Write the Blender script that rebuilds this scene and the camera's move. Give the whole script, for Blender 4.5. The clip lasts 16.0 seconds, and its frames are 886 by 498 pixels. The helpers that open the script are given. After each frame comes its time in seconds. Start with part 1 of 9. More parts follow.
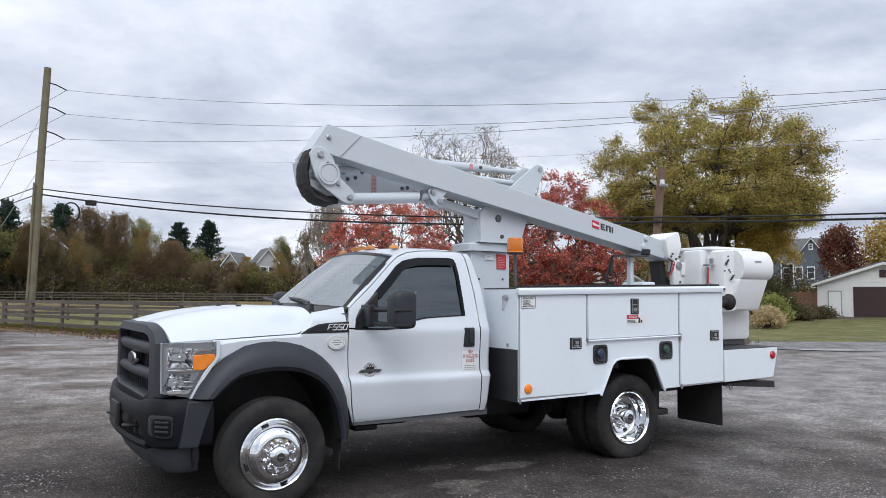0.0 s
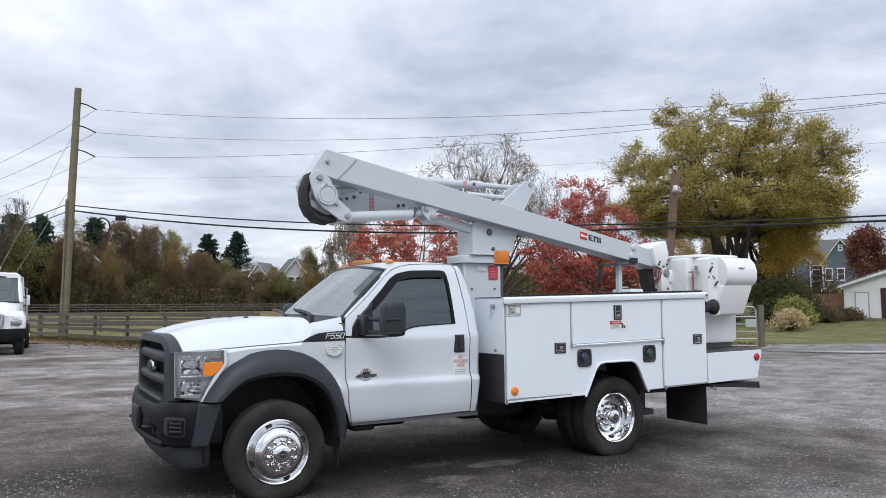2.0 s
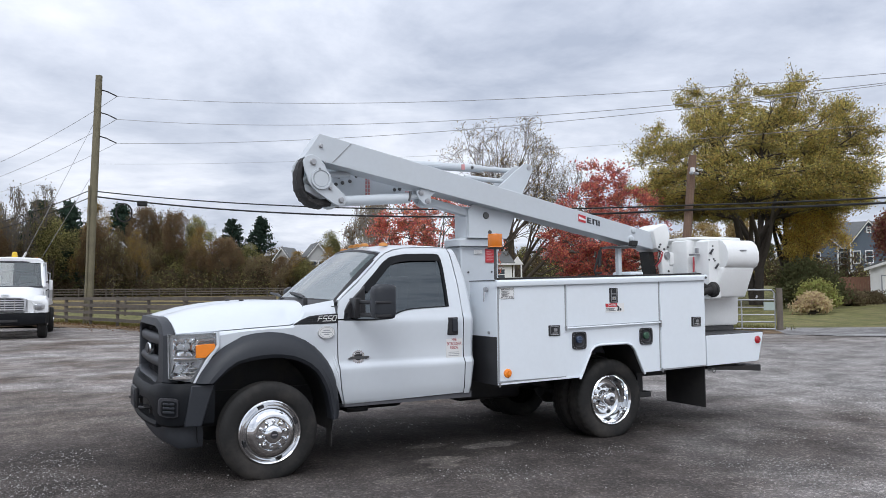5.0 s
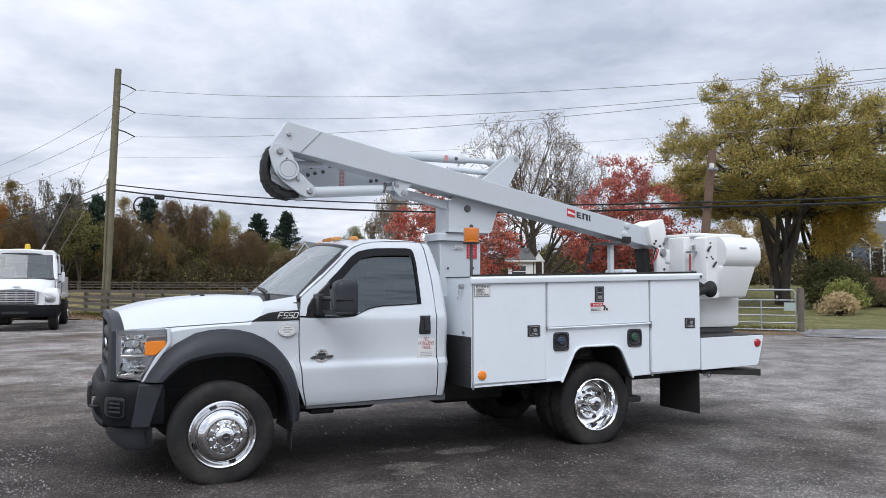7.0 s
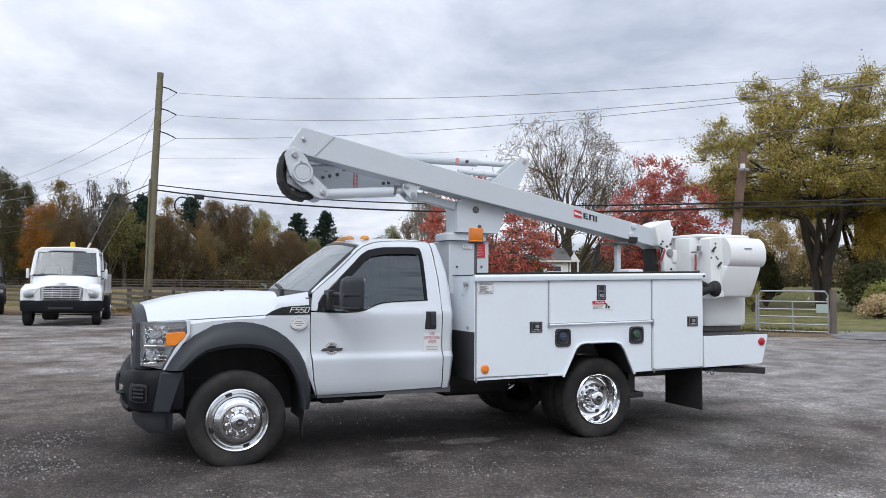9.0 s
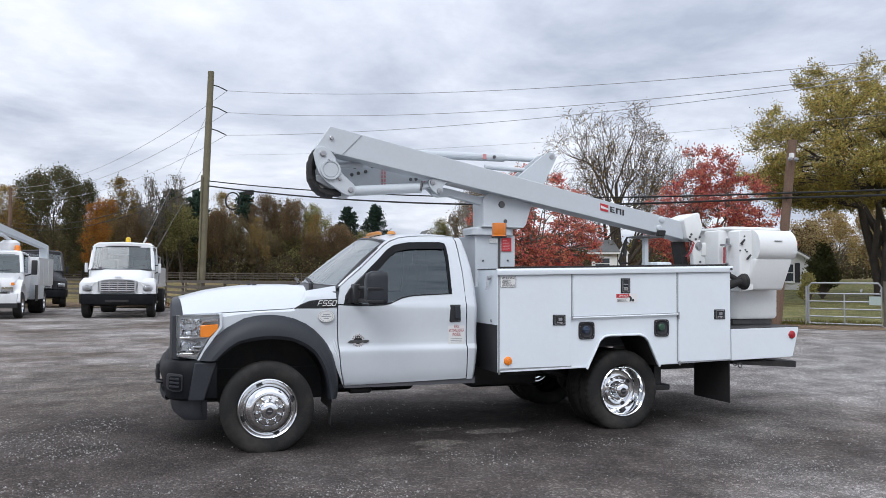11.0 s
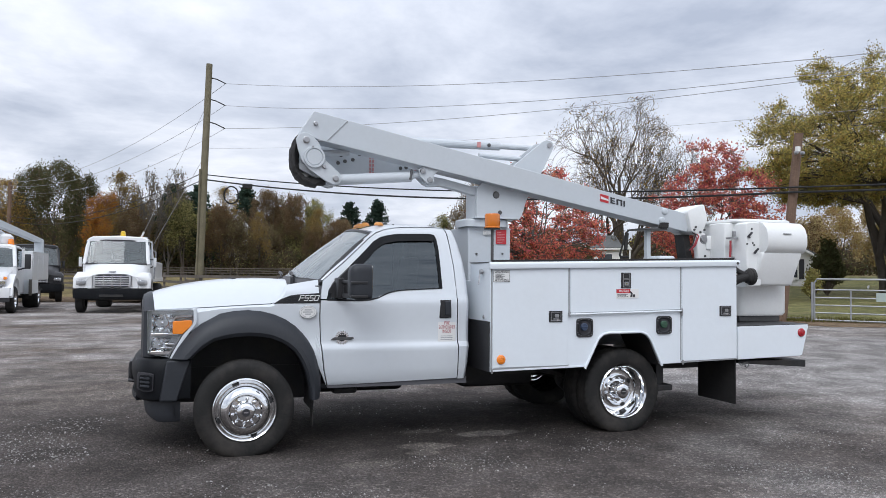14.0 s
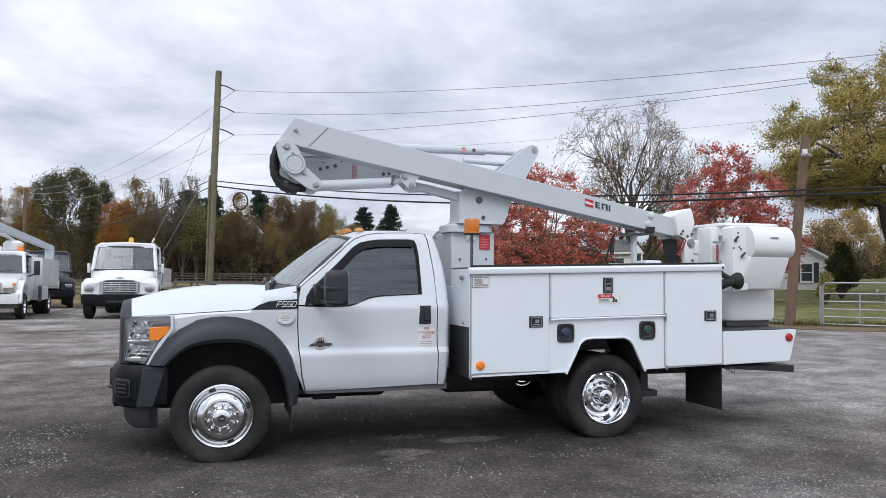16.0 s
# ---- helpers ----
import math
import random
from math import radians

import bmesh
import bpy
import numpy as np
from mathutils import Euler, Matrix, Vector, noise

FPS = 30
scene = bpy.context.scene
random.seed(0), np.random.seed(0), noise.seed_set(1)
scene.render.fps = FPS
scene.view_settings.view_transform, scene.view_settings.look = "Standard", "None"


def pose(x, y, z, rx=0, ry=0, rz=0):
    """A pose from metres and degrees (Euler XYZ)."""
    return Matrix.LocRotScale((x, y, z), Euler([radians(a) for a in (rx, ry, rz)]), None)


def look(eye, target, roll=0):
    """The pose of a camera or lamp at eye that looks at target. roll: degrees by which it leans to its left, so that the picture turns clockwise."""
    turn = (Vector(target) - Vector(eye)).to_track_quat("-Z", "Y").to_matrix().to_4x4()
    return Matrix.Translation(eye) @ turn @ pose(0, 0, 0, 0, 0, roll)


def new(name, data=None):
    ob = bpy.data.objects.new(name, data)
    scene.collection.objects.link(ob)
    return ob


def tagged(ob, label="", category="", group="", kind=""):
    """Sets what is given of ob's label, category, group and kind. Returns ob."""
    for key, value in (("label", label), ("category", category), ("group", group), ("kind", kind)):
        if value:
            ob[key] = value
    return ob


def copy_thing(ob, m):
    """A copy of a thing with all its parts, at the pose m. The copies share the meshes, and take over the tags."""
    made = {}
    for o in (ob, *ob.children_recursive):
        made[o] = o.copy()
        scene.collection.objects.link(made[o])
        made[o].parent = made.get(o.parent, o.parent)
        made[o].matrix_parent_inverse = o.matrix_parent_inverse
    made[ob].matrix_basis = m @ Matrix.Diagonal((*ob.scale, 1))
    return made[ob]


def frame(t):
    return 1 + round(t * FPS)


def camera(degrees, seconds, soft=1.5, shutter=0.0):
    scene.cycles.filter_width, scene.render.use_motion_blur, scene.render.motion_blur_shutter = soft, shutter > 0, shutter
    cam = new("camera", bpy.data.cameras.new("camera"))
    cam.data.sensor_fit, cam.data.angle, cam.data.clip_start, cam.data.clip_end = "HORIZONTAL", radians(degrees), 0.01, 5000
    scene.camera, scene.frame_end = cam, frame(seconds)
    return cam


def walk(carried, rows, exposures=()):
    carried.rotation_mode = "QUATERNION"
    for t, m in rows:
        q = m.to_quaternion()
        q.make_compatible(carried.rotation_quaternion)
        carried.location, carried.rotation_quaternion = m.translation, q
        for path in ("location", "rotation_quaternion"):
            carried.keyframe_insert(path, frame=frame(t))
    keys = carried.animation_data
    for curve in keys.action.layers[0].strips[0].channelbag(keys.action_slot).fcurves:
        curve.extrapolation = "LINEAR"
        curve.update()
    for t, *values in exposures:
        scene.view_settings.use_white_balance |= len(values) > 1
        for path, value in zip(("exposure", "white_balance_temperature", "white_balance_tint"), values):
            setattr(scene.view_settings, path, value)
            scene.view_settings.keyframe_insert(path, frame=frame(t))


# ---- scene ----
cam = camera(60.3, 16.0, soft=0.8)
PATH = [
    (0, (-1.912, -5.469, 1.504), (-0.872, -3.766, 1.64), 0.4),
    (0.5, (-1.902, -5.661, 1.517), (-0.879, -3.95, 1.685), 0.0),
    (1, (-1.976, -5.823, 1.527), (-0.969, -4.105, 1.711), -0.3),
    (1.5, (-2.003, -5.968, 1.53), (-1.011, -4.24, 1.705), -0.3),
    (2, (-1.9, -6.114, 1.526), (-0.922, -4.376, 1.68), -0.4),
    (2.5, (-1.823, -6.256, 1.522), (-0.856, -4.511, 1.653), -0.4),
    (3, (-1.831, -6.369, 1.52), (-0.872, -4.618, 1.635), -0.5),
    (3.5, (-1.89, -6.498, 1.522), (-0.937, -4.743, 1.63), -0.6),
    (6, (-1.36, -6.137, 1.511), (-0.467, -4.352, 1.626), -0.2),
    (6.5, (-1.194, -6.126, 1.516), (-0.318, -4.331, 1.624), -0.0),
    (7, (-1.045, -6.17, 1.519), (-0.184, -4.368, 1.622), 0.1),
    (7.5, (-1.025, -6.254, 1.512), (-0.178, -4.445, 1.613), 0.2),
    (8, (-1.064, -6.361, 1.51), (-0.234, -4.545, 1.613), 0.3),
    (8.5, (-1.038, -6.481, 1.503), (-0.234, -4.652, 1.607), 0.5),
    (9, (-0.901, -6.607, 1.497), (-0.133, -4.763, 1.599), 0.5),
    (9.5, (-0.813, -6.695, 1.494), (-0.082, -4.836, 1.591), 0.4),
    (10, (-0.814, -6.746, 1.498), (-0.117, -4.873, 1.59), 0.3),
    (10.2, (-0.811, -6.79, 1.515), (-0.13, -4.911, 1.601), 0.2),
    (12.5, (-0.535, -6.886, 1.502), (0.086, -4.987, 1.583), 0.7),
    (13, (-0.533, -6.744, 1.498), (0.091, -4.846, 1.576), 0.8),
    (13.5, (-0.518, -6.569, 1.49), (0.113, -4.673, 1.565), 0.7),
    (14, (-0.478, -6.51, 1.496), (0.16, -4.615, 1.566), 0.5),
    (14.5, (-0.354, -6.475, 1.502), (0.279, -4.579, 1.57), 0.3),
    (15, (-0.233, -6.471, 1.506), (0.388, -4.571, 1.576), 0.3),
    (15.5, (-0.148, -6.496, 1.502), (0.459, -4.592, 1.577), 0.2),
    (16, (-0.163, -6.603, 1.506), (0.437, -4.697, 1.588), 0.3),
]
walk(cam, [(t, look(eye, target, roll)) for t, eye, target, roll in PATH])

# ---- world and sun: a bright overcast autumn sky ----
SUN_EL, SUN_ROT = radians(38), radians(200)
world = bpy.data.worlds.new("overcast_sky")
scene.world = world
world.use_nodes = True
wn, wl = world.node_tree.nodes, world.node_tree.links
wn.clear()


def wnode(kind, **values):
    n = wn.new(kind)
    for k, v in values.items():
        n.inputs[k].default_value = v
    return n


w_out, w_bg = wn.new("ShaderNodeOutputWorld"), wn.new("ShaderNodeBackground")
sky = wn.new("ShaderNodeTexSky")
sky.sky_type, sky.sun_disc, sky.sun_elevation, sky.sun_rotation = "NISHITA", False, SUN_EL, SUN_ROT
dim = wn.new("ShaderNodeVectorMath")
dim.operation = "SCALE"
dim.inputs["Scale"].default_value = 0.10
wl.new(sky.outputs[0], dim.inputs[0])
tc, sep = wn.new("ShaderNodeTexCoord"), wn.new("ShaderNodeSeparateXYZ")
wl.new(tc.outputs["Generated"], sep.inputs[0])
up = wn.new("ShaderNodeMath")
up.operation, up.inputs[1].default_value = "MAXIMUM", 0.0
wl.new(sep.outputs["Z"], up.inputs[0])
lift = wn.new("ShaderNodeMath")
lift.operation, lift.inputs[1].default_value = "ADD", 0.16
wl.new(up.outputs[0], lift.inputs[0])
flat = wn.new("ShaderNodeVectorMath")
flat.operation = "DIVIDE"
wl.new(tc.outputs["Generated"], flat.inputs[0])
wl.new(lift.outputs[0], flat.inputs[1])
squash = wn.new("ShaderNodeVectorMath")
squash.operation = "MULTIPLY"
squash.inputs[1].default_value = (1.0, 1.0, 0.12)
wl.new(flat.outputs[0], squash.inputs[0])
big = wnode("ShaderNodeTexNoise", Scale=0.85, Detail=7.0, Roughness=0.56, Distortion=0.35)
fine = wnode("ShaderNodeTexNoise", Scale=2.4, Detail=6.0, Roughness=0.6, Distortion=0.2)
wl.new(squash.outputs[0], big.inputs["Vector"])
wl.new(squash.outputs[0], fine.inputs["Vector"])
both_n = wnode("ShaderNodeMix")
both_n.data_type = "FLOAT"
both_n.inputs[0].default_value = 0.25
wl.new(big.outputs[0], both_n.inputs[2])
wl.new(fine.outputs[0], both_n.inputs[3])
ramp = wn.new("ShaderNodeValToRGB")
e = ramp.color_ramp.elements
e[0].position, e[0].color = 0.36, (0.425, 0.477, 0.593, 1)
e[1].position, e[1].color = 0.585, (0.90, 0.935, 1.028, 1)
mid = ramp.color_ramp.elements.new(0.48)
mid.color = (0.66, 0.709, 0.822, 1)
wl.new(both_n.outputs[0], ramp.inputs[0])
# an overcast sky is brighter towards the zenith
gain = wn.new("ShaderNodeMapRange")
gain.inputs["From Min"].default_value, gain.inputs["From Max"].default_value = 0.14, 0.9
gain.inputs["To Min"].default_value, gain.inputs["To Max"].default_value = 1.0, 1.55
wl.new(up.outputs[0], gain.inputs["Value"])
bright = wn.new("ShaderNodeVectorMath")
bright.operation = "SCALE"
wl.new(ramp.outputs[0], bright.inputs[0])
wl.new(gain.outputs[0], bright.inputs["Scale"])
mixw = wn.new("ShaderNodeMix")
mixw.data_type = "RGBA"
mixw.inputs[0].default_value = 0.95
wl.new(dim.outputs[0], mixw.inputs[6])
wl.new(bright.outputs[0], mixw.inputs[7])
wl.new(mixw.outputs[2], w_bg.inputs[0])
w_bg.inputs[1].default_value = 1.06
wl.new(w_bg.outputs[0], w_out.inputs[0])

sun_data = bpy.data.lights.new("sun", "SUN")
sun_data.energy, sun_data.angle, sun_data.color = 1.55, radians(35), (0.955, 0.98, 1.01)
sun = new("sun", sun_data)
sun.matrix_world = look((-12, -21, 29), (2, 2, 0))
scene.view_settings.exposure = 0.0


# ---- materials ----
def mat(name, col, rough=0.5, metal=0.0, var=0.12, scale=6.0, bump=0.0, bscale=60.0, dirt=None, amount=0.0, coat=0.0, dscale=1.3, islands=0.0, objects=0.0, spec=0.5):
    """A surface with two scales of colour variation, optional dirt of its own shape and fine relief, in metres."""
    m = bpy.data.materials.new(name)
    m.use_nodes = True
    n, l = m.node_tree.nodes, m.node_tree.links
    b = n["Principled BSDF"]
    b.inputs["Roughness"].default_value, b.inputs["Metallic"].default_value = rough, metal
    b.inputs["Coat Weight"].default_value, b.inputs["Coat Roughness"].default_value = coat, 0.06
    b.inputs["Specular IOR Level"].default_value = spec
    t = n.new("ShaderNodeTexCoord")
    n1 = n.new("ShaderNodeTexNoise")
    n1.inputs["Scale"].default_value, n1.inputs["Detail"].default_value = scale, 6.0
    n2 = n.new("ShaderNodeTexNoise")
    n2.inputs["Scale"].default_value, n2.inputs["Detail"].default_value = scale * 9, 3.0
    l.new(t.outputs["Object"], n1.inputs["Vector"])
    l.new(t.outputs["Object"], n2.inputs["Vector"])
    add = n.new("ShaderNodeMath")
    l.new(n1.outputs[0], add.inputs[0])
    l.new(n2.outputs[0], add.inputs[1])
    mr = n.new("ShaderNodeMapRange")
    mr.inputs["From Min"].default_value, mr.inputs["From Max"].default_value = 0.6, 1.4
    mr.inputs["To Min"].default_value, mr.inputs["To Max"].default_value = 1 - var, 1 + var
    l.new(add.outputs[0], mr.inputs["Value"])
    value = mr.outputs[0]
    for kind, out, span in (("ShaderNodeNewGeometry", "Random Per Island", islands), ("ShaderNodeObjectInfo", "Random", objects)):
        if span:
            r = n.new(kind)
            mm = n.new("ShaderNodeMapRange")
            mm.inputs["To Min"].default_value, mm.inputs["To Max"].default_value = 1 - span, 1 + span
            l.new(r.outputs[out], mm.inputs["Value"])
            mul = n.new("ShaderNodeMath")
            mul.operation = "MULTIPLY"
            l.new(value, mul.inputs[0])
            l.new(mm.outputs[0], mul.inputs[1])
            value = mul.outputs[0]
    sc = n.new("ShaderNodeVectorMath")
    sc.operation = "SCALE"
    sc.inputs[0].default_value = col
    l.new(value, sc.inputs["Scale"])
    colour = sc.outputs[0]
    if dirt:
        n3 = n.new("ShaderNodeTexNoise")
        n3.inputs["Scale"].default_value, n3.inputs["Detail"].default_value, n3.inputs["Roughness"].default_value = dscale, 8.0, 0.65
        l.new(t.outputs["Object"], n3.inputs["Vector"])
        m3 = n.new("ShaderNodeMapRange")
        m3.inputs["From Min"].default_value, m3.inputs["From Max"].default_value = 0.48, 0.72
        m3.inputs["To Max"].default_value = amount
        l.new(n3.outputs[0], m3.inputs["Value"])
        mx = n.new("ShaderNodeMix")
        mx.data_type = "RGBA"
        mx.inputs[7].default_value = (*dirt, 1)
        l.new(m3.outputs[0], mx.inputs[0])
        l.new(colour, mx.inputs[6])
        colour = mx.outputs[2]
    l.new(colour, b.inputs["Base Color"])
    if bump:
        n4 = n.new("ShaderNodeTexNoise")
        n4.inputs["Scale"].default_value, n4.inputs["Detail"].default_value = bscale, 4.0
        l.new(t.outputs["Object"], n4.inputs["Vector"])
        bp = n.new("ShaderNodeBump")
        bp.inputs["Strength"].default_value, bp.inputs["Distance"].default_value = bump, 0.6 / bscale
        l.new(n4.outputs[0], bp.inputs["Height"])
        l.new(bp.outputs[0], b.inputs["Normal"])
    return m


def glass(name, tint, rough=0.02, clear=0.5, ior=1.6, haze=0.25, gloss=(1, 1, 1), ripple=0.0):
    """Window glass: clear lets the inside show through the tint, Fresnel drives the gloss."""
    m = bpy.data.materials.new(name)
    m.use_nodes = True
    n, l = m.node_tree.nodes, m.node_tree.links
    n.remove(n["Principled BSDF"])
    out = n["Material Output"]
    tr, df, gl, fr = n.new("ShaderNodeBsdfTransparent"), n.new("ShaderNodeBsdfDiffuse"), n.new("ShaderNodeBsdfGlossy"), n.new("ShaderNodeFresnel")
    tr.inputs[0].default_value = (*tint, 1)
    df.inputs[0].default_value = (tint[0] * haze, tint[1] * haze, tint[2] * haze * 1.08, 1)
    gl.inputs["Roughness"].default_value = rough
    gl.inputs[0].default_value = (*gloss, 1)
    if ripple:
        tc, mp, nz, bu = n.new("ShaderNodeTexCoord"), n.new("ShaderNodeMapping"), n.new("ShaderNodeTexNoise"), n.new("ShaderNodeBump")
        mp.inputs["Scale"].default_value = (1.2, 1.0, 11.0)
        nz.inputs["Scale"].default_value, nz.inputs["Detail"].default_value = 1.0, 2.0
        bu.inputs["Strength"].default_value, bu.inputs["Distance"].default_value = 1.0, ripple
        l.new(tc.outputs["Object"], mp.inputs["Vector"])
        l.new(mp.outputs[0], nz.inputs["Vector"])
        l.new(nz.outputs[0], bu.inputs["Height"])
        l.new(bu.outputs[0], gl.inputs["Normal"])
    fr.inputs["IOR"].default_value = ior
    a, b = n.new("ShaderNodeMixShader"), n.new("ShaderNodeMixShader")
    a.inputs[0].default_value = clear
    l.new(df.outputs[0], a.inputs[1])
    l.new(tr.outputs[0], a.inputs[2])
    l.new(fr.outputs[0], b.inputs[0])
    l.new(a.outputs[0], b.inputs[1])
    l.new(gl.outputs[0], b.inputs[2])
    l.new(b.outputs[0], out.inputs[0])
    return m


def leaf(name, col, span=0.45, through_light=0.5):
    """Thin leaves: diffuse on both sides and some light through them, each leaf a little different."""
    m = bpy.data.materials.new(name)
    m.use_nodes = True
    n, l = m.node_tree.nodes, m.node_tree.links
    n.remove(n["Principled BSDF"])
    g, o = n.new("ShaderNodeNewGeometry"), n.new("ShaderNodeObjectInfo")
    t = n.new("ShaderNodeTexCoord")
    nz = n.new("ShaderNodeTexNoise")
    nz.inputs["Scale"].default_value, nz.inputs["Detail"].default_value = 0.5, 3.0
    l.new(t.outputs["Object"], nz.inputs["Vector"])
    ad, a2 = n.new("ShaderNodeMath"), n.new("ShaderNodeMath")
    l.new(g.outputs["Random Per Island"], ad.inputs[0])
    l.new(nz.outputs[0], ad.inputs[1])
    l.new(ad.outputs[0], a2.inputs[0])
    l.new(o.outputs["Random"], a2.inputs[1])
    mr = n.new("ShaderNodeMapRange")
    mr.inputs["From Min"].default_value, mr.inputs["From Max"].default_value = 0.5, 2.2
    mr.inputs["To Min"].default_value, mr.inputs["To Max"].default_value = 1 - span, 1 + span
    l.new(a2.outputs[0], mr.inputs["Value"])
    hs = n.new("ShaderNodeHueSaturation")
    hs.inputs["Color"].default_value = (*col, 1)
    l.new(mr.outputs[0], hs.inputs["Value"])
    h = n.new("ShaderNodeMapRange")
    h.inputs["To Min"].default_value, h.inputs["To Max"].default_value = 0.475, 0.525
    l.new(g.outputs["Random Per Island"], h.inputs["Value"])
    l.new(h.outputs[0], hs.inputs["Hue"])
    d, tl, mx = n.new("ShaderNodeBsdfDiffuse"), n.new("ShaderNodeBsdfTranslucent"), n.new("ShaderNodeMixShader")
    l.new(hs.outputs[0], d.inputs[0])
    l.new(hs.outputs[0], tl.inputs[0])
    mx.inputs[0].default_value = through_light
    l.new(d.outputs[0], mx.inputs[1])
    l.new(tl.outputs[0], mx.inputs[2])
    l.new(mx.outputs[0], n["Material Output"].inputs[0])
    return m


PAINT = mat("white_truck_paint", (0.63, 0.668, 0.705), 0.30, var=0.02, scale=2, coat=0.35, dirt=(0.62, 0.60, 0.57), amount=0.10)
BODYPAINT = mat("white_body_paint", (0.725, 0.772, 0.815), 0.36, var=0.02, scale=2, coat=0.25, dirt=(0.60, 0.59, 0.57), amount=0.12, bump=0.03, bscale=9)
BOOMPAINT = mat("white_boom_paint", (0.525, 0.562, 0.595), 0.42, var=0.03, scale=3, coat=0.1, dirt=(0.50, 0.50, 0.49), amount=0.14, bump=0.03, bscale=30)
FIBRE = mat("white_fibreglass", (0.77, 0.78, 0.775), 0.4, var=0.03, scale=4, dirt=(0.58, 0.56, 0.50), amount=0.15, bump=0.05, bscale=40)
BLACKPLAST = mat("grey_textured_plastic", (0.024, 0.027, 0.033), 0.5, var=0.12, scale=5, bump=0.25, bscale=320, dirt=(0.07, 0.07, 0.07), amount=0.3, spec=0.4)
GRILLEPLAST = mat("weathered_grey_plastic", (0.037, 0.040, 0.047), 0.55, var=0.12, scale=5, bump=0.25, bscale=320, dirt=(0.11, 0.11, 0.11), amount=0.3, spec=0.4)
BLACK = mat("black_trim", (0.018, 0.018, 0.02), 0.45, var=0.15, scale=8, bump=0.1, bscale=150)
RUBBER = mat("black_rubber", (0.018, 0.017, 0.017), 0.75, var=0.2, scale=10, bump=0.2, bscale=180, dirt=(0.07, 0.06, 0.05), amount=0.35, dscale=3)
TYRE = mat("tyre_rubber", (0.016, 0.0155, 0.015), 0.72, var=0.2, scale=8, bump=0.25, bscale=140, dirt=(0.078, 0.068, 0.060), amount=0.6, dscale=2.2, spec=0.3)
CHASSIS = mat("chassis_black", (0.015, 0.015, 0.016), 0.6, var=0.3, scale=9, bump=0.2, bscale=60, dirt=(0.07, 0.055, 0.04), amount=0.4, dscale=4)
CHROME = mat("chrome", (0.80, 0.81, 0.82), 0.025, 1.0, var=0.03, scale=8)
STEEL = mat("bolt_steel", (0.42, 0.42, 0.43), 0.38, 1.0, var=0.2, scale=40, bump=0.1, bscale=200)
DARKSTEEL = mat("dark_steel", (0.12, 0.12, 0.12), 0.45, 0.8, var=0.2, scale=30, bump=0.1, bscale=120)
AMBER = mat("amber_lens", (0.85, 0.24, 0.02), 0.25, var=0.08, scale=25, coat=0.5)
AMBERDARK = mat("weathered_amber_lens", (0.62, 0.25, 0.045), 0.35, var=0.15, scale=25, coat=0.3)
BEACONAMBER = mat("beacon_amber", (0.62, 0.17, 0.012), 0.25, var=0.08, scale=25, coat=0.4)
SATIN = mat("satin_chrome", (0.86, 0.87, 0.89), 0.22, 1.0, var=0.05, scale=20)
RED = mat("red_lens", (0.38, 0.010, 0.018), 0.25, var=0.1, scale=30, coat=0.5)
LABELWHITE = mat("label_white", (0.74, 0.74, 0.73), 0.45, var=0.03, scale=20, dirt=(0.6, 0.58, 0.54), amount=0.2, dscale=20)
LABELRED = mat("label_red", (0.50, 0.03, 0.04), 0.45, var=0.06, scale=20)
LABELGREY = mat("label_grey", (0.30, 0.31, 0.32), 0.5, var=0.05, scale=30)
INK = mat("ink_black", (0.03, 0.03, 0.035), 0.5, var=0.05)
FADEDRED = mat("faded_red_ink", (0.36, 0.05, 0.06), 0.5, var=0.1, scale=60)
SEATGREY = mat("seat_vinyl", (0.09, 0.09, 0.10), 0.6, var=0.1, scale=15, bump=0.1, bscale=200)
TINT = glass("tinted_window", (0.14, 0.165, 0.18), clear=0.82, ior=1.95, haze=0.12, gloss=(0.82, 0.93, 1.0), ripple=0.012)
SCREEN = glass("windscreen_glass", (0.60, 0.73, 0.69), clear=0.58, ior=2.9, haze=0.46)
DARKSCREEN = glass("parked_truck_glass", (0.46, 0.53, 0.52), clear=0.60, ior=1.5, haze=0.40)
LENS = glass("clear_lens", (0.95, 0.96, 0.97), clear=0.97)
LAMPBACK = mat("headlamp_reflector", (0.93, 0.94, 0.95), 0.25, 0.15, var=0.04, scale=6)
BOWL = mat("headlamp_bowl_chrome", (0.92, 0.93, 0.94), 0.10, 1.0, var=0.03, scale=6)
DARKPLAST = mat("black_bumper_plastic", (0.008, 0.009, 0.011), 0.5, spec=0.15, var=0.15, scale=5, bump=0.2, bscale=320, dirt=(0.05, 0.05, 0.05), amount=0.25)
FADEDPINK = mat("faded_pink_ink", (0.55, 0.25, 0.25), 0.5, var=0.1)
GREEN = mat("green_cap", (0.03, 0.085, 0.05), 0.4, var=0.1)
BLUE = mat("blue_cap", (0.035, 0.055, 0.10), 0.4, var=0.1)


# ---- mesh helpers ----
def part(name, bm, material, parent=None, label="", smooth=21):
    """Links a bmesh as one mesh object under a thing or a part."""
    bmesh.ops.recalc_face_normals(bm, faces=bm.faces)
    me = bpy.data.meshes.new(name)
    bm.to_mesh(me)
    bm.free()
    if smooth:
        me.shade_smooth()
        me.set_sharp_from_angle(angle=radians(smooth))
    me.materials.append(material)
    ob = new(name, me)
    if parent is not None:
        ob.parent = parent
    return tagged(ob, label)


def thing(name, label, category, m=None, group="", kind=""):
    ob = new(name)
    ob.empty_display_size = 0.2
    if m is not None:
        ob.matrix_basis = m
    return tagged(ob, label, category, group, kind)


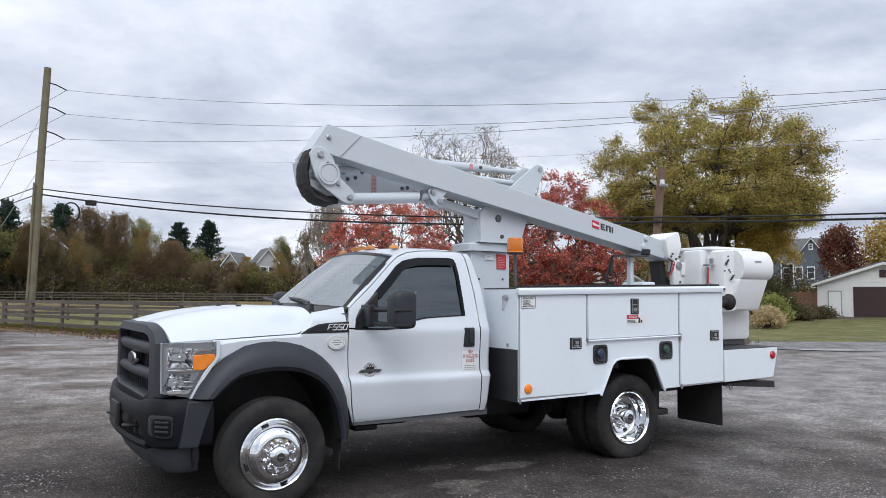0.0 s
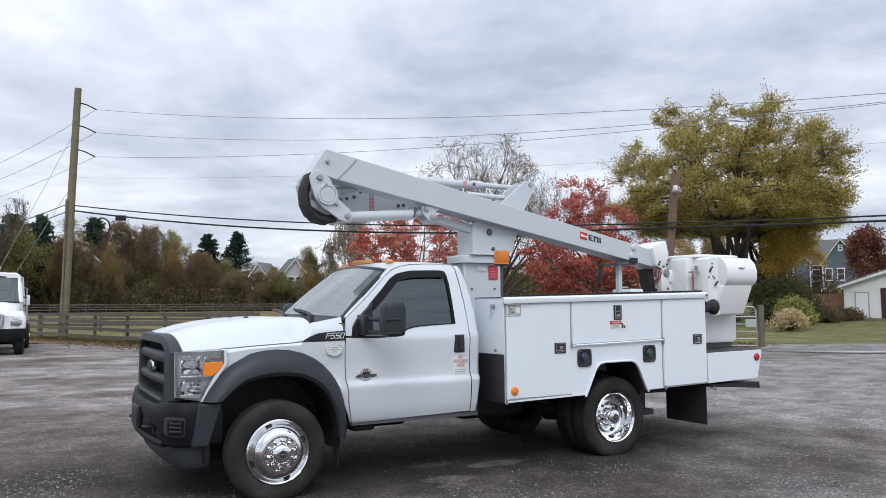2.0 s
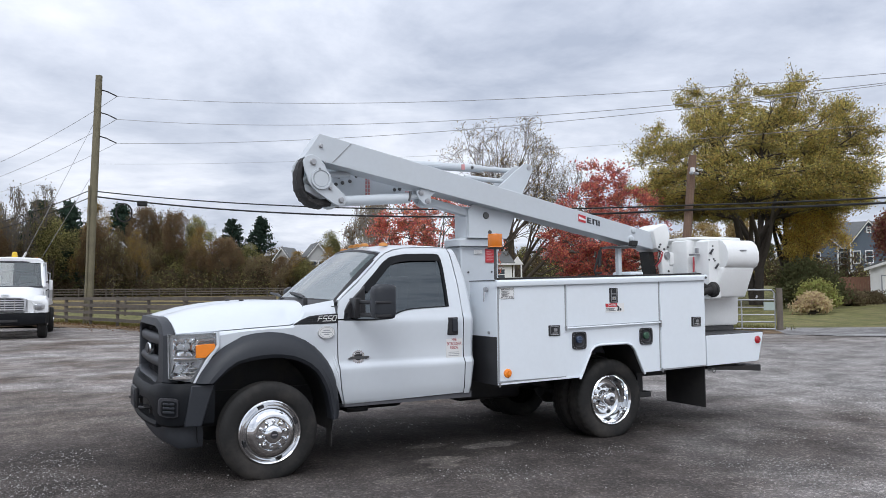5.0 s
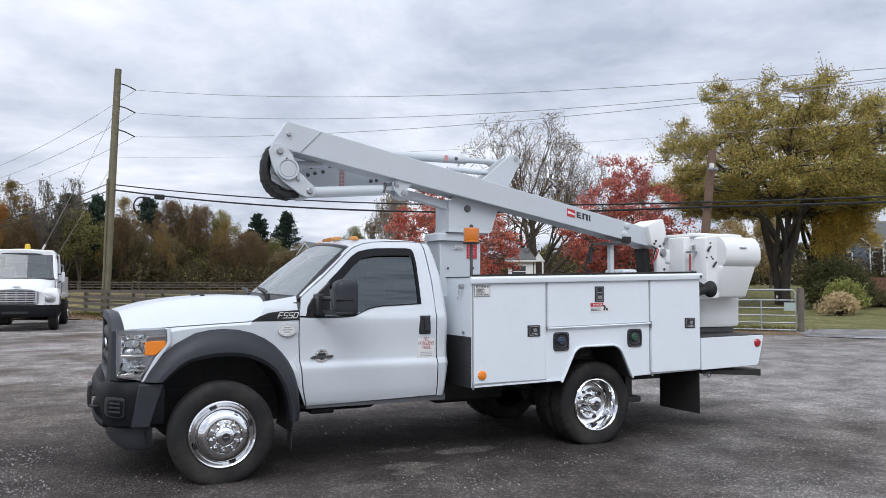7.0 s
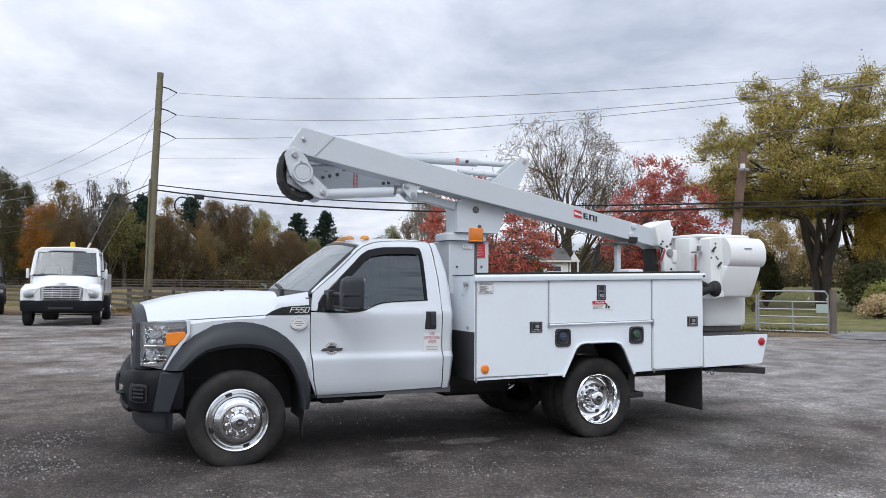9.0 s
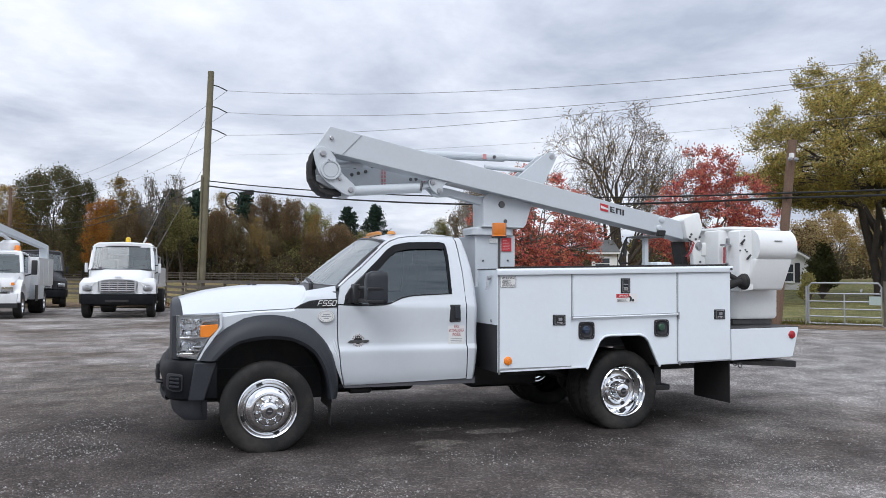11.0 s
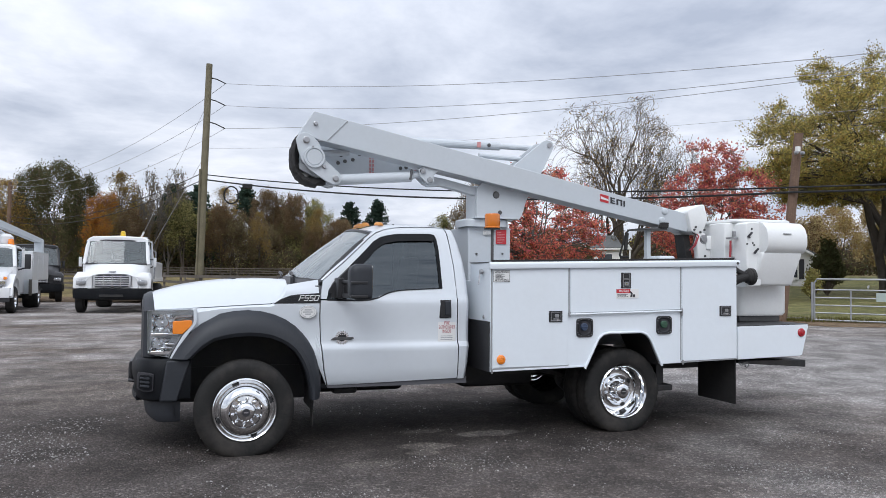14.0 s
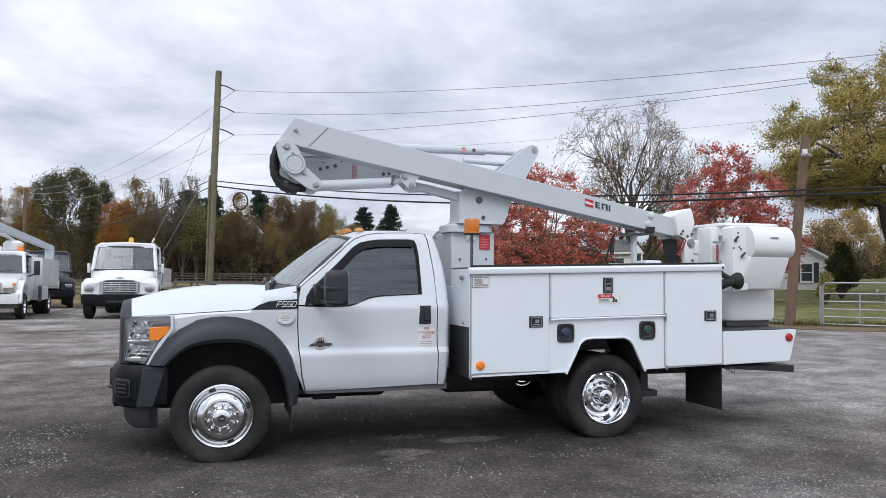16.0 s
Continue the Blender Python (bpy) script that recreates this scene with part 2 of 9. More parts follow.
def bevel(bm, width, segs=2, edges=None):
    bmesh.ops.bevel(bm, geom=list(edges or bm.edges), offset=width, offset_type="OFFSET", segments=segs, profile=0.5, affect="EDGES", clamp_overlap=True)
    return bm


def box(x0, x1, y0, y1, z0, z1, r=0.0, segs=2, bm=None):
    out = bm or bmesh.new()
    one = bmesh.new()
    bmesh.ops.create_cube(one, size=1.0)
    bmesh.ops.scale(one, vec=(x1 - x0, y1 - y0, z1 - z0), verts=one.verts)
    bmesh.ops.translate(one, vec=((x0 + x1) / 2, (y0 + y1) / 2, (z0 + z1) / 2), verts=one.verts)
    if r:
        bevel(one, r, segs)
    return merge(out, one)


def merge(into, one):
    """Adds the faces of one to into, and frees one."""
    made = {v: into.verts.new(v.co) for v in one.verts}
    for f in one.faces:
        try:
            into.faces.new([made[v] for v in f.verts])
        except ValueError:
            pass
    one.free()
    return into


def prism(pts, a0, a1, axis="y", r=0.0, segs=2, bm=None):
    """A flat outline (x, z), (y, z) or (x, y) drawn out along the third axis."""
    out = bm or bmesh.new()
    one = bmesh.new()
    place = {"y": lambda p, a: (p[0], a, p[1]), "x": lambda p, a: (a, p[0], p[1]), "z": lambda p, a: (p[0], p[1], a)}[axis]
    lo, hi = [one.verts.new(place(p, a0)) for p in pts], [one.verts.new(place(p, a1)) for p in pts]
    one.faces.new(lo)
    one.faces.new(hi[::-1])
    for i in range(len(pts)):
        j = (i + 1) % len(pts)
        one.faces.new((lo[i], hi[i], hi[j], lo[j]))
    if r:
        bmesh.ops.recalc_face_normals(one, faces=one.faces)
        bevel(one, r, segs)
    return merge(out, one)


def loft(rings, closed=True, caps=True, bm=None):
    out = bm or bmesh.new()
    vs = [[out.verts.new(p) for p in ring] for ring in rings]
    n = len(rings[0])
    for a, b in zip(vs, vs[1:]):
        for i in range(n if closed else n - 1):
            j = (i + 1) % n
            out.faces.new((a[i], a[j], b[j], b[i]))
    if caps and closed:
        out.faces.new(vs[0])
        out.faces.new(vs[-1][::-1])
    return out


def tube(pts, r, segs=8, bm=None, caps=True, radii=None):
    """A round bar along points; radii overrides r point by point."""
    pts = [Vector(p) for p in pts]
    rings = []
    side = None
    for i, p in enumerate(pts):
        d = (pts[min(i + 1, len(pts) - 1)] - pts[max(i - 1, 0)]).normalized()
        if side is None:
            side = d.orthogonal().normalized()
        side = (side - d * side.dot(d)).normalized()
        other = d.cross(side)
        rr = radii[i] if radii else r
        rings.append([p + side * (rr * math.cos(2 * math.pi * k / segs)) + other * (rr * math.sin(2 * math.pi * k / segs)) for k in range(segs)])
    return loft(rings, True, caps, bm)


def lathe(profile, centre=(0, 0, 0), axis="y", segs=48, bm=None, wob=None, caps=False):
    """Turns (radius, along) about an axis through centre."""
    rings = []
    c = Vector(centre)
    for i, (r, a) in enumerate(profile):
        ring = []
        for k in range(segs):
            q = 2 * math.pi * k / segs
            rr = r + (wob(i, k) if wob else 0)
            u, v = rr * math.cos(q), rr * math.sin(q)
            ring.append(c + Vector({"y": (u, a, v), "z": (u, v, a), "x": (a, u, v)}[axis]))
        rings.append(ring)
    return loft(rings, True, caps, bm)


def sheet(f, nu, nv, bm=None):
    """A surface from f(u, v) with u and v from 0 to 1."""
    out = bm or bmesh.new()
    vs = [[out.verts.new(f(i / nu, j / nv)) for j in range(nv + 1)] for i in range(nu + 1)]
    for i in range(nu):
        for j in range(nv):
            out.faces.new((vs[i][j], vs[i + 1][j], vs[i + 1][j + 1], vs[i][j + 1]))
    return out


def thick(bm, d):
    """Gives a sheet a thickness."""
    bmesh.ops.recalc_face_normals(bm, faces=bm.faces)
    bmesh.ops.solidify(bm, geom=list(bm.faces), thickness=d)
    return bm


def mirror(bm, c=1.1):
    for v in bm.verts:
        v.co.y = 2 * c - v.co.y
    return bm


def sides(name, build, material, parent, label="", smooth=21, c=1.1):
    """The same part on both sides of the truck; returns the near one."""
    a = part(name, build(), material, parent, label, smooth)
    part(name, mirror(build(), c), material, parent, label, smooth)
    return a


def lerp(x, xs, ys):
    return float(np.interp(x, xs, ys))


def write(words, size, material, parent, m, name="lettering", squeeze=1.0):
    cu = bpy.data.curves.new(name, "FONT")
    cu.body, cu.size, cu.extrude, cu.align_x, cu.align_y = words, size, 0.0006, "CENTER", "CENTER"
    tmp = new("tmp_text", cu)
    me = bpy.data.meshes.new_from_object(tmp)
    bpy.data.objects.remove(tmp)
    bpy.data.curves.remove(cu)
    me.transform(Matrix.Diagonal((squeeze, 1, 1, 1)))
    me.materials.clear()
    me.materials.append(material)
    ob = new(name, me)
    ob.matrix_basis = m
    ob.parent = parent
    return ob


def on_side(x, y, z, lean=0.0):
    """A pose on the near side: text x runs to the rear, text y runs up, facing the viewer."""
    return pose(x, y, z, 90 + lean, 0, 0)


# ---- the bucket truck: x runs to its rear, y away from the viewer, axle line of the front wheel at x = 0 ----
MIDY, WB = 1.10, 3.576
truck = thing("bucket_truck", "white utility bucket truck with folded aerial boom, parked on gravel", "truck")


def cab_y(z):
    """The near side's distance at a height: tucked sill, crease, belt line and tumblehome."""
    return lerp(z, [0.48, 0.54, 0.62, 0.74, 0.845, 0.868, 0.895, 1.0, 1.23, 1.275, 1.30, 1.60, 1.90, 1.94], [0.235, 0.185, 0.158, 0.140, 0.128, 0.138, 0.158, 0.160, 0.140, 0.142, 0.158, 0.238, 0.328, 0.352])


def ray_out(poly, c, ang):
    """How far a ray from c goes to the outline."""
    dx, dz = math.cos(ang), math.sin(ang)
    best = 0.0
    for (x0, z0), (x1, z1) in zip(poly, poly[1:] + poly[:1]):
        ex, ez = x1 - x0, z1 - z0
        den = dx * ez - dz * ex
        if abs(den) < 1e-9:
            continue
        s = ((x0 - c[0]) * ez - (z0 - c[1]) * ex) / den
        u = ((x0 - c[0]) * dz - (z0 - c[1]) * dx) / den
        if s > 0 and -1e-6 <= u <= 1 + 1e-6:
            best = max(best, s)
    return best


def ring_panel(outer, inner, c, depth, steps=56, lip=0.03, off=0.0):
    """A panel between two outlines laid on the cab's side, its rims turned inwards."""
    angs = sorted({round(math.atan2(z - c[1], x - c[0]), 5) for x, z in outer + inner} | {round(-math.pi + 2 * math.pi * k / 90, 5) for k in range(90)})
    bm = bmesh.new()
    loops = []
    for k in range(-1, steps + 2):
        ring = []
        for a in angs:
            ro, ri = ray_out(outer, c, a), ray_out(inner, c, a)
            t = min(max(k / steps, 0), 1)
            r = ri + (ro - ri) * t
            x, z = c[0] + r * math.cos(a), c[1] + r * math.sin(a)
            y = depth(z) + off
            if k in (-1, steps + 1):
                y += lip
            ring.append((x, y, z))
        loops.append(ring)
    return loft(loops, True, False, bm)


PANE = [(0.695, 1.270), (0.705, 1.320), (0.722, 1.365), (0.765, 1.430), (0.90, 1.562), (1.04, 1.697), (1.14, 1.800), (1.21, 1.845), (1.29, 1.865), (1.37, 1.878), (1.55, 1.884), (1.70, 1.886), (1.735, 1.872), (1.750, 1.835), (1.762, 1.75), (1.768, 1.55), (1.771, 1.376), (1.515, 1.364), (1.40, 1.358), (1.33, 1.350), (1.265, 1.335), (1.20, 1.308), (1.15, 1.285), (1.08, 1.270), (0.965, 1.264)]
PANE_C = (1.32, 1.52)


def shrink(poly, c, k):
    return [(c[0] + (x - c[0]) * k, c[1] + (z - c[1]) * k) for x, z in poly]


def pane_sheet(poly, off):
    bm = bmesh.new()
    rings = [[(PANE_C[0] + (x - PANE_C[0]) * k, cab_y(PANE_C[1] + (z - PANE_C[1]) * k) + off, PANE_C[1] + (z - PANE_C[1]) * k) for x, z in poly] for k in (0.05, 0.35, 0.7, 1.0)]
    loft(rings, True, False, bm)
    bm.faces.new([v for v in bm.verts][: len(poly)])
    return bm


FRAME_OUT = [(0.640, 1.285), (0.668, 1.440), (0.735, 1.500), (0.87, 1.612), (1.00, 1.732), (1.10, 1.826), (1.17, 1.880), (1.26, 1.915), (1.37, 1.935), (1.55, 1.945), (1.72, 1.947), (1.83, 1.940), (1.850, 1.90), (1.868, 1.80), (1.892, 1.60), (1.905, 1.376)]
FRAME_IN = [(0.695, 1.285), (0.722, 1.365), (0.765, 1.430), (0.90, 1.562), (1.04, 1.697), (1.14, 1.800), (1.21, 1.845), (1.29, 1.865), (1.37, 1.878), (1.55, 1.884), (1.68, 1.886), (1.725, 1.878), (1.750, 1.838), (1.761, 1.75), (1.768, 1.58), (1.771, 1.376)]


def door_front(z):
    return lerp(z, [0.52, 0.66, 0.90, 1.10, 1.285], [0.722, 0.684, 0.654, 0.642, 0.640])


def door_skin():
    """The door's lower skin in level rows, the window frame above it, rims turned inwards."""
    rows = [0.0, 0.04, 0.10, 0.2, 0.32, 0.45, 0.6, 0.75, 0.83, 0.87, 0.90, 0.93, 0.96, 1.0]
    levels = [(0, k) for k in rows] + [(1, k) for k in (0.06, 0.15, 0.3, 0.5, 0.7, 0.85, 0.93, 1.0)] + [(2, k) for k in (0.35, 0.7, 1.0)]
    grid = []
    for zone, k in levels:
        ring = []
        for i in range(41):
            u = i / 40
            xr = 0.68 + 1.225 * u
            zb = lerp(xr, [0.72, 1.30, 1.91], [0.525, 0.538, 0.552])
            zt = lerp(xr, [0.695, 0.965, 1.08, 1.15, 1.20, 1.265, 1.33, 1.40, 1.515, 1.771], [1.272, 1.264, 1.270, 1.285, 1.308, 1.335, 1.350, 1.358, 1.364, 1.376])
            z = zb + (0.90 - zb) * k if zone == 0 else 0.90 + (1.262 - 0.90) * k if zone == 1 else 1.262 + (zt - 1.262) * k
            x0, x1 = door_front(z), lerp(z, [0.55, 1.0, 1.27, 1.376], [1.918, 1.908, 1.904, 1.905])
            ring.append((x0 + (x1 - x0) * u, cab_y(z), z))
        grid.append([(ring[0][0], ring[0][1] + 0.03, ring[0][2])] + ring + [(ring[-1][0], ring[-1][1] + 0.03, ring[-1][2])])
    bm = loft([[(x, y + 0.03, z) for x, y, z in grid[0]]] + grid, False, False)
    rings = []
    for k in range(-1, 8):
        t = min(max(k / 6, 0), 1)
        ring = []
        for (xi, zi), (xo, zo) in zip(FRAME_IN, FRAME_OUT):
            x, z = xi + (xo - xi) * t, zi + (zo - zi) * t
            ring.append((x, cab_y(z) + (0.03 if k in (-1, 7) else 0), z))
        rings.append(ring)
    loft(rings, False, False, bm)
    bmesh.ops.remove_doubles(bm, verts=bm.verts, dist=0.002)
    return bm


def door_part(flip):
    f = (lambda b: mirror(b)) if flip else (lambda b: b)
    d = part("door", f(door_skin()), PAINT, truck, "white cab door with tinted window", smooth=30)
    part("window_seal", f(ring_panel(shrink(PANE, PANE_C, 1.0), shrink(PANE, PANE_C, 0.945), PANE_C, cab_y, steps=3, lip=0.02, off=-0.004)), DARKPLAST, d, "black rubber window surround")
    part("window_pane", f(pane_sheet(shrink(PANE, PANE_C, 0.95), 0.012)), TINT, d, "dark tinted glass")
    vis = FRAME_IN[3:12]
    nrm = []
    for k in range(len(vis)):
        (xa, za), (xb, zb) = vis[max(k - 1, 0)], vis[min(k + 1, len(vis) - 1)]
        n_ = math.hypot(xb - xa, zb - za)
        nrm.append(((zb - za) / n_, -(xb - xa) / n_))
    rows = []
    for w, o in ((-0.004, -0.008), (0.0, 0.006), (0.035, 0.010), (0.066, 0.010), (0.068, 0.003)):
        pts = [(min(x + nx * w, 1.746), z + nz * w) for (x, z), (nx, nz) in zip(vis, nrm)]
        rows.append([(x, cab_y(z) - 0.004 - o, z) for x, z in pts])
    vb = loft(rows, False, False)
    part("window_visor", f(vb), DARKPLAST, d, "smoked plastic window visor")
    sail = [(0.690, 1.266), (0.712, 1.36), (0.752, 1.425), (0.82, 1.492), (0.905, 1.575), (0.915, 1.285)]
    part("mirror_sail", f(prism(sail, cab_y(1.4) - 0.022, cab_y(1.4) + 0.02, r=0.006)), BLACK, d)
    h = part("handle_cup", f(box(1.735, 1.852, cab_y(1.2) - 0.004, cab_y(1.2) + 0.03, 1.105, 1.275, 0.012)), BLACK, d, "black recessed door handle")
    part("handle_lever", f(box(1.785, 1.84, cab_y(1.2) - 0.018, cab_y(1.2) + 0.01, 1.135, 1.262, 0.008)), BLACKPLAST, h)
    part("key_lock", f(lathe([(0.0, -0.006), (0.010, -0.006), (0.012, 0.0)], (1.83, cab_y(1.12) - 0.004, 1.122), segs=14)), STEEL, d)
    # door mirror: two arms and a tall housing with a second glass below
    arm = bmesh.new()
    for z in (1.318, 1.432):
        tube([(0.80, cab_y(z) + 0.02, z), (0.82, 0.08, z), (0.88, -0.10, z), (0.90, -0.16, z)], 0.02, 10, arm)
    box(0.77, 0.83, 0.06, 0.22, 1.29, 1.47, 0.012, bm=arm)
    for z in (1.318, 1.432):
        box(0.808, 0.95, -0.336, -0.31, z - 0.012, z + 0.012, 0.006, bm=arm)
    part("mirror_arm", f(arm), BLACK, d)
    rings = []
    for x, k in ((0.808, 0.62), (0.822, 0.86), (0.865, 1.0), (0.93, 1.0), (0.978, 0.97), (0.992, 0.93)):
        ring = []
        for i in range(28):
            q = 2 * math.pi * i / 28
            cx, sx = math.cos(q), math.sin(q)
            ring.append((x, -0.245 + 0.085 * k * math.copysign(abs(cx) ** 0.45, cx), 1.437 + 0.152 * k * math.copysign(abs(sx) ** 0.35, sx)))
        rings.append(ring)
    mh = part("mirror_housing", f(loft(rings)), BLACKPLAST, d, "tall black towing mirror", smooth=45)
    part("mirror_glass", f(box(0.990, 0.996, -0.31, -0.18, 1.38, 1.57, 0.0)), CHROME, mh)
    return d


near_door = door_part(False)
door_part(True)


# cab shell
def corner_panel():
    def f(u, v):
        z = 0.545 + (1.935 - 0.545) * v
        x0 = lerp(z, [0.5, 1.0, 1.27, 1.57, 1.79, 1.90, 1.94], [1.928, 1.917, 1.912, 1.902, 1.878, 1.860, 1.840])
        x1 = lerp(z, [0.5, 0.6, 0.88, 1.18, 1.30, 1.47, 1.64, 1.79, 1.92, 1.94], [1.995, 2.010, 2.028, 2.026, 2.024, 2.018, 1.998, 1.965, 1.922, 1.905])
        x = x0 + (x1 - x0) * min(1, u * 1.25)
        y = cab_y(z) + 0.05 * max(0, u - 0.55) ** 1.5 * 4 + (0.35 * (u - 0.8) / 0.2 if u > 0.8 else 0)
        return (x + (0.012 if u > 0.8 else 0), y, z)
    return sheet(f, 20, 60)


sides("cab_corner", corner_panel, PAINT, truck)


def pillar():
    """Screen pillar and the roof rail above the door."""
    low = [(0.664, 1.448), (0.73, 1.506), (0.865, 1.619), (0.995, 1.739), (1.095, 1.833), (1.165, 1.887), (1.257, 1.922), (1.37, 1.942), (1.55, 1.952), (1.72, 1.954), (1.88, 1.944)]
    top = [(0.650, 1.450), (0.712, 1.510), (0.846, 1.624), (0.975, 1.744), (1.08, 1.842), (1.15, 1.902), (1.25, 1.938), (1.37, 1.956), (1.55, 1.965), (1.72, 1.965), (1.90, 1.948)]
    def f(u, v):
        i = u * (len(low) - 1)
        k = min(int(i), len(low) - 2)
        w = i - k
        a = [low[k][j] + (low[k + 1][j] - low[k][j]) * w for j in (0, 1)]
        b = [top[k][j] + (top[k + 1][j] - top[k][j]) * w for j in (0, 1)]
        x, z = a[0] + (b[0] - a[0]) * v, a[1] + (b[1] - a[1]) * v
        return (x, cab_y(a[1]) + (0.022 + 0.045 * u) * v ** 1.6, z)
    return sheet(f, 48, 6)


sides("roof_pillar", pillar, PAINT, truck)


def roof(u, v):
    s = 2 * v - 1
    x = 1.075 + 0.075 * abs(s) ** 2 + (1.93 - 1.075 - 0.075 * abs(s) ** 2 - 0.03 * s * s) * u
    edge = lerp(x, [1.05, 1.15, 1.25, 1.37, 1.58, 1.76, 1.88, 1.94], [1.885, 1.898, 1.932, 1.948, 1.957, 1.955, 1.938, 1.912])
    crown = lerp(x, [1.05, 1.2, 1.4, 1.7, 1.88], [0.045, 0.050, 0.042, 0.036, 0.030])
    return (x, MIDY + 0.722 * s, edge + crown * (1 - abs(s) ** 3.2))


part("roof", thick(sheet(roof, 24, 40), 0.02), PAINT, truck)


def screen(u, v):
    s = 2 * v - 1
    k = 1 - s * s
    x = (0.668 - 0.243 * k) * (1 - u) + (1.140 - 0.070 * k) * u
    z = (1.432 + 0.028 * k) * (1 - u) + (1.880 + 0.070 * k) * u + 0.018 * math.sin(math.pi * u)
    return (x, MIDY + s * (0.873 + (0.752 - 0.873) * u), z)


def screen_part(u0, u1, v0, v1, off=0.0):
    return lambda u, v: tuple(Vector(screen(u0 + (u1 - u0) * u, v0 + (v1 - v0) * v)) + Vector((-0.7, 0, 0.7)) * off)


part("windscreen", sheet(screen_part(0.0, 0.965, 0.03, 0.97), 16, 28), SCREEN, truck, "raked windscreen glass reflecting the sky")
band = bmesh.new()
for q in ((0, 1, -0.005, 0.035), (0, 1, 0.965, 1.005), (0.955, 1.0, 0, 1), (-0.05, 0.03, 0, 1)):
    sheet(screen_part(*q, off=0.004), 16, 28, band)
part("windscreen_seal", band, BLACK, truck, "black windscreen frit and seal")
for v0, v1 in ((0.045, 0.10), (0.955, 0.90)):
    pts = [Vector(screen(0.10 + 0.86 * k / 7, v0 + (v1 - v0) * (k / 7) ** 2)) + Vector((0.05, 0, -0.05)) for k in range(8)]
    part("pillar_trim", tube(pts, 0.03, 8, radii=[0.012, 0.016, 0.022, 0.03, 0.038, 0.042, 0.04, 0.035]), BLACK, truck, "black trim inside the windscreen pillar")
cowl = bmesh.new()
sheet(lambda u, v: tuple(Vector(screen(0.02, v)) + Vector((-0.15 * u, 0, -0.055 * u))), 4, 24, cowl)
part("cowl", thick(cowl, 0.015), BLACK, truck, "black plastic cowl under the windscreen")
for y0, y1, x0 in ((0.42, 1.05, 0.36), (1.10, 1.72, 0.34)):
    w = bmesh.new()
    lathe([(0.0, 0.012), (0.018, 0.010), (0.020, 0.0), (0.020, -0.05)], (x0 + 0.07, y0, 1.462), "z", 12, w)
    tube([(x0 + 0.07, y0, 1.470), (x0 + 0.10, y0 + 0.3, 1.495), (x0 + 0.12, y1, 1.515)], 0.008, 6, w)
    tube([(x0 + 0.085, y0 + 0.10, 1.485), (x0 + 0.115, y0 + 0.35, 1.508), (x0 + 0.13, y1 + 0.05, 1.524)], 0.010, 6, w)
    part("wiper", w, BLACK, truck)
shell = bmesh.new()
box(0.72, 2.02, 0.20, 2.00, 0.50, 0.56, bm=shell)
box(2.0, 2.03, 0.24, 1.96, 0.56, 1.28, bm=shell)
box(1.90, 2.0, 0.36, 1.84, 1.27, 1.30, bm=shell)
box(1.885, 1.915, 0.43, 1.77, 1.28, 1.92, bm=shell)
box(0.60, 0.66, 0.20, 2.0, 0.5, 1.40, bm=shell)
part("cab_inner_shell", shell, SEATGREY, truck)
dash = prism([(0.62, 1.28), (0.62, 1.44), (0.80, 1.46), (1.0, 1.38), (0.98, 1.2)], 0.24, 1.96, r=0.02)
part("dashboard", dash, BLACK, truck)
for y in (0.62, 1.55):
    s = box(1.30, 1.78, y - 0.25, y + 0.25, 0.98, 1.12, 0.05, 3)
    prism([(1.68, 1.05), (1.82, 1.05), (1.90, 1.68), (1.80, 1.70)], y - 0.24, y + 0.24, r=0.03, bm=s)
    box(1.80, 1.90, y - 0.12, y + 0.12, 1.68, 1.84, 0.03, bm=s)
    part("seat", s, SEATGREY, truck)
sw = bmesh.new()
ringp = [Vector((1.10 + 0.06 * math.sin(q), 0.62 + 0.19 * math.cos(q), 1.36 + 0.18 * math.sin(q))) for q in [2 * math.pi * k / 24 for k in range(25)]]
tube(ringp, 0.015, 6, sw)
tube([(0.85, 0.62, 1.25), (1.10, 0.62, 1.36)], 0.03, 8, sw)
part("steering_wheel", sw, BLACK, truck)
for y in (0.55, 0.76, 0.93, 1.10, 1.27, 1.44, 1.65):
    if y in (0.76, 1.44):
        continue
    x = 1.20 + 0.05 * ((y - 1.1) / 0.55) ** 2
    m = bmesh.new()
    loft([[(x + a * 0.046 * math.cos(q), y + a * 0.036 * math.sin(q), 1.955 + 0.03 * (1 - ((y - 1.1) / 0.71) ** 2) + h) for q in [2 * math.pi * k / 16 for k in range(16)]] for a, h in ((1.0, 0.0), (0.98, 0.012), (0.75, 0.028), (0.4, 0.034))], True, True, m)
    part("roof_marker_lamp", m, AMBERDARK, truck, "amber roof clearance lamp")

# bonnet, wings and wheel-arch flares
XE = [-0.76, -0.6, -0.39, -0.04, 0.23, 0.30, 0.36, 0.42]
ZE = [1.195, 1.203, 1.212, 1.232, 1.245, 1.285, 1.355, 1.385]
XC, ZC = [-0.80, -0.70, -0.53, -0.33, -0.15, 0.05, 0.23, 0.42], [1.315, 1.345, 1.392, 1.425, 1.444, 1.456, 1.458, 1.450]


def hood(u, v):
    s = 2 * v - 1
    a = abs(s)
    x0 = -0.765 + 0.05 * a ** 2
    x = x0 + (0.42 - 0.06 * a - x0) * u
    ze, zc = lerp(x, XE, ZE), lerp(x, XC, ZC)
    w = 1 - 0.10 * (1 - a / 0.42) ** 2 if a < 0.42 else 1 - ((a - 0.42) / 0.58) ** 2.4
    return (x, MIDY + 0.905 * s, ze + (zc - ze) * w)


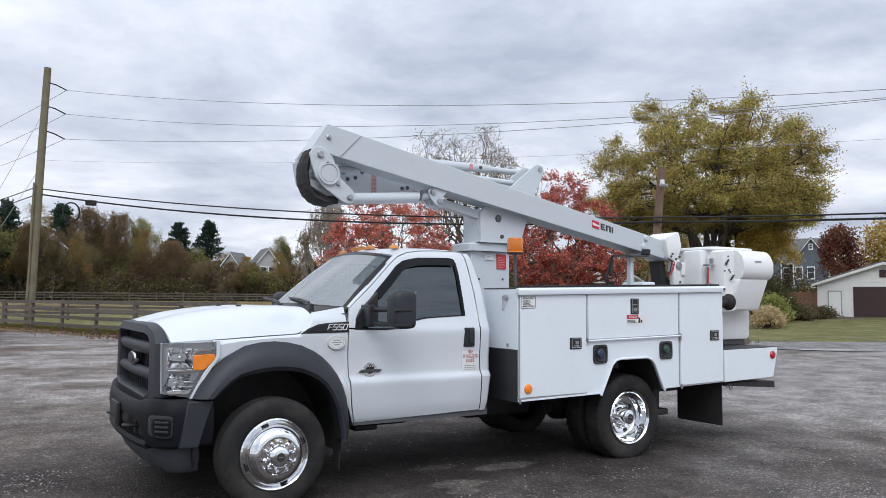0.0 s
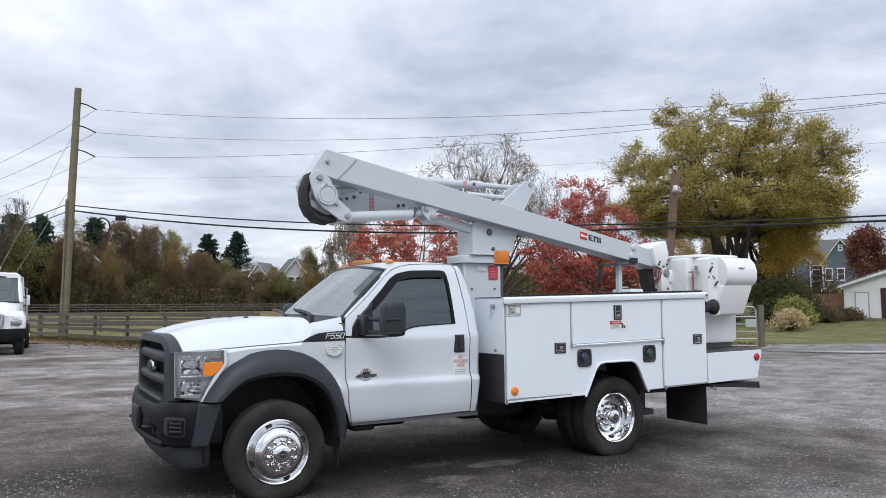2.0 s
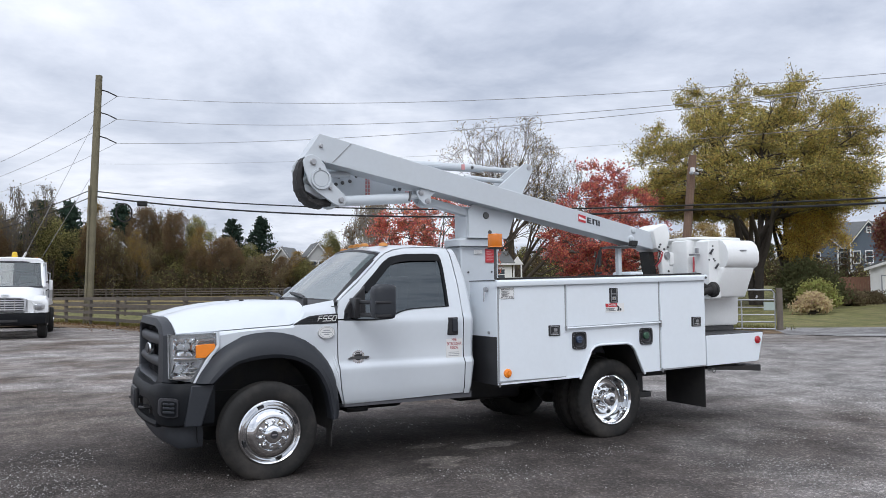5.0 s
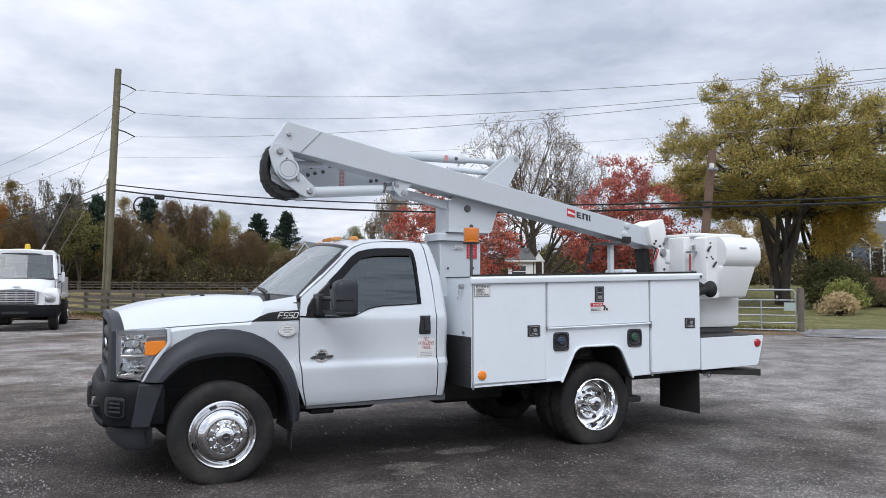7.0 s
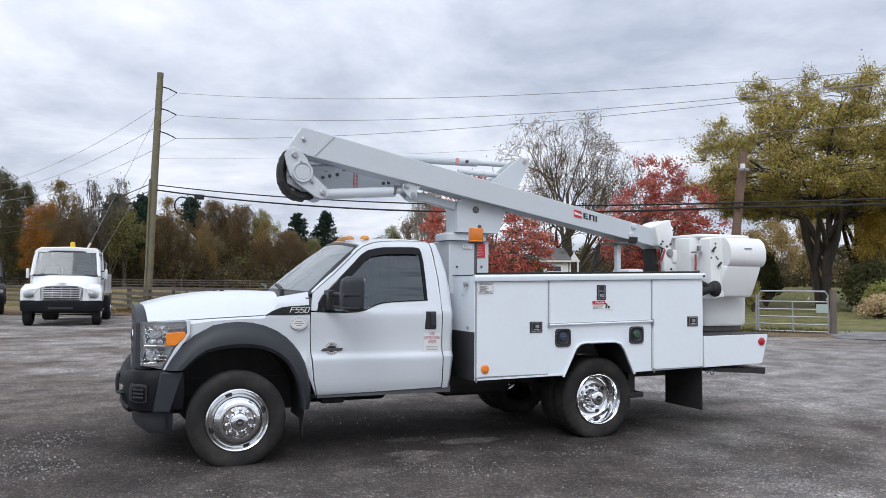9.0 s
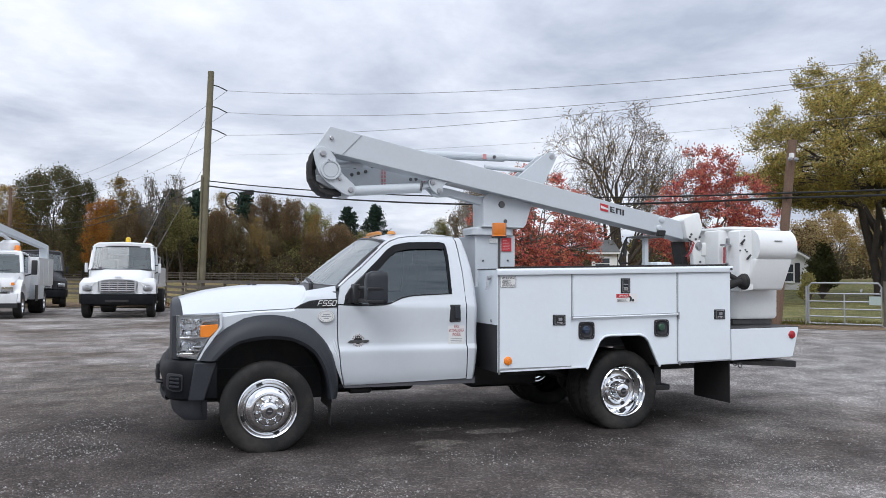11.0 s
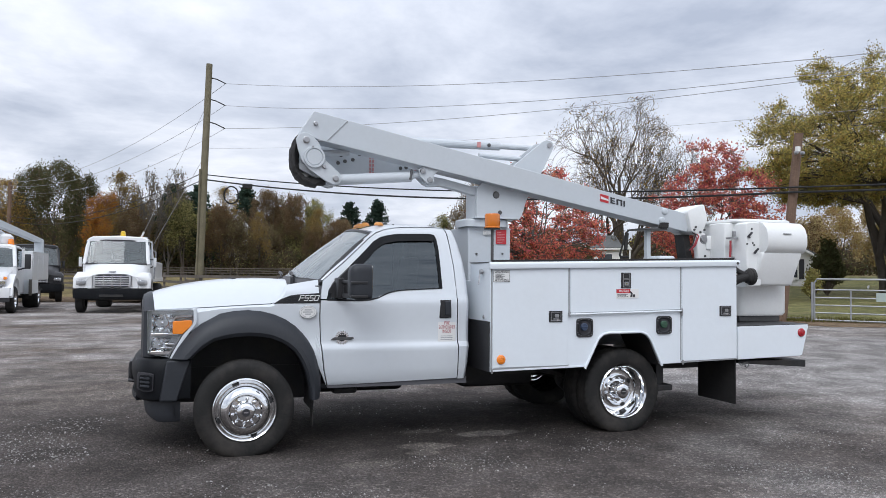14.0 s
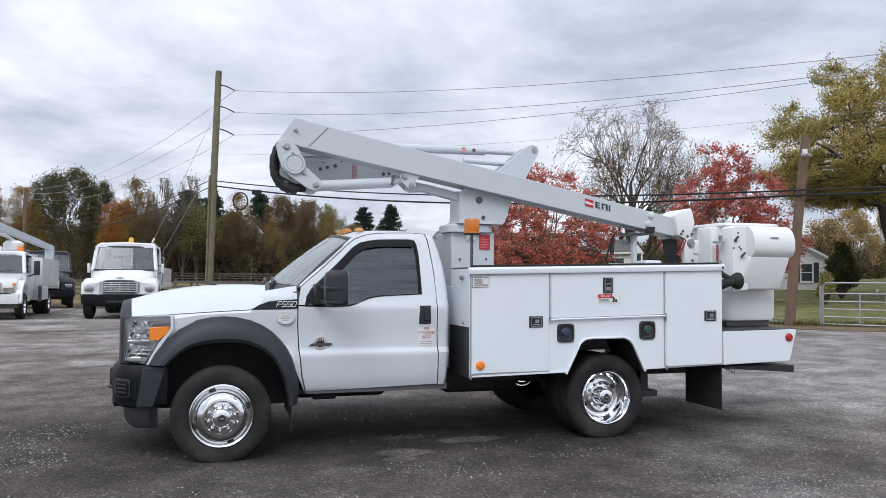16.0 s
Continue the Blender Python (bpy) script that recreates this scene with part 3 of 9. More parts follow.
part("bonnet", thick(sheet(hood, 44, 60), 0.025), PAINT, truck, "white sculpted bonnet")
for y in (0.80, 1.40):
    part("washer_nozzle", box(-0.08, -0.04, y - 0.015, y + 0.015, 1.44, 1.462, 0.006), BLACK, truck)
FX = [-0.58, -0.46, -0.35, -0.20, 0.02, 0.24, 0.42, 0.54, 0.61, 0.65]
FZ = [0.81, 0.98, 1.08, 1.165, 1.192, 1.16, 1.06, 0.92, 0.76, 0.52]


def wing():
    def f(u, v):
        x = -0.425 + (0.643 + 0.425) * u
        zt = lerp(x, [-0.43, -0.39, -0.04, 0.23, 0.29, 0.345, 0.64], [1.206, 1.206, 1.226, 1.240, 1.30, 1.405, 1.452])
        zb = lerp(x, FX, FZ) - 0.05
        z = zb + (zt - zb) * v
        x += (door_front(z) - 0.010 - 0.643) * max(0, (u - 0.82) / 0.18)
        return (x, cab_y(z) - 0.012 * math.exp(-((x - 0.1) / 0.4) ** 2) + 0.025 * max(0, v - 0.85) / 0.15 * (1 if x < 0.25 else 1.6), z)
    return sheet(f, 50, 24)


sides("wing", wing, PAINT, truck, "white front wing")


def flare():
    out = [(-0.575, 0.80), (-0.53, 0.885), (-0.46, 0.98), (-0.35, 1.08), (-0.20, 1.163), (-0.09, 1.185), (0.02, 1.192), (0.13, 1.182), (0.24, 1.155), (0.34, 1.11), (0.42, 1.055), (0.49, 0.985), (0.54, 0.92), (0.585, 0.84), (0.615, 0.75), (0.64, 0.63), (0.652, 0.50), (0.64, 0.425)]
    inn = [(-0.43, 0.80), (-0.375, 0.85), (-0.31, 0.905), (-0.24, 0.945), (-0.15, 0.962), (-0.06, 0.975), (0.03, 0.979), (0.12, 0.974), (0.21, 0.959), (0.29, 0.928), (0.35, 0.895), (0.41, 0.845), (0.45, 0.79), (0.485, 0.725), (0.51, 0.66), (0.53, 0.59), (0.55, 0.50), (0.555, 0.425)]
    rings = []
    for k, off in ((0.0, None), (0.0, -0.02), (0.10, -0.055), (0.3, -0.09), (0.6, -0.115), (0.85, -0.12), (1.0, -0.10), (1.0, 0.02)):
        ring = []
        for (xo, zo), (xi, zi) in zip(out, inn):
            x, z = xo + (xi - xo) * k, zo + (zi - zo) * k
            base = 0.145 + (0.02 if zo < 0.7 else 0)
            ring.append((x, base + (0.03 if off is None else off), z))
        rings.append(ring)
    return loft(rings, False, False)


sides("wheel_arch_flare", flare, BLACKPLAST, truck, "dark grey plastic wheel-arch flare")


def liner():
    bm = bmesh.new()
    sheet(lambda u, v: (0.02 + 0.575 * math.cos(math.pi * (1.06 - 1.12 * u)), 0.15 + 0.55 * v, 0.42 + 0.575 * math.sin(math.pi * (1.06 - 1.12 * u))), 24, 4, bm)
    box(-0.56, 0.6, 0.70, 0.74, 0.35, 1.1, bm=bm)
    return bm


sides("wheel_well_liner", liner, CHASSIS, truck)
sides("front_mud_flap", lambda: box(0.585, 0.597, 0.18, 0.30, 0.17, 0.46, 0.004), RUBBER, truck, "short black mud flap")


def emblem_plate():
    pts = [(0.235, 1.243), (0.30, 1.285), (0.38, 1.315), (0.46, 1.325), (0.636, 1.335), (0.636, 1.253), (0.50, 1.247)]
    return prism(pts, cab_y(1.28) - 0.016, cab_y(1.28) + 0.03, r=0.004)


sv = part("side_vent", emblem_plate(), BLACK, truck, "black wing vent with chrome model lettering shapes")
fins = bmesh.new()
for i, z in enumerate((1.262, 1.28, 1.298)):
    box(0.29 + 0.03 * i, 0.45, cab_y(1.28) - 0.022, cab_y(1.28) - 0.012, z, z + 0.007, bm=fins)
part("vent_fin", fins, BLACKPLAST, sv)
yy = cab_y(1.28) - 0.018
for i, strokes in enumerate(("al lr mn", "rl lm mn nq qa", "rl lm mn nq qa", "al lr rq qa")):
    x = 0.456 + 0.043 * i
    spot = {"a": (x - 0.006, 1.270), "m": (x + 0.002, 1.292), "l": (x + 0.010, 1.314), "r": (x + 0.042, 1.315), "n": (x + 0.034, 1.293), "q": (x + 0.026, 1.271)}
    g = bmesh.new()
    for st_ in strokes.split():
        (xa, za), (xb, zb) = spot[st_[0]], spot[st_[1]]
        tube([(xa, yy, za), (xb, yy, zb)], 0.0036, 5, g)
    part("chrome_mark", g, LABELWHITE, sv)
oval = bmesh.new()
lathe([(0.0, -0.002), (0.074, -0.002), (0.076, 0.0), (0.076, 0.012)], (0, 0, 0), segs=36, bm=oval)
for v in oval.verts:
    v.co = Vector((0.530 + v.co.x, cab_y(1.17) - 0.018 + v.co.y, 1.172 + v.co.z * 0.72))
ov = part("round_sticker", oval, LABELWHITE, truck, "pale oval emissions sticker")
r2 = bmesh.new()
for k in (0.074, 0.060):
    tube([(0.530 + k * math.cos(q), cab_y(1.17) - 0.0205, 1.172 + 0.72 * k * math.sin(q)) for q in [2 * math.pi * j / 32 for j in range(33)]], 0.0016, 4, r2)
for z, w in ((1.190, 0.06), (1.172, 0.09), (1.154, 0.05)):
    box(0.53 - w / 2, 0.53 + w / 2, cab_y(1.17) - 0.0215, cab_y(1.17) - 0.0195, z - 0.004, z + 0.004, bm=r2)
part("sticker_print", r2, LABELGREY, ov)
# door badge: toothed round plate on a bar
bd = bmesh.new()
yb = cab_y(0.94) - 0.001
ring = [(0.055 if k % 2 else 0.064) for k in range(36)]
prism([(0.835 + r * math.cos(2 * math.pi * k / 36), 0.945 + r * math.sin(2 * math.pi * k / 36)) for k, r in enumerate(ring)], yb - 0.008, yb + 0.004, bm=bd)
badge = part("door_badge", bd, SATIN, near_door, "chrome gear-shaped engine badge")
part("badge_centre", lathe([(0.0, -0.011), (0.036, -0.011), (0.04, -0.006)], (0.835, yb, 0.950), segs=28), BLACK, near_door)
b3 = prism([(0.735, 0.928), (0.765, 0.948), (0.93, 0.948), (0.945, 0.938), (0.915, 0.922), (0.755, 0.922)], yb - 0.012, yb, r=0.002)
part("badge_bar", b3, DARKSTEEL, near_door)
for i in range(5):
    part("badge_bolt", lathe([(0.0, -0.016), (0.007, -0.016), (0.008, -0.010)], (0.80 + 0.018 * i, yb, 0.968 + (0.006 if 0 < i < 4 else 0)), segs=8), SATIN, near_door)
# fire extinguisher sticker
st = part("door_sticker", box(1.725, 1.895, cab_y(1.0) - 0.006, cab_y(1.0) + 0.002, 0.885, 1.085), LABELWHITE, near_door, "white sticker with red lettering")
for words, z in (("FIRE", 1.060), ("EXTINGUISHER", 1.022), ("INSIDE", 0.984)):
    write(words, 0.044, FADEDRED, near_door, on_side(1.81, cab_y(1.0) - 0.0075, z), squeeze=0.52 if len(words) > 8 else 0.66)
faint = bmesh.new()
for z in (0.940, 0.924, 0.908):
    box(1.750, 1.865, cab_y(1.0) - 0.0072, cab_y(1.0) - 0.004, z, z + 0.005, bm=faint)
part("sticker_lines", faint, LABELGREY, near_door)

# grille, lamps and bumper
GRO = [(0.275, 0.80), (0.262, 1.185), (0.35, 1.272), (0.55, 1.322), (1.65, 1.322), (1.85, 1.272), (1.938, 1.185), (1.925, 0.80), (1.75, 0.735), (0.45, 0.735)]
GRI = [(0.42, 0.84), (0.42, 1.175), (0.47, 1.225), (0.60, 1.246), (1.60, 1.246), (1.73, 1.225), (1.78, 1.175), (1.78, 0.84), (1.66, 0.795), (0.54, 0.795)]
rings = []
for outl, x in ((GRO, -0.68), (GRO, -0.755), (shrink(GRO, (1.1, 1.03), 0.975), -0.80), (shrink(GRI, (1.1, 1.03), 1.04), -0.815), (GRI, -0.80), (GRI, -0.72)):
    rings.append([(x - 0.03 * (1 - ((y - 1.1) / 0.83) ** 2), y, z) for y, z in outl])
gr = part("grille_surround", loft(rings, True, False), GRILLEPLAST, truck, "dark grey grille surround", smooth=40)
part("grille_mesh_backing", box(-0.735, -0.72, 0.40, 1.80, 0.78, 1.26), INK, gr)
for z0, z1 in ((1.085, 1.185), (0.90, 0.99)):
    def bar(u, v, z0=z0, z1=z1):
        q = math.pi * v
        y = 0.40 + 1.40 * u
        return (-0.755 - 0.03 * (1 - ((y - 1.1) / 0.8) ** 2) - 0.045 * math.sin(q), y, (z0 + z1) / 2 + (z1 - z0) / 2 * math.cos(q))
    part("grille_bar", sheet(bar, 20, 10), BLACKPLAST, gr)
for k in range(14):
    y = 0.50 + 1.2 * k / 13
    part("grille_rib", box(-0.748, -0.732, y - 0.005, y + 0.005, 0.80, 1.24), INK, gr)
em = bmesh.new()
lathe([(0.0, -0.03), (0.10, -0.028), (0.125, -0.018), (0.135, 0.0), (0.135, 0.03)], (0, 0, 0), "x", 36, em)
for v in em.verts:
    v.co = Vector((-0.812 + v.co.x * 0.7, 1.10 + v.co.y * 0.92, 1.035 + v.co.z * 0.42))
part("oval_emblem", em, CHROME, gr, "plain chrome oval emblem")
em = bmesh.new()
lathe([(0.0, -0.036), (0.105, -0.034), (0.120, -0.024)], (0, 0, 0), "x", 36, em)
for v in em.verts:
    v.co = Vector((-0.812 + v.co.x * 0.7, 1.10 + v.co.y * 0.92, 1.035 + v.co.z * 0.40))
part("emblem_field", em, INK, gr)

HL = [(-0.765, 0.835), (-0.772, 1.188), (-0.60, 1.192), (-0.416, 1.198), (-0.413, 1.10), (-0.430, 1.070), (-0.502, 0.98), (-0.560, 0.875), (-0.597, 0.808), (-0.70, 0.822)]


def lamp_shell(off, k=1.0):
    def f():
        c = (-0.60, 1.03)
        pts = [(c[0] + (x - c[0]) * k, c[1] + (z - c[1]) * k) for x, z in HL]
        bm = bmesh.new()
        rings = []
        for q in (1.0, 0.94, 0.8, 0.5, 0.2, 0.02):
            rings.append([(c[0] + (x - c[0]) * q, 0.126 + (off if q < 0.95 else min(off, 0.006)) + 0.75 * max(0, -0.58 - (c[0] + (x - c[0]) * q)) ** 1.35, c[1] + (z - c[1]) * q) for x, z in pts])
        rings.insert(0, [(x, y + 0.05, z) for x, y, z in rings[0]])
        return loft(rings, True, True, bm)
    return f


def lamp(flip):
    f = (lambda b: mirror(b)) if flip else (lambda b: b)
    h = part("headlamp", f(lamp_shell(0.085)()), LAMPBACK, truck, "clear headlamp unit with amber corner")
    part("lens", f(lamp_shell(0.0)()), LENS, h, smooth=50)
    for cx, cz, w, ht, lean in ((-0.652, 1.088, 0.082, 0.070, 0.0), (-0.672, 0.908, 0.070, 0.060, 0.02)):
        def bowl(u, v, cx=cx, cz=cz, w=w, ht=ht, lean=lean):
            p, q = 2 * u - 1, 2 * v - 1
            x = cx + w * p + lean * q
            return (x, 0.142 + 0.75 * max(0, -0.58 - x) ** 1.35 + 0.052 * (1 - p ** 4) * (1 - q * q), cz + ht * q)
        rf = part("reflector", f(sheet(bowl, 14, 14)), BOWL, h, smooth=60)
        bulb = lathe([(0.0, -0.022), (0.010, -0.020), (0.014, 0.0), (0.014, 0.02)], (cx, 0.170 + 0.75 * max(0, -0.58 - cx) ** 1.35, cz), "y", 14)
        part("bulb", f(bulb), SATIN, rf)
    b = prism([(-0.74, 0.985), (-0.53, 0.985), (-0.505, 1.005), (-0.74, 1.005)], 0.145, 0.20, r=0.004)
    prism([(-0.57, 1.01), (-0.57, 1.135), (-0.545, 1.152), (-0.42, 1.160), (-0.42, 1.136), (-0.540, 1.128), (-0.556, 1.115), (-0.556, 1.01)], 0.136, 0.18, r=0.003, bm=b)
    prism([(-0.74, 0.835), (-0.595, 0.83), (-0.57, 0.87), (-0.60, 0.865), (-0.74, 0.86)], 0.145, 0.19, r=0.003, bm=b)
    part("chrome_divider", f(b), CHROME, h)
    b = bmesh.new()
    for zz, xx in ((0.845, -0.70), (0.875, -0.665), (0.905, -0.63)):
        box(xx, -0.57 + (zz - 0.87) * 0.5, 0.145, 0.19, zz, zz + 0.02, 0.006, bm=b)
    part("chrome_step", f(b), CHROME, h)
    a = prism([(-0.572, 1.000), (-0.572, 1.100), (-0.560, 1.106), (-0.424, 1.112), (-0.418, 1.078), (-0.440, 1.050), (-0.495, 0.998)], 0.121, 0.168, r=0.005)
    part("amber_reflector", f(a), AMBER, h, "orange corner reflector")
    return h


lamp(False)
lamp(True)
sides("wing_front_strip", lambda: prism([(-0.592, 0.80), (-0.554, 0.876), (-0.496, 0.982), (-0.425, 1.070), (-0.409, 1.10), (-0.411, 1.204), (-0.385, 1.206), (-0.385, 1.085), (-0.41, 1.05), (-0.47, 0.965), (-0.525, 0.87), (-0.56, 0.80)], 0.124, 0.17, r=0.003), PAINT, truck)

BP = [(-0.425, 0.115), (-0.52, 0.105), (-0.66, 0.105), (-0.76, 0.125), (-0.84, 0.19), (-0.895, 0.30), (-0.94, 0.50), (-0.965, 0.75), (-0.975, 1.10)]
BP = [(x if x > -0.66 else -0.66 + (x + 0.66) * 0.78, y) for x, y in BP]
BP = BP + [(x, 2.2 - y) for x, y in BP[-2::-1]]


def sweep(path, prof):
    """Sweeps (out, z) sections along a plan path; prof gets the share along the path."""
    rings = []
    for i, p in enumerate(path):
        a, b = Vector(path[max(i - 1, 0)]), Vector(path[min(i + 1, len(path) - 1)])
        d = (b - a).normalized()
        nrm = Vector((-d.y, d.x)) * (-1)
        if nrm.dot(Vector((p[0] + 0.2, p[1] - 1.1))) < 0:
            nrm = -nrm
        rings.append([(p[0] + nrm.x * o, p[1] + nrm.y * o, z) for o, z in prof(abs(p[1] - 1.1))])
    return loft(rings, True, True)


def bump_prof(w):
    low = 0.455 if w > 0.62 else 0.635
    top = 0.80 if w > 0.75 else 0.765
    return [(-0.14, top - 0.01), (-0.02, top), (0.0, top - 0.018), (0.015, 0.70), (0.015, (low + 0.67) / 2), (0.0, low + 0.02), (-0.03, low), (-0.12, low + 0.01)]


bumper = part("front_bumper", sweep(BP, bump_prof), DARKPLAST, truck, "black plastic front bumper with grey end caps", smooth=40)
part("bumper_chin", sweep(BP[5:12], lambda w: [(-0.12, 0.50), (0.0, 0.50), (0.01, 0.47), (0.0, 0.445), (-0.12, 0.455)]), DARKPLAST, bumper)
part("bumper_opening", box(-0.83, -0.78, 0.50, 1.70, 0.48, 0.66), BLACK, bumper)
for y in (0.72, 1.48):
    hook = bmesh.new()
    tube([(-0.80, y - 0.05, 0.56), (-0.90, y - 0.05, 0.56), (-0.93, y, 0.56), (-0.90, y + 0.05, 0.56), (-0.80, y + 0.05, 0.56)], 0.014, 8, hook)
    part("tow_hook", hook, BLACK, bumper)
pb = part("plate_bracket", box(-0.945, -0.92, 0.94, 1.26, 0.52, 0.70, 0.006), BLACK, bumper, "black number-plate bracket")
part("plate", box(-0.951, -0.944, 0.95, 1.25, 0.535, 0.685, 0.002), BLACKPLAST, pb)
for k in range(5):
    part("plate_bar", box(-0.954, -0.949, 0.985 + 0.05 * k, 1.015 + 0.05 * k, 0.575, 0.645), INK, pb)


def fog(flip):
    f = (lambda b: mirror(b)) if flip else (lambda b: b)
    def curl(bm_):
        for v in bm_.verts:
            v.co.y += lerp(v.co.x, [-0.87, -0.843, -0.80, -0.738, -0.70, -0.66], [0.262, 0.160, 0.058, 0.015, 0.004, 0.0])
        return bm_
    b = curl(prism([(-0.828, 0.572), (-0.826, 0.655), (-0.815, 0.672), (-0.785, 0.675), (-0.74, 0.673), (-0.722, 0.663), (-0.722, 0.562), (-0.74, 0.550), (-0.785, 0.552), (-0.82, 0.558)], 0.072, 0.13, r=0.006))
    rc = curl(prism([(-0.842, 0.570), (-0.840, 0.665), (-0.828, 0.690), (-0.785, 0.692), (-0.735, 0.690), (-0.708, 0.678), (-0.708, 0.550), (-0.735, 0.538), (-0.785, 0.540), (-0.832, 0.550)], 0.079, 0.12, r=0.004))
    part("fog_lamp_recess", f(rc), INK, bumper)
    p = part("fog_lamp_cover", f(b), DARKPLAST, bumper, "blanked fog-lamp cover with slats")
    for k in range(3):
        s = curl(box(-0.815, -0.738, 0.064, 0.095, 0.574 + 0.032 * k, 0.592 + 0.032 * k, 0.006))
        part("slat", f(s), BLACKPLAST, p)
    e = prism([(-0.664, 0.462), (-0.612, 0.784), (-0.432, 0.784), (-0.455, 0.70), (-0.528, 0.456)], 0.083, 0.12, r=0.01)
    part("bumper_end_cap", f(e), BLACKPLAST, bumper)


fog(False)
fog(True)
AP = [(-0.50, 0.20), (-0.62, 0.195), (-0.72, 0.23), (-0.80, 0.34), (-0.85, 0.55), (-0.875, 0.8), (-0.88, 1.1)]
AP = [(x if x > -0.62 else -0.62 + (x + 0.62) * 0.72, y) for x, y in AP]
AP = AP + [(x, 2.2 - y) for x, y in AP[-2::-1]]
part("air_dam", sweep(AP, lambda w: [(-0.02, 0.47), (0.0, 0.47), (0.015, 0.40), (0.0, 0.29 + 0.02 * (w < 0.8)), (-0.02, 0.27 + 0.02 * (w < 0.8)), (-0.04, 0.40)]), GRILLEPLAST, bumper, "grey plastic air dam", smooth=40)


# wheels
def tyre_bm(y0, lugs, axle_z):
    """A tyre that bulges and flattens where it meets the ground, axle_z below the axle."""
    h = 0.120 if lugs else 0.1125
    prof = [(0.25, -h + 0.03), (0.265, -h + 0.012), (0.30, -h + 0.001), (0.345, -h), (0.375, -h + 0.008), (0.392, -h + 0.022), (0.401, -h + 0.036)]
    for k in range(4):
        a = -0.062 + 0.04 * k
        prof += [(0.4035, a - 0.012), (0.4035, a + 0.002), (0.394, a + 0.004), (0.394, a + 0.010)] if k < 3 else [(0.4035, a - 0.012)]
    prof += [(0.401, h - 0.036), (0.392, h - 0.022), (0.375, h - 0.008), (0.345, h), (0.30, h - 0.001), (0.265, h - 0.012), (0.25, h - 0.03)]
    edge = {i for i, (r, a) in enumerate(prof) if abs(a) > 0.055 and r > 0.37}
    n = 120 if lugs else 96
    grow_k = 1.028 if lugs else 1.008
    prof = [(r * (grow_k if r > 0.34 else 1.0), a) for r, a in prof]
    bm = lathe(prof, (0, y0 + h, 0), "y", n, wob=(lambda i, k: -0.009 if i in edge and k % 3 == 0 else 0.0) if lugs else None)
    for v in bm.verts:
        if v.co.z < -axle_z:
            v.co.z = -axle_z - 0.003
        low_ = max(0.0, (-v.co.z - 0.24) / 0.13)
        v.co.y += 0.010 * min(low_, 1.0) * (1 if v.co.y > y0 + h else -1)
    return bm


def wheel(name, x, flip, dual):
    w = thing(name, "", "")
    f = (lambda b: mirror(b, 0.0)) if flip else (lambda b: b)
    w.parent = truck
    axle_z = 0.385 if dual else 0.374
    w.location = (x + (0.008 if dual else 0.006), 2.2 if flip else 0.0, axle_z)
    del_keys = [k for k in w.keys()]
    for k in del_keys:
        del w[k]
    part("tyre", f(tyre_bm(0.0, dual, axle_z)), TYRE, w, "dusty black tyre", smooth=38)
    if dual:
        part("inner_tyre", f(tyre_bm(0.275, True, axle_z)), TYRE, w, smooth=38)
        prof = [(0.247, 0.030), (0.262, 0.006), (0.252, -0.004), (0.242, 0.004), (0.232, 0.03), (0.222, 0.09), (0.212, 0.135), (0.20, 0.15), (0.17, 0.158), (0.13, 0.150), (0.118, 0.142)]
        disc, hub0, nuts, nr = 0.15, 0.142, 0.118, 10
        hubp = [(0.118, 0.145), (0.085, 0.140), (0.078, 0.125), (0.074, 0.05), (0.068, 0.015), (0.05, 0.004), (0.0, 0.0)]
        holes = [(0.168, 0.153, q) for q in [2 * math.pi * k / 4 + 0.5 for k in range(4)]]
    else:
        prof = [(0.247, 0.030), (0.262, 0.006), (0.252, -0.004), (0.242, 0.002), (0.236, 0.02), (0.226, 0.026), (0.219, 0.014), (0.212, -0.006), (0.20, -0.026), (0.184, -0.046), (0.165, -0.062), (0.148, -0.070), (0.134, -0.070), (0.124, -0.056)]
        hubp = [(0.124, -0.056), (0.085, -0.060), (0.080, -0.075), (0.076, -0.095), (0.062, -0.110), (0.045, -0.116), (0.0, -0.118)]
        hub0, nuts = -0.060, 0.103
        holes = [(0.222, 0.012, q) for q in [2 * math.pi * k / 4 + 0.35 for k in range(4)]]
    part("rim", f(lathe(prof, segs=64)), CHROME, w, "polished chrome wheel cover", smooth=40)
    part("hub_cap", f(lathe(hubp, segs=36)), CHROME, w, smooth=45)
    part("hub_emblem", f(lathe([(0.0, -0.002), (0.03, -0.002), (0.034, 0.004)], (0, hubp[-1][1], 0), segs=24)), INK, w)
    part("hub_mark", f(box(-0.018, 0.018, hubp[-1][1] - 0.005, hubp[-1][1] - 0.001, -0.004, 0.005)), STEEL, w)
    for k in range(10):
        q = 2 * math.pi * k / 10 + 0.2
        b = lathe([(0.016, 0.0), (0.014, -0.012), (0.012, -0.028), (0.008, -0.036), (0.0, -0.038)], (nuts * math.cos(q), hub0 + (0.004 if dual else 0), nuts * math.sin(q)), segs=10)
        part("wheel_nut", f(b), CHROME, w)
    for r, a, q in holes:
        b = bmesh.new()
        lathe([(0.0, -0.003), (0.022 if not dual else 0.02, -0.003), (0.026, 0.006)], (0, 0, 0), segs=16, bm=b)
        for v in b.verts:
            sx, sz = v.co.x * (0.55 if not dual else 0.8), v.co.z * 1.1
            v.co = Vector((r * math.cos(q) + sx * math.cos(q) - sz * math.sin(q), a - 0.003 + v.co.y, r * math.sin(q) + sx * math.sin(q) + sz * math.cos(q)))
        part("hand_hole", f(b), BLACK, w)
    return w


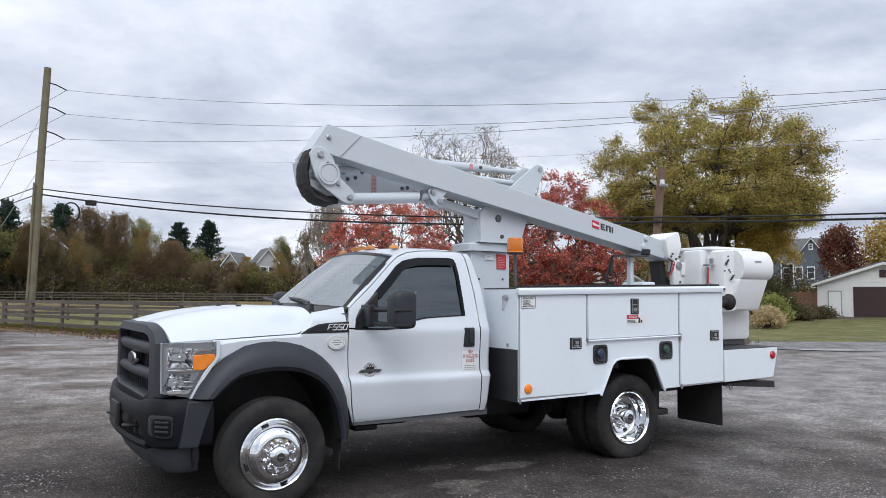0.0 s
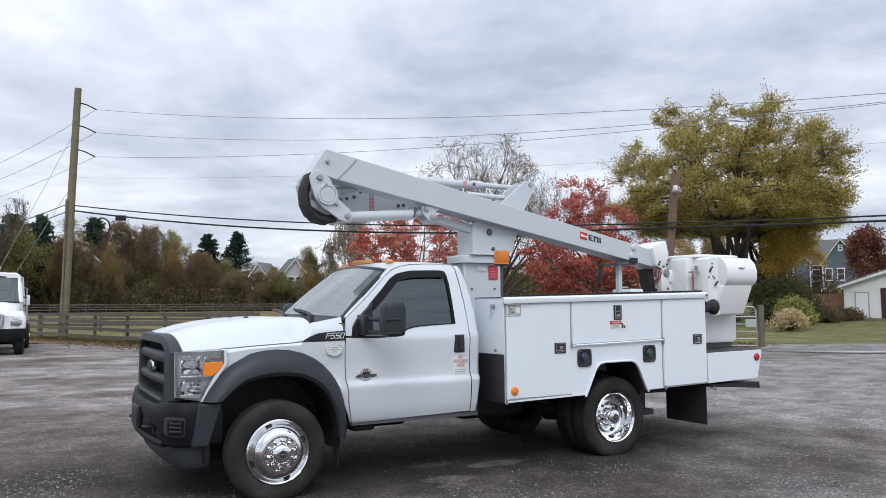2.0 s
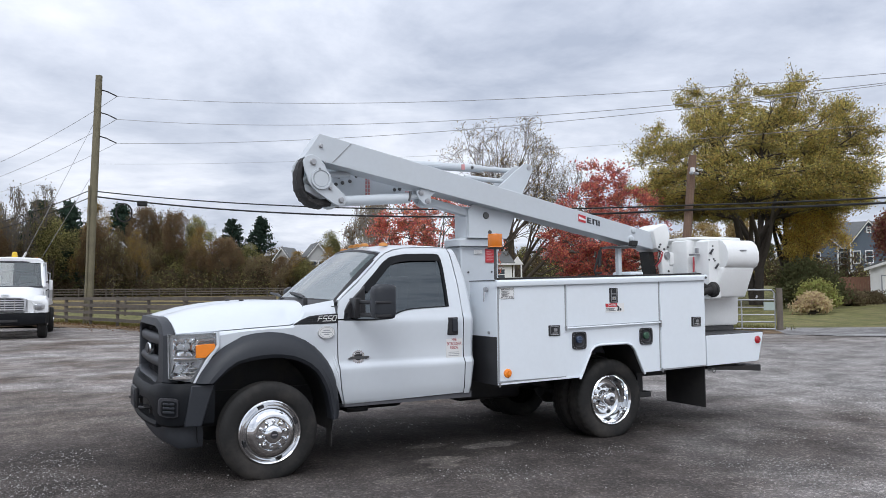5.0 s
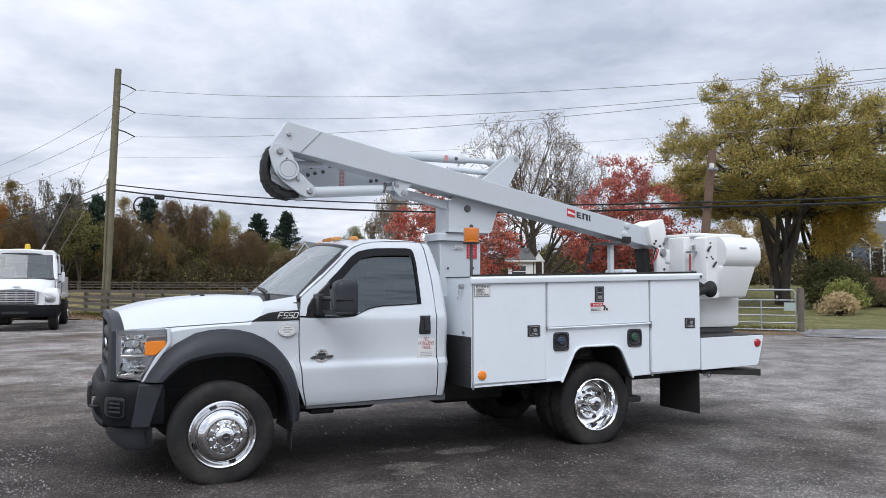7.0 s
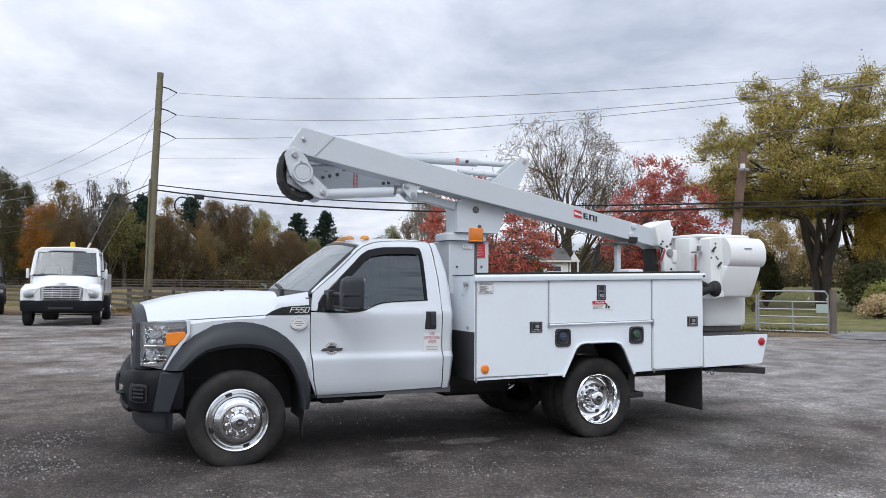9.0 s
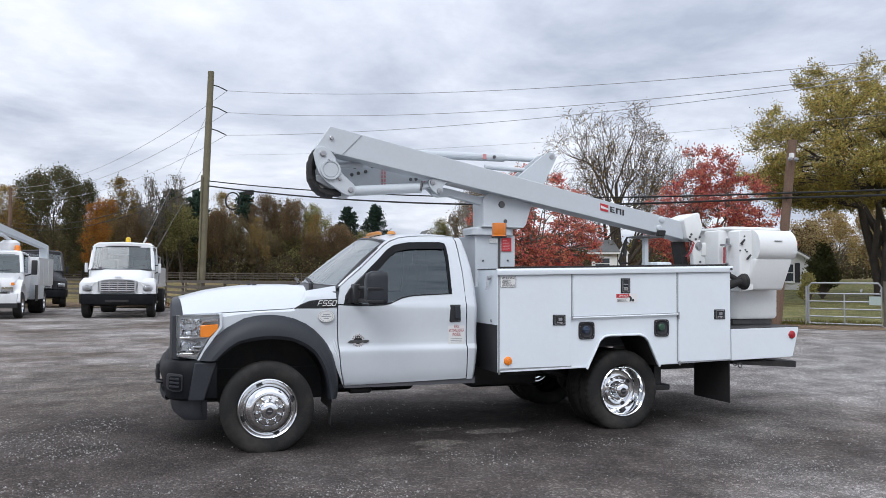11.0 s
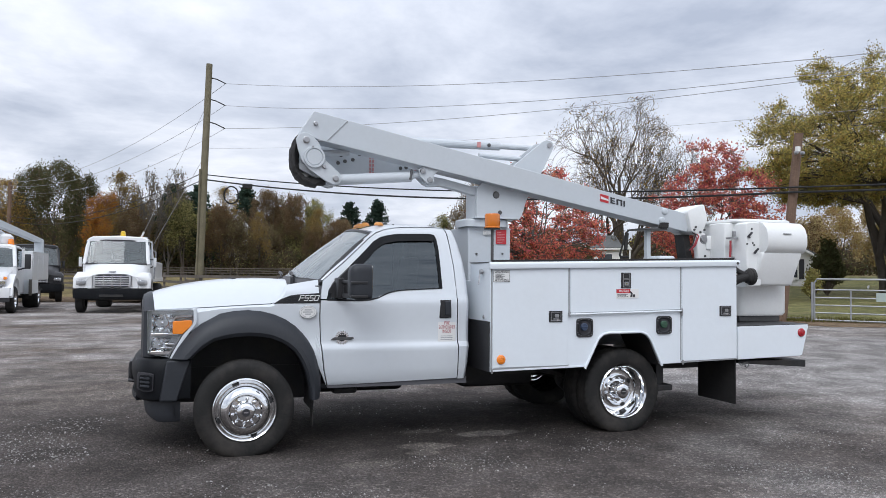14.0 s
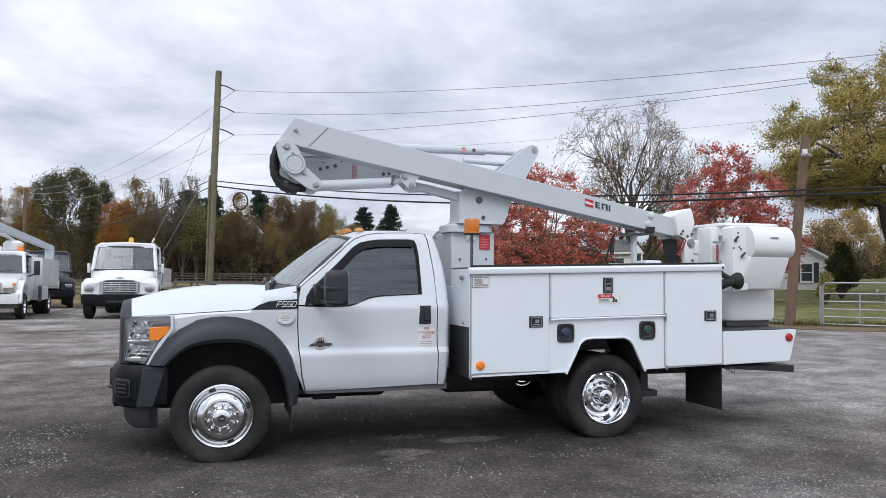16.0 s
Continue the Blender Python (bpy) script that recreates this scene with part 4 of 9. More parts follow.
wheel("front_wheel", 0.0, False, False)
wheel("front_wheel", 0.0, True, False)
wheel("rear_wheel", WB, False, True)
wheel("rear_wheel", WB, True, True)

# chassis
for y in (0.68, 1.44):
    part("frame_rail", box(-0.85, 5.4, y, y + 0.08, 0.50, 0.66), CHASSIS, truck)
for x in (-0.5, 0.9, 2.0, 2.9, 4.3, 5.2):
    part("cross_member", box(x, x + 0.1, 0.76, 1.44, 0.52, 0.62), CHASSIS, truck)
part("front_axle", tube([(0.0, 0.25, 0.40), (0.0, 0.5, 0.36), (0.0, 1.1, 0.34), (0.0, 1.7, 0.36), (0.0, 1.95, 0.40)], 0.055, 10), CHASSIS, truck)
ax = tube([(WB, 0.3, 0.40), (WB, 1.9, 0.40)], 0.07, 12)
lathe([(0.0, -0.16), (0.10, -0.14), (0.17, -0.06), (0.18, 0.06), (0.12, 0.14), (0.0, 0.16)], (WB, 1.1, 0.40), "x", 20, ax)
part("rear_axle", ax, CHASSIS, truck)
part("drive_shaft", tube([(1.4, 1.1, 0.55), (WB, 1.1, 0.45)], 0.05, 10), CHASSIS, truck)
part("fuel_tank", box(2.2, 3.0, 0.82, 1.42, 0.36, 0.66, 0.05, 3), CHASSIS, truck)
part("transmission", box(0.7, 1.6, 0.85, 1.35, 0.36, 0.7, 0.06, 3), CHASSIS, truck)
part("engine_block", box(-0.55, 0.6, 0.78, 1.45, 0.42, 1.1, 0.05), CHASSIS, truck)
part("exhaust_pipe", tube([(0.9, 1.62, 0.46), (2.6, 1.62, 0.44), (4.4, 1.66, 0.46), (5.0, 1.9, 0.46)], 0.05, 10), DARKSTEEL, truck)
sides("cab_mount", lambda: box(0.80, 1.02, 0.36, 0.55, 0.42, 0.52, 0.02), CHASSIS, truck)
sides("leaf_spring", lambda: tube([(2.95, 0.62, 0.56), (3.3, 0.62, 0.47), (WB, 0.62, 0.44), (3.85, 0.62, 0.47), (4.25, 0.62, 0.56)], 0.035, 6), CHASSIS, truck)
sides("sill", lambda: prism([(0.64, 0.50), (0.66, 0.535), (2.02, 0.56), (2.02, 0.52), (0.80, 0.48)], 0.22, 0.26, r=0.008), DARKPLAST, truck)
sides("shock_mount", lambda: box(4.03, 4.12, 0.12, 0.22, 0.40, 0.68, 0.012), CHASSIS, truck)
sides("rear_outrigger_foot", lambda: box(3.98, 4.20, 0.08, 0.26, 0.36, 0.42, 0.012), CHASSIS, truck)

# service body
BY, BZ = -0.115, 0.022


def rake(bm, x0=2.13):
    for v in bm.verts:
        v.co.z += BZ * (v.co.x - x0)
    return bm


ARCH = [(3.10, 0.63), (3.135, 0.70), (3.235, 0.89), (3.285, 0.93), (3.35, 0.94), (3.70, 0.935), (3.765, 0.91), (3.81, 0.86), (3.93, 0.61)]
SKIN = [(2.13, 0.638), (2.13, 1.615), (4.83, 1.615), (4.83, 0.615), (3.93, 0.612)] + ARCH[-2::-1]
body = part("service_body", rake(prism(SKIN, BY + 0.006, 0.40, r=0.006)), BODYPAINT, truck, "white steel utility body with locker doors")
part("service_body_far_side", mirror(rake(prism(SKIN, BY + 0.006, 0.40, r=0.006))), BODYPAINT, truck)
arch = bmesh.new()
tube([(x, BY - 0.004, z) for x, z in [(3.09, 0.615)] + ARCH[1:-1] + [(3.935, 0.60)]], 0.012, 8, arch)
part("arch_lip", rake(arch), BODYPAINT, body)
arch_in = [(x + (3.52 - x) * 0.02, z - 0.008) for x, z in ARCH]
part("arch_liner", rake(loft([[(x, y, z) for x, z in arch_in] for y in (BY + 0.022, 0.15, 0.40)], False, False)), CHASSIS, body, "black wheel-arch liner")
part("bed_floor", rake(box(2.14, 5.70, 0.38, 1.82, 0.90, 0.95)), CHASSIS, body)
part("bulkhead", rake(box(2.13, 2.17, 0.39, 1.81, 0.66, 1.45, 0.004)), BODYPAINT, body)
part("locker_top", rake(box(2.125, 4.835, BY + 0.004, 0.41, 1.617, 1.626, 0.002)), DARKSTEEL, body, "dark worn top plate")
part("locker_top", mirror(rake(box(2.125, 4.835, BY + 0.004, 0.41, 1.617, 1.626, 0.002))), DARKSTEEL, body)
part("top_edge_strip", rake(box(2.16, 4.82, BY + 0.03, BY + 0.05, 1.620, 1.643, 0.003)), RUBBER, body, "dark worn strip along the locker top")
part("drip_rail", rake(prism([(BY - 0.028, 1.560), (BY - 0.030, 1.605), (BY - 0.018, 1.622), (BY + 0.01, 1.622), (BY + 0.01, 1.572), (BY - 0.012, 1.572)], 2.115, 4.845, "x", r=0.003)), BODYPAINT, body, "white drip rail")
part("gravel_guard", rake(box(2.119, 2.129, BY + 0.002, 0.42, 0.632, 1.085, 0.002)), BLACK, body, "black gravel guard")
part("lower_edge", rake(prism([(2.13, 0.634), (2.13, 0.648), (3.09, 0.648), (3.09, 0.63)], BY - 0.003, BY + 0.02, r=0.002)), BODYPAINT, body)


def locker(pts, label):
    return part("locker_door", rake(prism(pts, BY - 0.004, BY + 0.012, r=0.004)), BODYPAINT, body, label)


d1 = locker([(2.152, 0.668), (2.152, 1.556), (2.912, 1.556), (2.912, 0.655)], "white locker door")
d2 = locker([(2.940, 1.140), (2.940, 1.556), (4.142, 1.556), (4.142, 1.140)], "white drop-down locker door")
d3 = locker([(4.172, 0.632), (4.172, 1.556), (4.815, 1.556), (4.815, 0.628)], "white locker door")
seams = bmesh.new()
for x in (2.143, 2.926, 4.157):
    box(x - 0.006, x + 0.006, BY + 0.001, BY + 0.008, 0.64 if x != 2.926 else 1.13, 1.56, bm=seams)
box(2.94, 4.15, BY + 0.001, BY + 0.008, 1.126, 1.140, bm=seams)
box(2.15, 2.92, BY + 0.001, BY + 0.008, 0.648, 0.662, bm=seams)
box(4.16, 4.82, BY + 0.001, BY + 0.008, 0.618, 0.632, bm=seams)
part("door_seam", rake(seams), LABELGREY, body)
part("hinge_rod", rake(tube([(2.925, BY - 0.014, 1.128), (4.160, BY - 0.014, 1.128)], 0.009, 8)), BODYPAINT, body)
for x, z in ((2.922, 1.128), (4.160, 1.128), (2.143, 0.640), (4.170, 0.622), (4.16, 1.10)):
    part("hinge_knuckle", rake(tube([(x, BY - 0.014, z - 0.022), (x, BY - 0.014, z + 0.022)], 0.010, 8)), STEEL, body)


def latch(x, z, tall=False):
    w, h = (0.095, 0.075) if tall else (0.125, 0.052)
    z += BZ * (x - 2.13)
    l = part("paddle_latch", box(x - w / 2 - 0.006, x + w / 2 + 0.006, BY - 0.012, BY + 0.0, z - h, z + h if tall else z + h, 0.004), BLACK, body, "black and chrome paddle latch")
    if tall:
        ring_ = [(x - 0.036, z - 0.064), (x - 0.036, z + 0.064), (x + 0.036, z + 0.064), (x + 0.036, z - 0.064)]
        box_bm = tube([(a, BY - 0.014, b) for a, b in ring_ + ring_[:1]], 0.0045, 6)
        box(x - 0.024, x + 0.024, BY - 0.018, BY - 0.010, z - 0.050, z - 0.014, 0.003, bm=box_bm)
        box(x - 0.028, x + 0.028, BY - 0.017, BY - 0.010, z + 0.008, z + 0.018, 0.003, bm=box_bm)
    else:
        ring_ = [(x - 0.05, z - 0.04), (x - 0.05, z + 0.04), (x + 0.05, z + 0.04), (x + 0.05, z - 0.04)]
        box_bm = tube([(a, BY - 0.014, b) for a, b in ring_ + ring_[:1]], 0.0045, 6)
        box(x - 0.012, x + 0.030, BY - 0.018, BY - 0.010, z - 0.010, z + 0.022, 0.003, bm=box_bm)
        box(x - 0.030, x + 0.036, BY - 0.017, BY - 0.010, z - 0.028, z - 0.018, 0.003, bm=box_bm)
    part("paddle", box_bm, STEEL, l)
    part("key_slot", lathe([(0.0, -0.008), (0.009, -0.008), (0.010, 0.0)], (x + (0.0 if tall else 0.016), BY - 0.012, z - 0.032), segs=12), CHROME, l)


latch(2.782, 1.112)
latch(3.532, 1.435, True)
latch(4.680, 1.110)


def filler(x, z, cap, label):
    z += BZ * (x - 2.13)
    hw, hh = 0.088, 0.088
    def rr(k, y):
        ring = []
        for i in range(32):
            q = 2 * math.pi * i / 32
            c, s = math.cos(q), math.sin(q)
            ring.append((x + hw * k * math.copysign(abs(c) ** 0.35, c), y, z + hh * k * math.copysign(abs(s) ** 0.35, s)))
        return ring
    p = part("filler_housing", loft([rr(1.0, BY + 0.004), rr(1.0, BY - 0.006), rr(0.96, BY - 0.009), rr(0.80, BY - 0.008), rr(0.76, BY + 0.0), rr(0.70, BY + 0.0)], True, True), BLACK, body, label)
    part("cup", lathe([(0.068, -0.003), (0.064, 0.002), (0.06, 0.004), (0.0, 0.004)], (x, BY - 0.006, z), segs=24), INK, p)
    c = lathe([(0.036, -0.002), (0.036, -0.018), (0.03, -0.024), (0.0, -0.024)], (x - 0.012, BY - 0.004, z + 0.008), segs=20)
    part("filler_cap", c, cap, p)
    part("cap_grip", box(x - 0.042, x + 0.018, BY - 0.036, BY - 0.024, z + 0.002, z + 0.014, 0.003), cap, p)
    for i in range(12):
        q = 2 * math.pi * (i + 0.5) / 12
        c, s = math.cos(q), math.sin(q)
        part("rivet", lathe([(0.0, -0.003), (0.004, -0.002), (0.005, 0.0)], (x + hw * 0.87 * math.copysign(abs(c) ** 0.45, c), BY - 0.008, z + hh * 0.87 * math.copysign(abs(s) ** 0.45, s)), segs=6), STEEL, p)


filler(3.088, 0.998, BLUE, "black filler recess with blue cap")
filler(3.962, 0.992, GREEN, "black filler recess with green cap")


def round_lamp(x, y, z, r, m, label, parent):
    p = part("side_marker", lathe([(r * 1.05, 0.0), (r * 1.05, -0.008), (r * 0.97, -0.012), (r * 0.9, -0.016), (r * 0.5, -0.021), (0.0, -0.023)], (x, y, z), segs=32), m, parent, label)
    part("lens_ring", lathe([(r * 0.52, -0.020), (r * 0.5, -0.025), (r * 0.45, -0.022)], (x, y, z), segs=24), m, p)


round_lamp(2.235, BY - 0.004, 0.742, 0.040, AMBER, "round amber reflector", body)
# warning plate, danger sticker
wl_ = part("warning_plate", rake(box(2.155, 2.318, BY - 0.007, BY - 0.003, 1.442, 1.547)), LABELWHITE, body, "small warning plate with black lettering")
wb = bmesh.new()
for a in ((2.156, 2.317, 1.443, 1.446), (2.156, 2.317, 1.543, 1.546), (2.156, 2.159, 1.443, 1.546), (2.314, 2.317, 1.443, 1.546)):
    box(a[0], a[1], BY - 0.009, BY - 0.006, a[2], a[3], bm=wb)
for i in range(6):
    box(2.176, 2.176 + (0.085, 0.07, 0.09, 0.06, 0.088, 0.075)[i], BY - 0.009, BY - 0.006, 1.475 + 0.0075 * i, 1.478 + 0.0075 * i, bm=wb)
part("plate_print", rake(wb), INK, body)
for z in (1.531, 1.461):
    write("WARNING", 0.025, INK, body, on_side(2.245, BY - 0.008, z + 0.002))
    part("warning_triangle", prism([(2.172, z - 0.006), (2.188, z - 0.006), (2.180, z + 0.010)], BY - 0.009, BY - 0.006), INK, body)
dl = part("danger_sticker", rake(box(3.425, 3.670, BY - 0.007, BY - 0.003, 1.262, 1.352)), LABELWHITE, body, "red and white danger sticker")
part("danger_band", rake(box(3.425, 3.575, BY - 0.009, BY - 0.006, 1.315, 1.352)), LABELRED, body)
write("DANGER", 0.027, LABELWHITE, body, on_side(3.508, BY - 0.010, 1.333 + 0.03))
db = bmesh.new()
for i in range(3):
    box(3.432, 3.432 + (0.12, 0.10, 0.115)[i], BY - 0.009, BY - 0.006, 1.277 + 0.011 * i, 1.281 + 0.011 * i, bm=db)
prism([(3.575, 1.275), (3.60, 1.275), (3.605, 1.31), (3.585, 1.33), (3.565, 1.33), (3.585, 1.305)], BY - 0.009, BY - 0.006, bm=db)
box(3.608, 3.630, BY - 0.009, BY - 0.006, 1.274, 1.30, bm=db)
part("sticker_print", rake(db), INK, body)
# door stay on the front wall, pedestal side
hk = bmesh.new()
tube([(2.10, 0.06, 1.545), (2.095, 0.06, 1.53), (2.085, 0.045, 1.46), (2.075, 0.04, 1.42)], 0.008, 6, hk)
lathe([(0.0, -0.03), (0.022, -0.028), (0.024, 0.0)], (2.118, 0.05, 1.535), "x", 14, hk)
part("hold_open_hook", hk, STEEL, body)
part("front_bolt", lathe([(0.0, -0.012), (0.014, -0.01), (0.016, 0.0)], (2.126, 0.03, 1.12), "x", 12), STEEL, body)
part("rear_bolt", lathe([(0.0, -0.012), (0.012, -0.01), (0.014, 0.0)], (4.815, BY - 0.03, 1.648), segs=12), DARKSTEEL, body)

# tail shelf
TS = [(4.838, 0.672), (4.838, 1.008), (5.735, 1.020), (5.735, 0.99), (5.655, 0.700), (5.62, 0.692)]
tail = part("tail_skirt", prism(TS, BY, BY + 0.04, r=0.006), BODYPAINT, truck, "white tail-shelf side panel")
part("tail_skirt_far", prism(TS, 2.275, 2.315, r=0.006), BODYPAINT, truck)
part("tail_deck", prism([(4.84, 1.0), (4.84, 1.014), (5.74, 1.026), (5.74, 1.0)], BY + 0.002, 2.313, r=0.003), BLACK, truck, "black tread-plate tail deck")
part("deck_front_wall", box(4.80, 4.838, 0.40, 1.80, 0.7, 1.45), BODYPAINT, truck)
part("tail_back", box(5.60, 5.66, BY + 0.04, 2.27, 0.72, 0.99), BODYPAINT, truck)
part("step_bumper", prism([(4.90, 0.655), (5.75, 0.640), (5.75, 0.565), (5.60, 0.578), (4.90, 0.625)], -0.06, 2.26, r=0.006), CHASSIS, truck, "black steel rear step bumper")
round_lamp(5.640, BY, 0.935, 0.042, RED, "round red marker lamp", truck)
part("tie_ring", tube([(4.90 + 0.03 * math.sin(q), BY + 0.02, 0.645 + 0.03 * math.cos(q)) for q in [math.pi * k / 8 for k in range(4, 13)]], 0.006, 6), DARKSTEEL, truck)
sides("mud_flap", lambda: box(4.84, 4.852, -0.07, 0.53, 0.215, 0.665, 0.004), RUBBER, truck, "large black rubber mud flap")

# ---- pedestal, turret and boom ----
ped = part("pedestal", box(2.27, 2.74, 0.84, 1.40, 0.95, 2.005, 0.012), BOOMPAINT, truck, "white steel boom pedestal")
part("pedestal_cap", loft([[(2.47 + 0.25 * k * math.copysign(abs(math.cos(q)) ** 0.4, math.cos(q)), 0.985 + 0.205 * k * math.copysign(abs(math.sin(q)) ** 0.4, math.sin(q)), z) for q in [2 * math.pi * i / 36 for i in range(36)]] for k, z in ((1.0, 2.005), (1.0, 2.07), (0.96, 2.085), (0.7, 2.09))]), BOOMPAINT, ped)
for x, z in ((2.36, 1.725), (2.65, 1.73)):
    part("pedestal_bolt", lathe([(0.0, -0.012), (0.010, -0.010), (0.011, 0.0)], (x, 0.838, z), segs=10), DARKSTEEL, ped)
sg = part("safety_sticker", box(2.575, 2.69, 0.830, 0.838, 1.83, 1.98), LABELRED, ped, "red safety sticker")
sb = bmesh.new()
for i in range(7):
    box(2.585, 2.585 + (0.06, 0.085, 0.08, 0.09, 0.07, 0.085, 0.05)[i], 0.827, 0.831, 1.845 + 0.017 * i, 1.850 + 0.017 * i, bm=sb)
part("sticker_print", sb, FADEDPINK, ped)
part("white_sticker", box(2.43, 2.53, 0.826, 0.833, 1.92, 1.965), LABELWHITE, ped)
wp = bmesh.new()
for i in range(3):
    box(2.44, 2.52 - 0.02 * (i % 2), 0.823, 0.827, 1.928 + 0.012 * i, 1.931 + 0.012 * i, bm=wp)
part("sticker_print", wp, LABELGREY, ped)

tur = thing("turret", "", "")
tur.parent = truck
for k in [k for k in tur.keys()]:
    del tur[k]
TP = [(2.33, 2.09), (2.33, 2.39), (2.385, 2.45), (2.88, 2.49), (2.93, 2.38), (2.886, 2.28), (2.835, 2.12), (2.805, 2.09)]
part("turret_plate", prism(TP, 0.765, 0.795, r=0.005), BOOMPAINT, tur, "white turret side plate")
part("turret_plate", prism(TP, 1.05, 1.08, r=0.005), BOOMPAINT, tur)
part("turret_front", box(2.325, 2.36, 0.797, 1.05, 2.09, 2.40, 0.004), BOOMPAINT, tur)
part("turret_back", prism([(2.765, 2.092), (2.80, 2.092), (2.88, 2.28), (2.845, 2.28)], 0.797, 1.05), BOOMPAINT, tur)
part("turret_floor", box(2.31, 2.80, 0.75, 1.10, 2.088, 2.102, 0.003), BOOMPAINT, tur)
for x, z, r in ((2.545, 2.335, 0.038), (2.59, 2.155, 0.022)):
    part("turret_pin", lathe([(0.0, -0.012), (r * 0.8, -0.012), (r, -0.002), (r, 0.002)], (x, 0.764, z), segs=18), DARKSTEEL, tur)
for y in (1.02, 1.24):
    part("link_plate", prism([(2.62, 2.42), (2.84, 2.68), (3.08, 2.88), (3.20, 2.975), (3.25, 2.99), (3.31, 2.975), (3.33, 2.92), (3.30, 2.86), (3.14, 2.55), (2.98, 2.36)], y - 0.015, y + 0.015, r=0.004), BOOMPAINT, tur, "triangular boom pivot plate")
part("pivot_pin", tube([(3.27, 0.995, 2.935), (3.27, 1.27, 2.935)], 0.028, 14), STEEL, tur)

UB = [(0.640, 3.040), (4.63, 2.243), (4.845, 2.195), (4.80, 2.005), (0.70, 2.765), (0.60, 2.80), (0.485, 2.80)]
ub = part("upper_boom", prism(UB, 0.655, 0.905, r=0.006, segs=2), BOOMPAINT, truck, "long white rectangular upper boom", smooth=0)
part("boom_seam", prism([(0.955, 2.965), (0.965, 2.965), (0.775, 2.765), (0.763, 2.765)], 0.650, 0.66), LABELGREY, ub)
for x, z in ((4.505, 2.223), (4.47, 2.125)):
    part("boom_boss", lathe([(0.0, -0.022), (0.022, -0.02), (0.034, -0.012), (0.040, 0.0)], (x, 0.655, z), segs=18), BOOMPAINT, ub)
mk = part("logo_mark", prism([(3.70, 2.305), (3.70, 2.385), (3.80, 2.365), (3.80, 2.285)], 0.650, 0.657), LABELRED, ub, "red logo block")
lg = bmesh.new()
prism([(3.705, 2.362), (3.80, 2.326), (3.80, 2.312), (3.705, 2.33)], 0.648, 0.652, bm=lg)
part("logo_stripe", lg, LABELWHITE, ub)
for x, pts in ((3.825, [(0, 0), (0, 0.065), (0.055, 0.054), (0.055, 0.042), (0.018, 0.049), (0.018, 0.034), (0.05, 0.028), (0.05, 0.016), (0.018, 0.022), (0.018, 0.010), (0.058, 0.002), (0.058, -0.012)]), (3.90, [(0, -0.015), (0, 0.05), (0.07, 0.036), (0.07, -0.029), (0.05, -0.025), (0.05, 0.026), (0.02, 0.032), (0.02, -0.019)]), (3.985, [(0, -0.032), (0, 0.033), (0.018, 0.029), (0.018, -0.036)])):
    part("logo_bar", prism([(x + a, 2.290 + b) for a, b in pts], 0.650, 0.657), INK, ub)
# elbow at the folded end
EP = [(0.47, 2.76), (0.50, 2.81), (0.56, 2.83), (0.625, 2.80), (0.685, 2.735), (0.715, 2.65), (0.75, 2.575), (0.885, 2.455), (0.905, 2.40), (0.88, 2.355), (0.83, 2.345), (0.77, 2.365), (0.60, 2.475), (0.525, 2.56), (0.49, 2.66)]
el = part("elbow_plate", prism(EP, 0.618, 0.648, r=0.006), BOOMPAINT, truck, "white elbow plate with pins")
part("elbow_plate", prism(EP, 0.955, 0.985, r=0.006), BOOMPAINT, truck)
part("elbow_boss", lathe([(0.0, -0.02), (0.07, -0.02), (0.078, -0.014), (0.082, -0.026), (0.098, -0.026), (0.104, 0.0)], (0.642, 0.62, 2.595), segs=36), BOOMPAINT, el)
for x, z, r in ((0.565, 2.755, 0.033), (0.845, 2.405, 0.030), (0.655, 2.92, 0.02), (0.625, 2.69, 0.013), (0.735, 2.51, 0.018), (0.68, 2.755, 0.01)):
    part("elbow_bolt", lathe([(0.0, -0.026), (r * 0.75, -0.026), (r * 0.8, -0.012), (r, -0.010), (r, 0.0)], (x, 0.62 if z < 2.9 else 0.654, z), segs=14), STEEL, el)
part("elbow_drum", tube([(0.642, 0.645, 2.595), (0.642, 0.96, 2.595)], 0.085, 24), BOOMPAINT, el)
part("elbow_link", prism([(0.50, 2.50), (0.52, 2.56), (0.80, 2.44), (0.88, 2.36), (0.80, 2.35)], 0.72, 0.90, r=0.01), BOOMPAINT, el)
for k, (r, y) in enumerate(((0.034, 0.70), (0.036, 0.76), (0.034, 0.83), (0.03, 0.79), (0.03, 0.735))):
    o = 0.018 * (k % 3)
    hose = tube([(0.62 + o, y, 2.80), (0.54, y, 2.81), (0.48 + o, y, 2.74), (0.455 + o, y, 2.60), (0.48 + o, y, 2.47), (0.54 + o, y, 2.40), (0.62, y, 2.37 + o), (0.76, y, 2.38 + o)], r, 10)
    part("hydraulic_hose", hose, RUBBER, el, "black bundled hydraulic hose")
wrap = bmesh.new()
knots = [(0.58, 2.79), (0.53, 2.80), (0.49, 2.755), (0.462, 2.68), (0.455, 2.60), (0.462, 2.52), (0.49, 2.45), (0.54, 2.395), (0.61, 2.36), (0.68, 2.352)]
path = [(lerp(k / 5, list(range(10)), [p[0] for p in knots]), lerp(k / 5, list(range(10)), [p[1] for p in knots])) for k in range(46)]
rings = []
rs_ = random.Random(4)
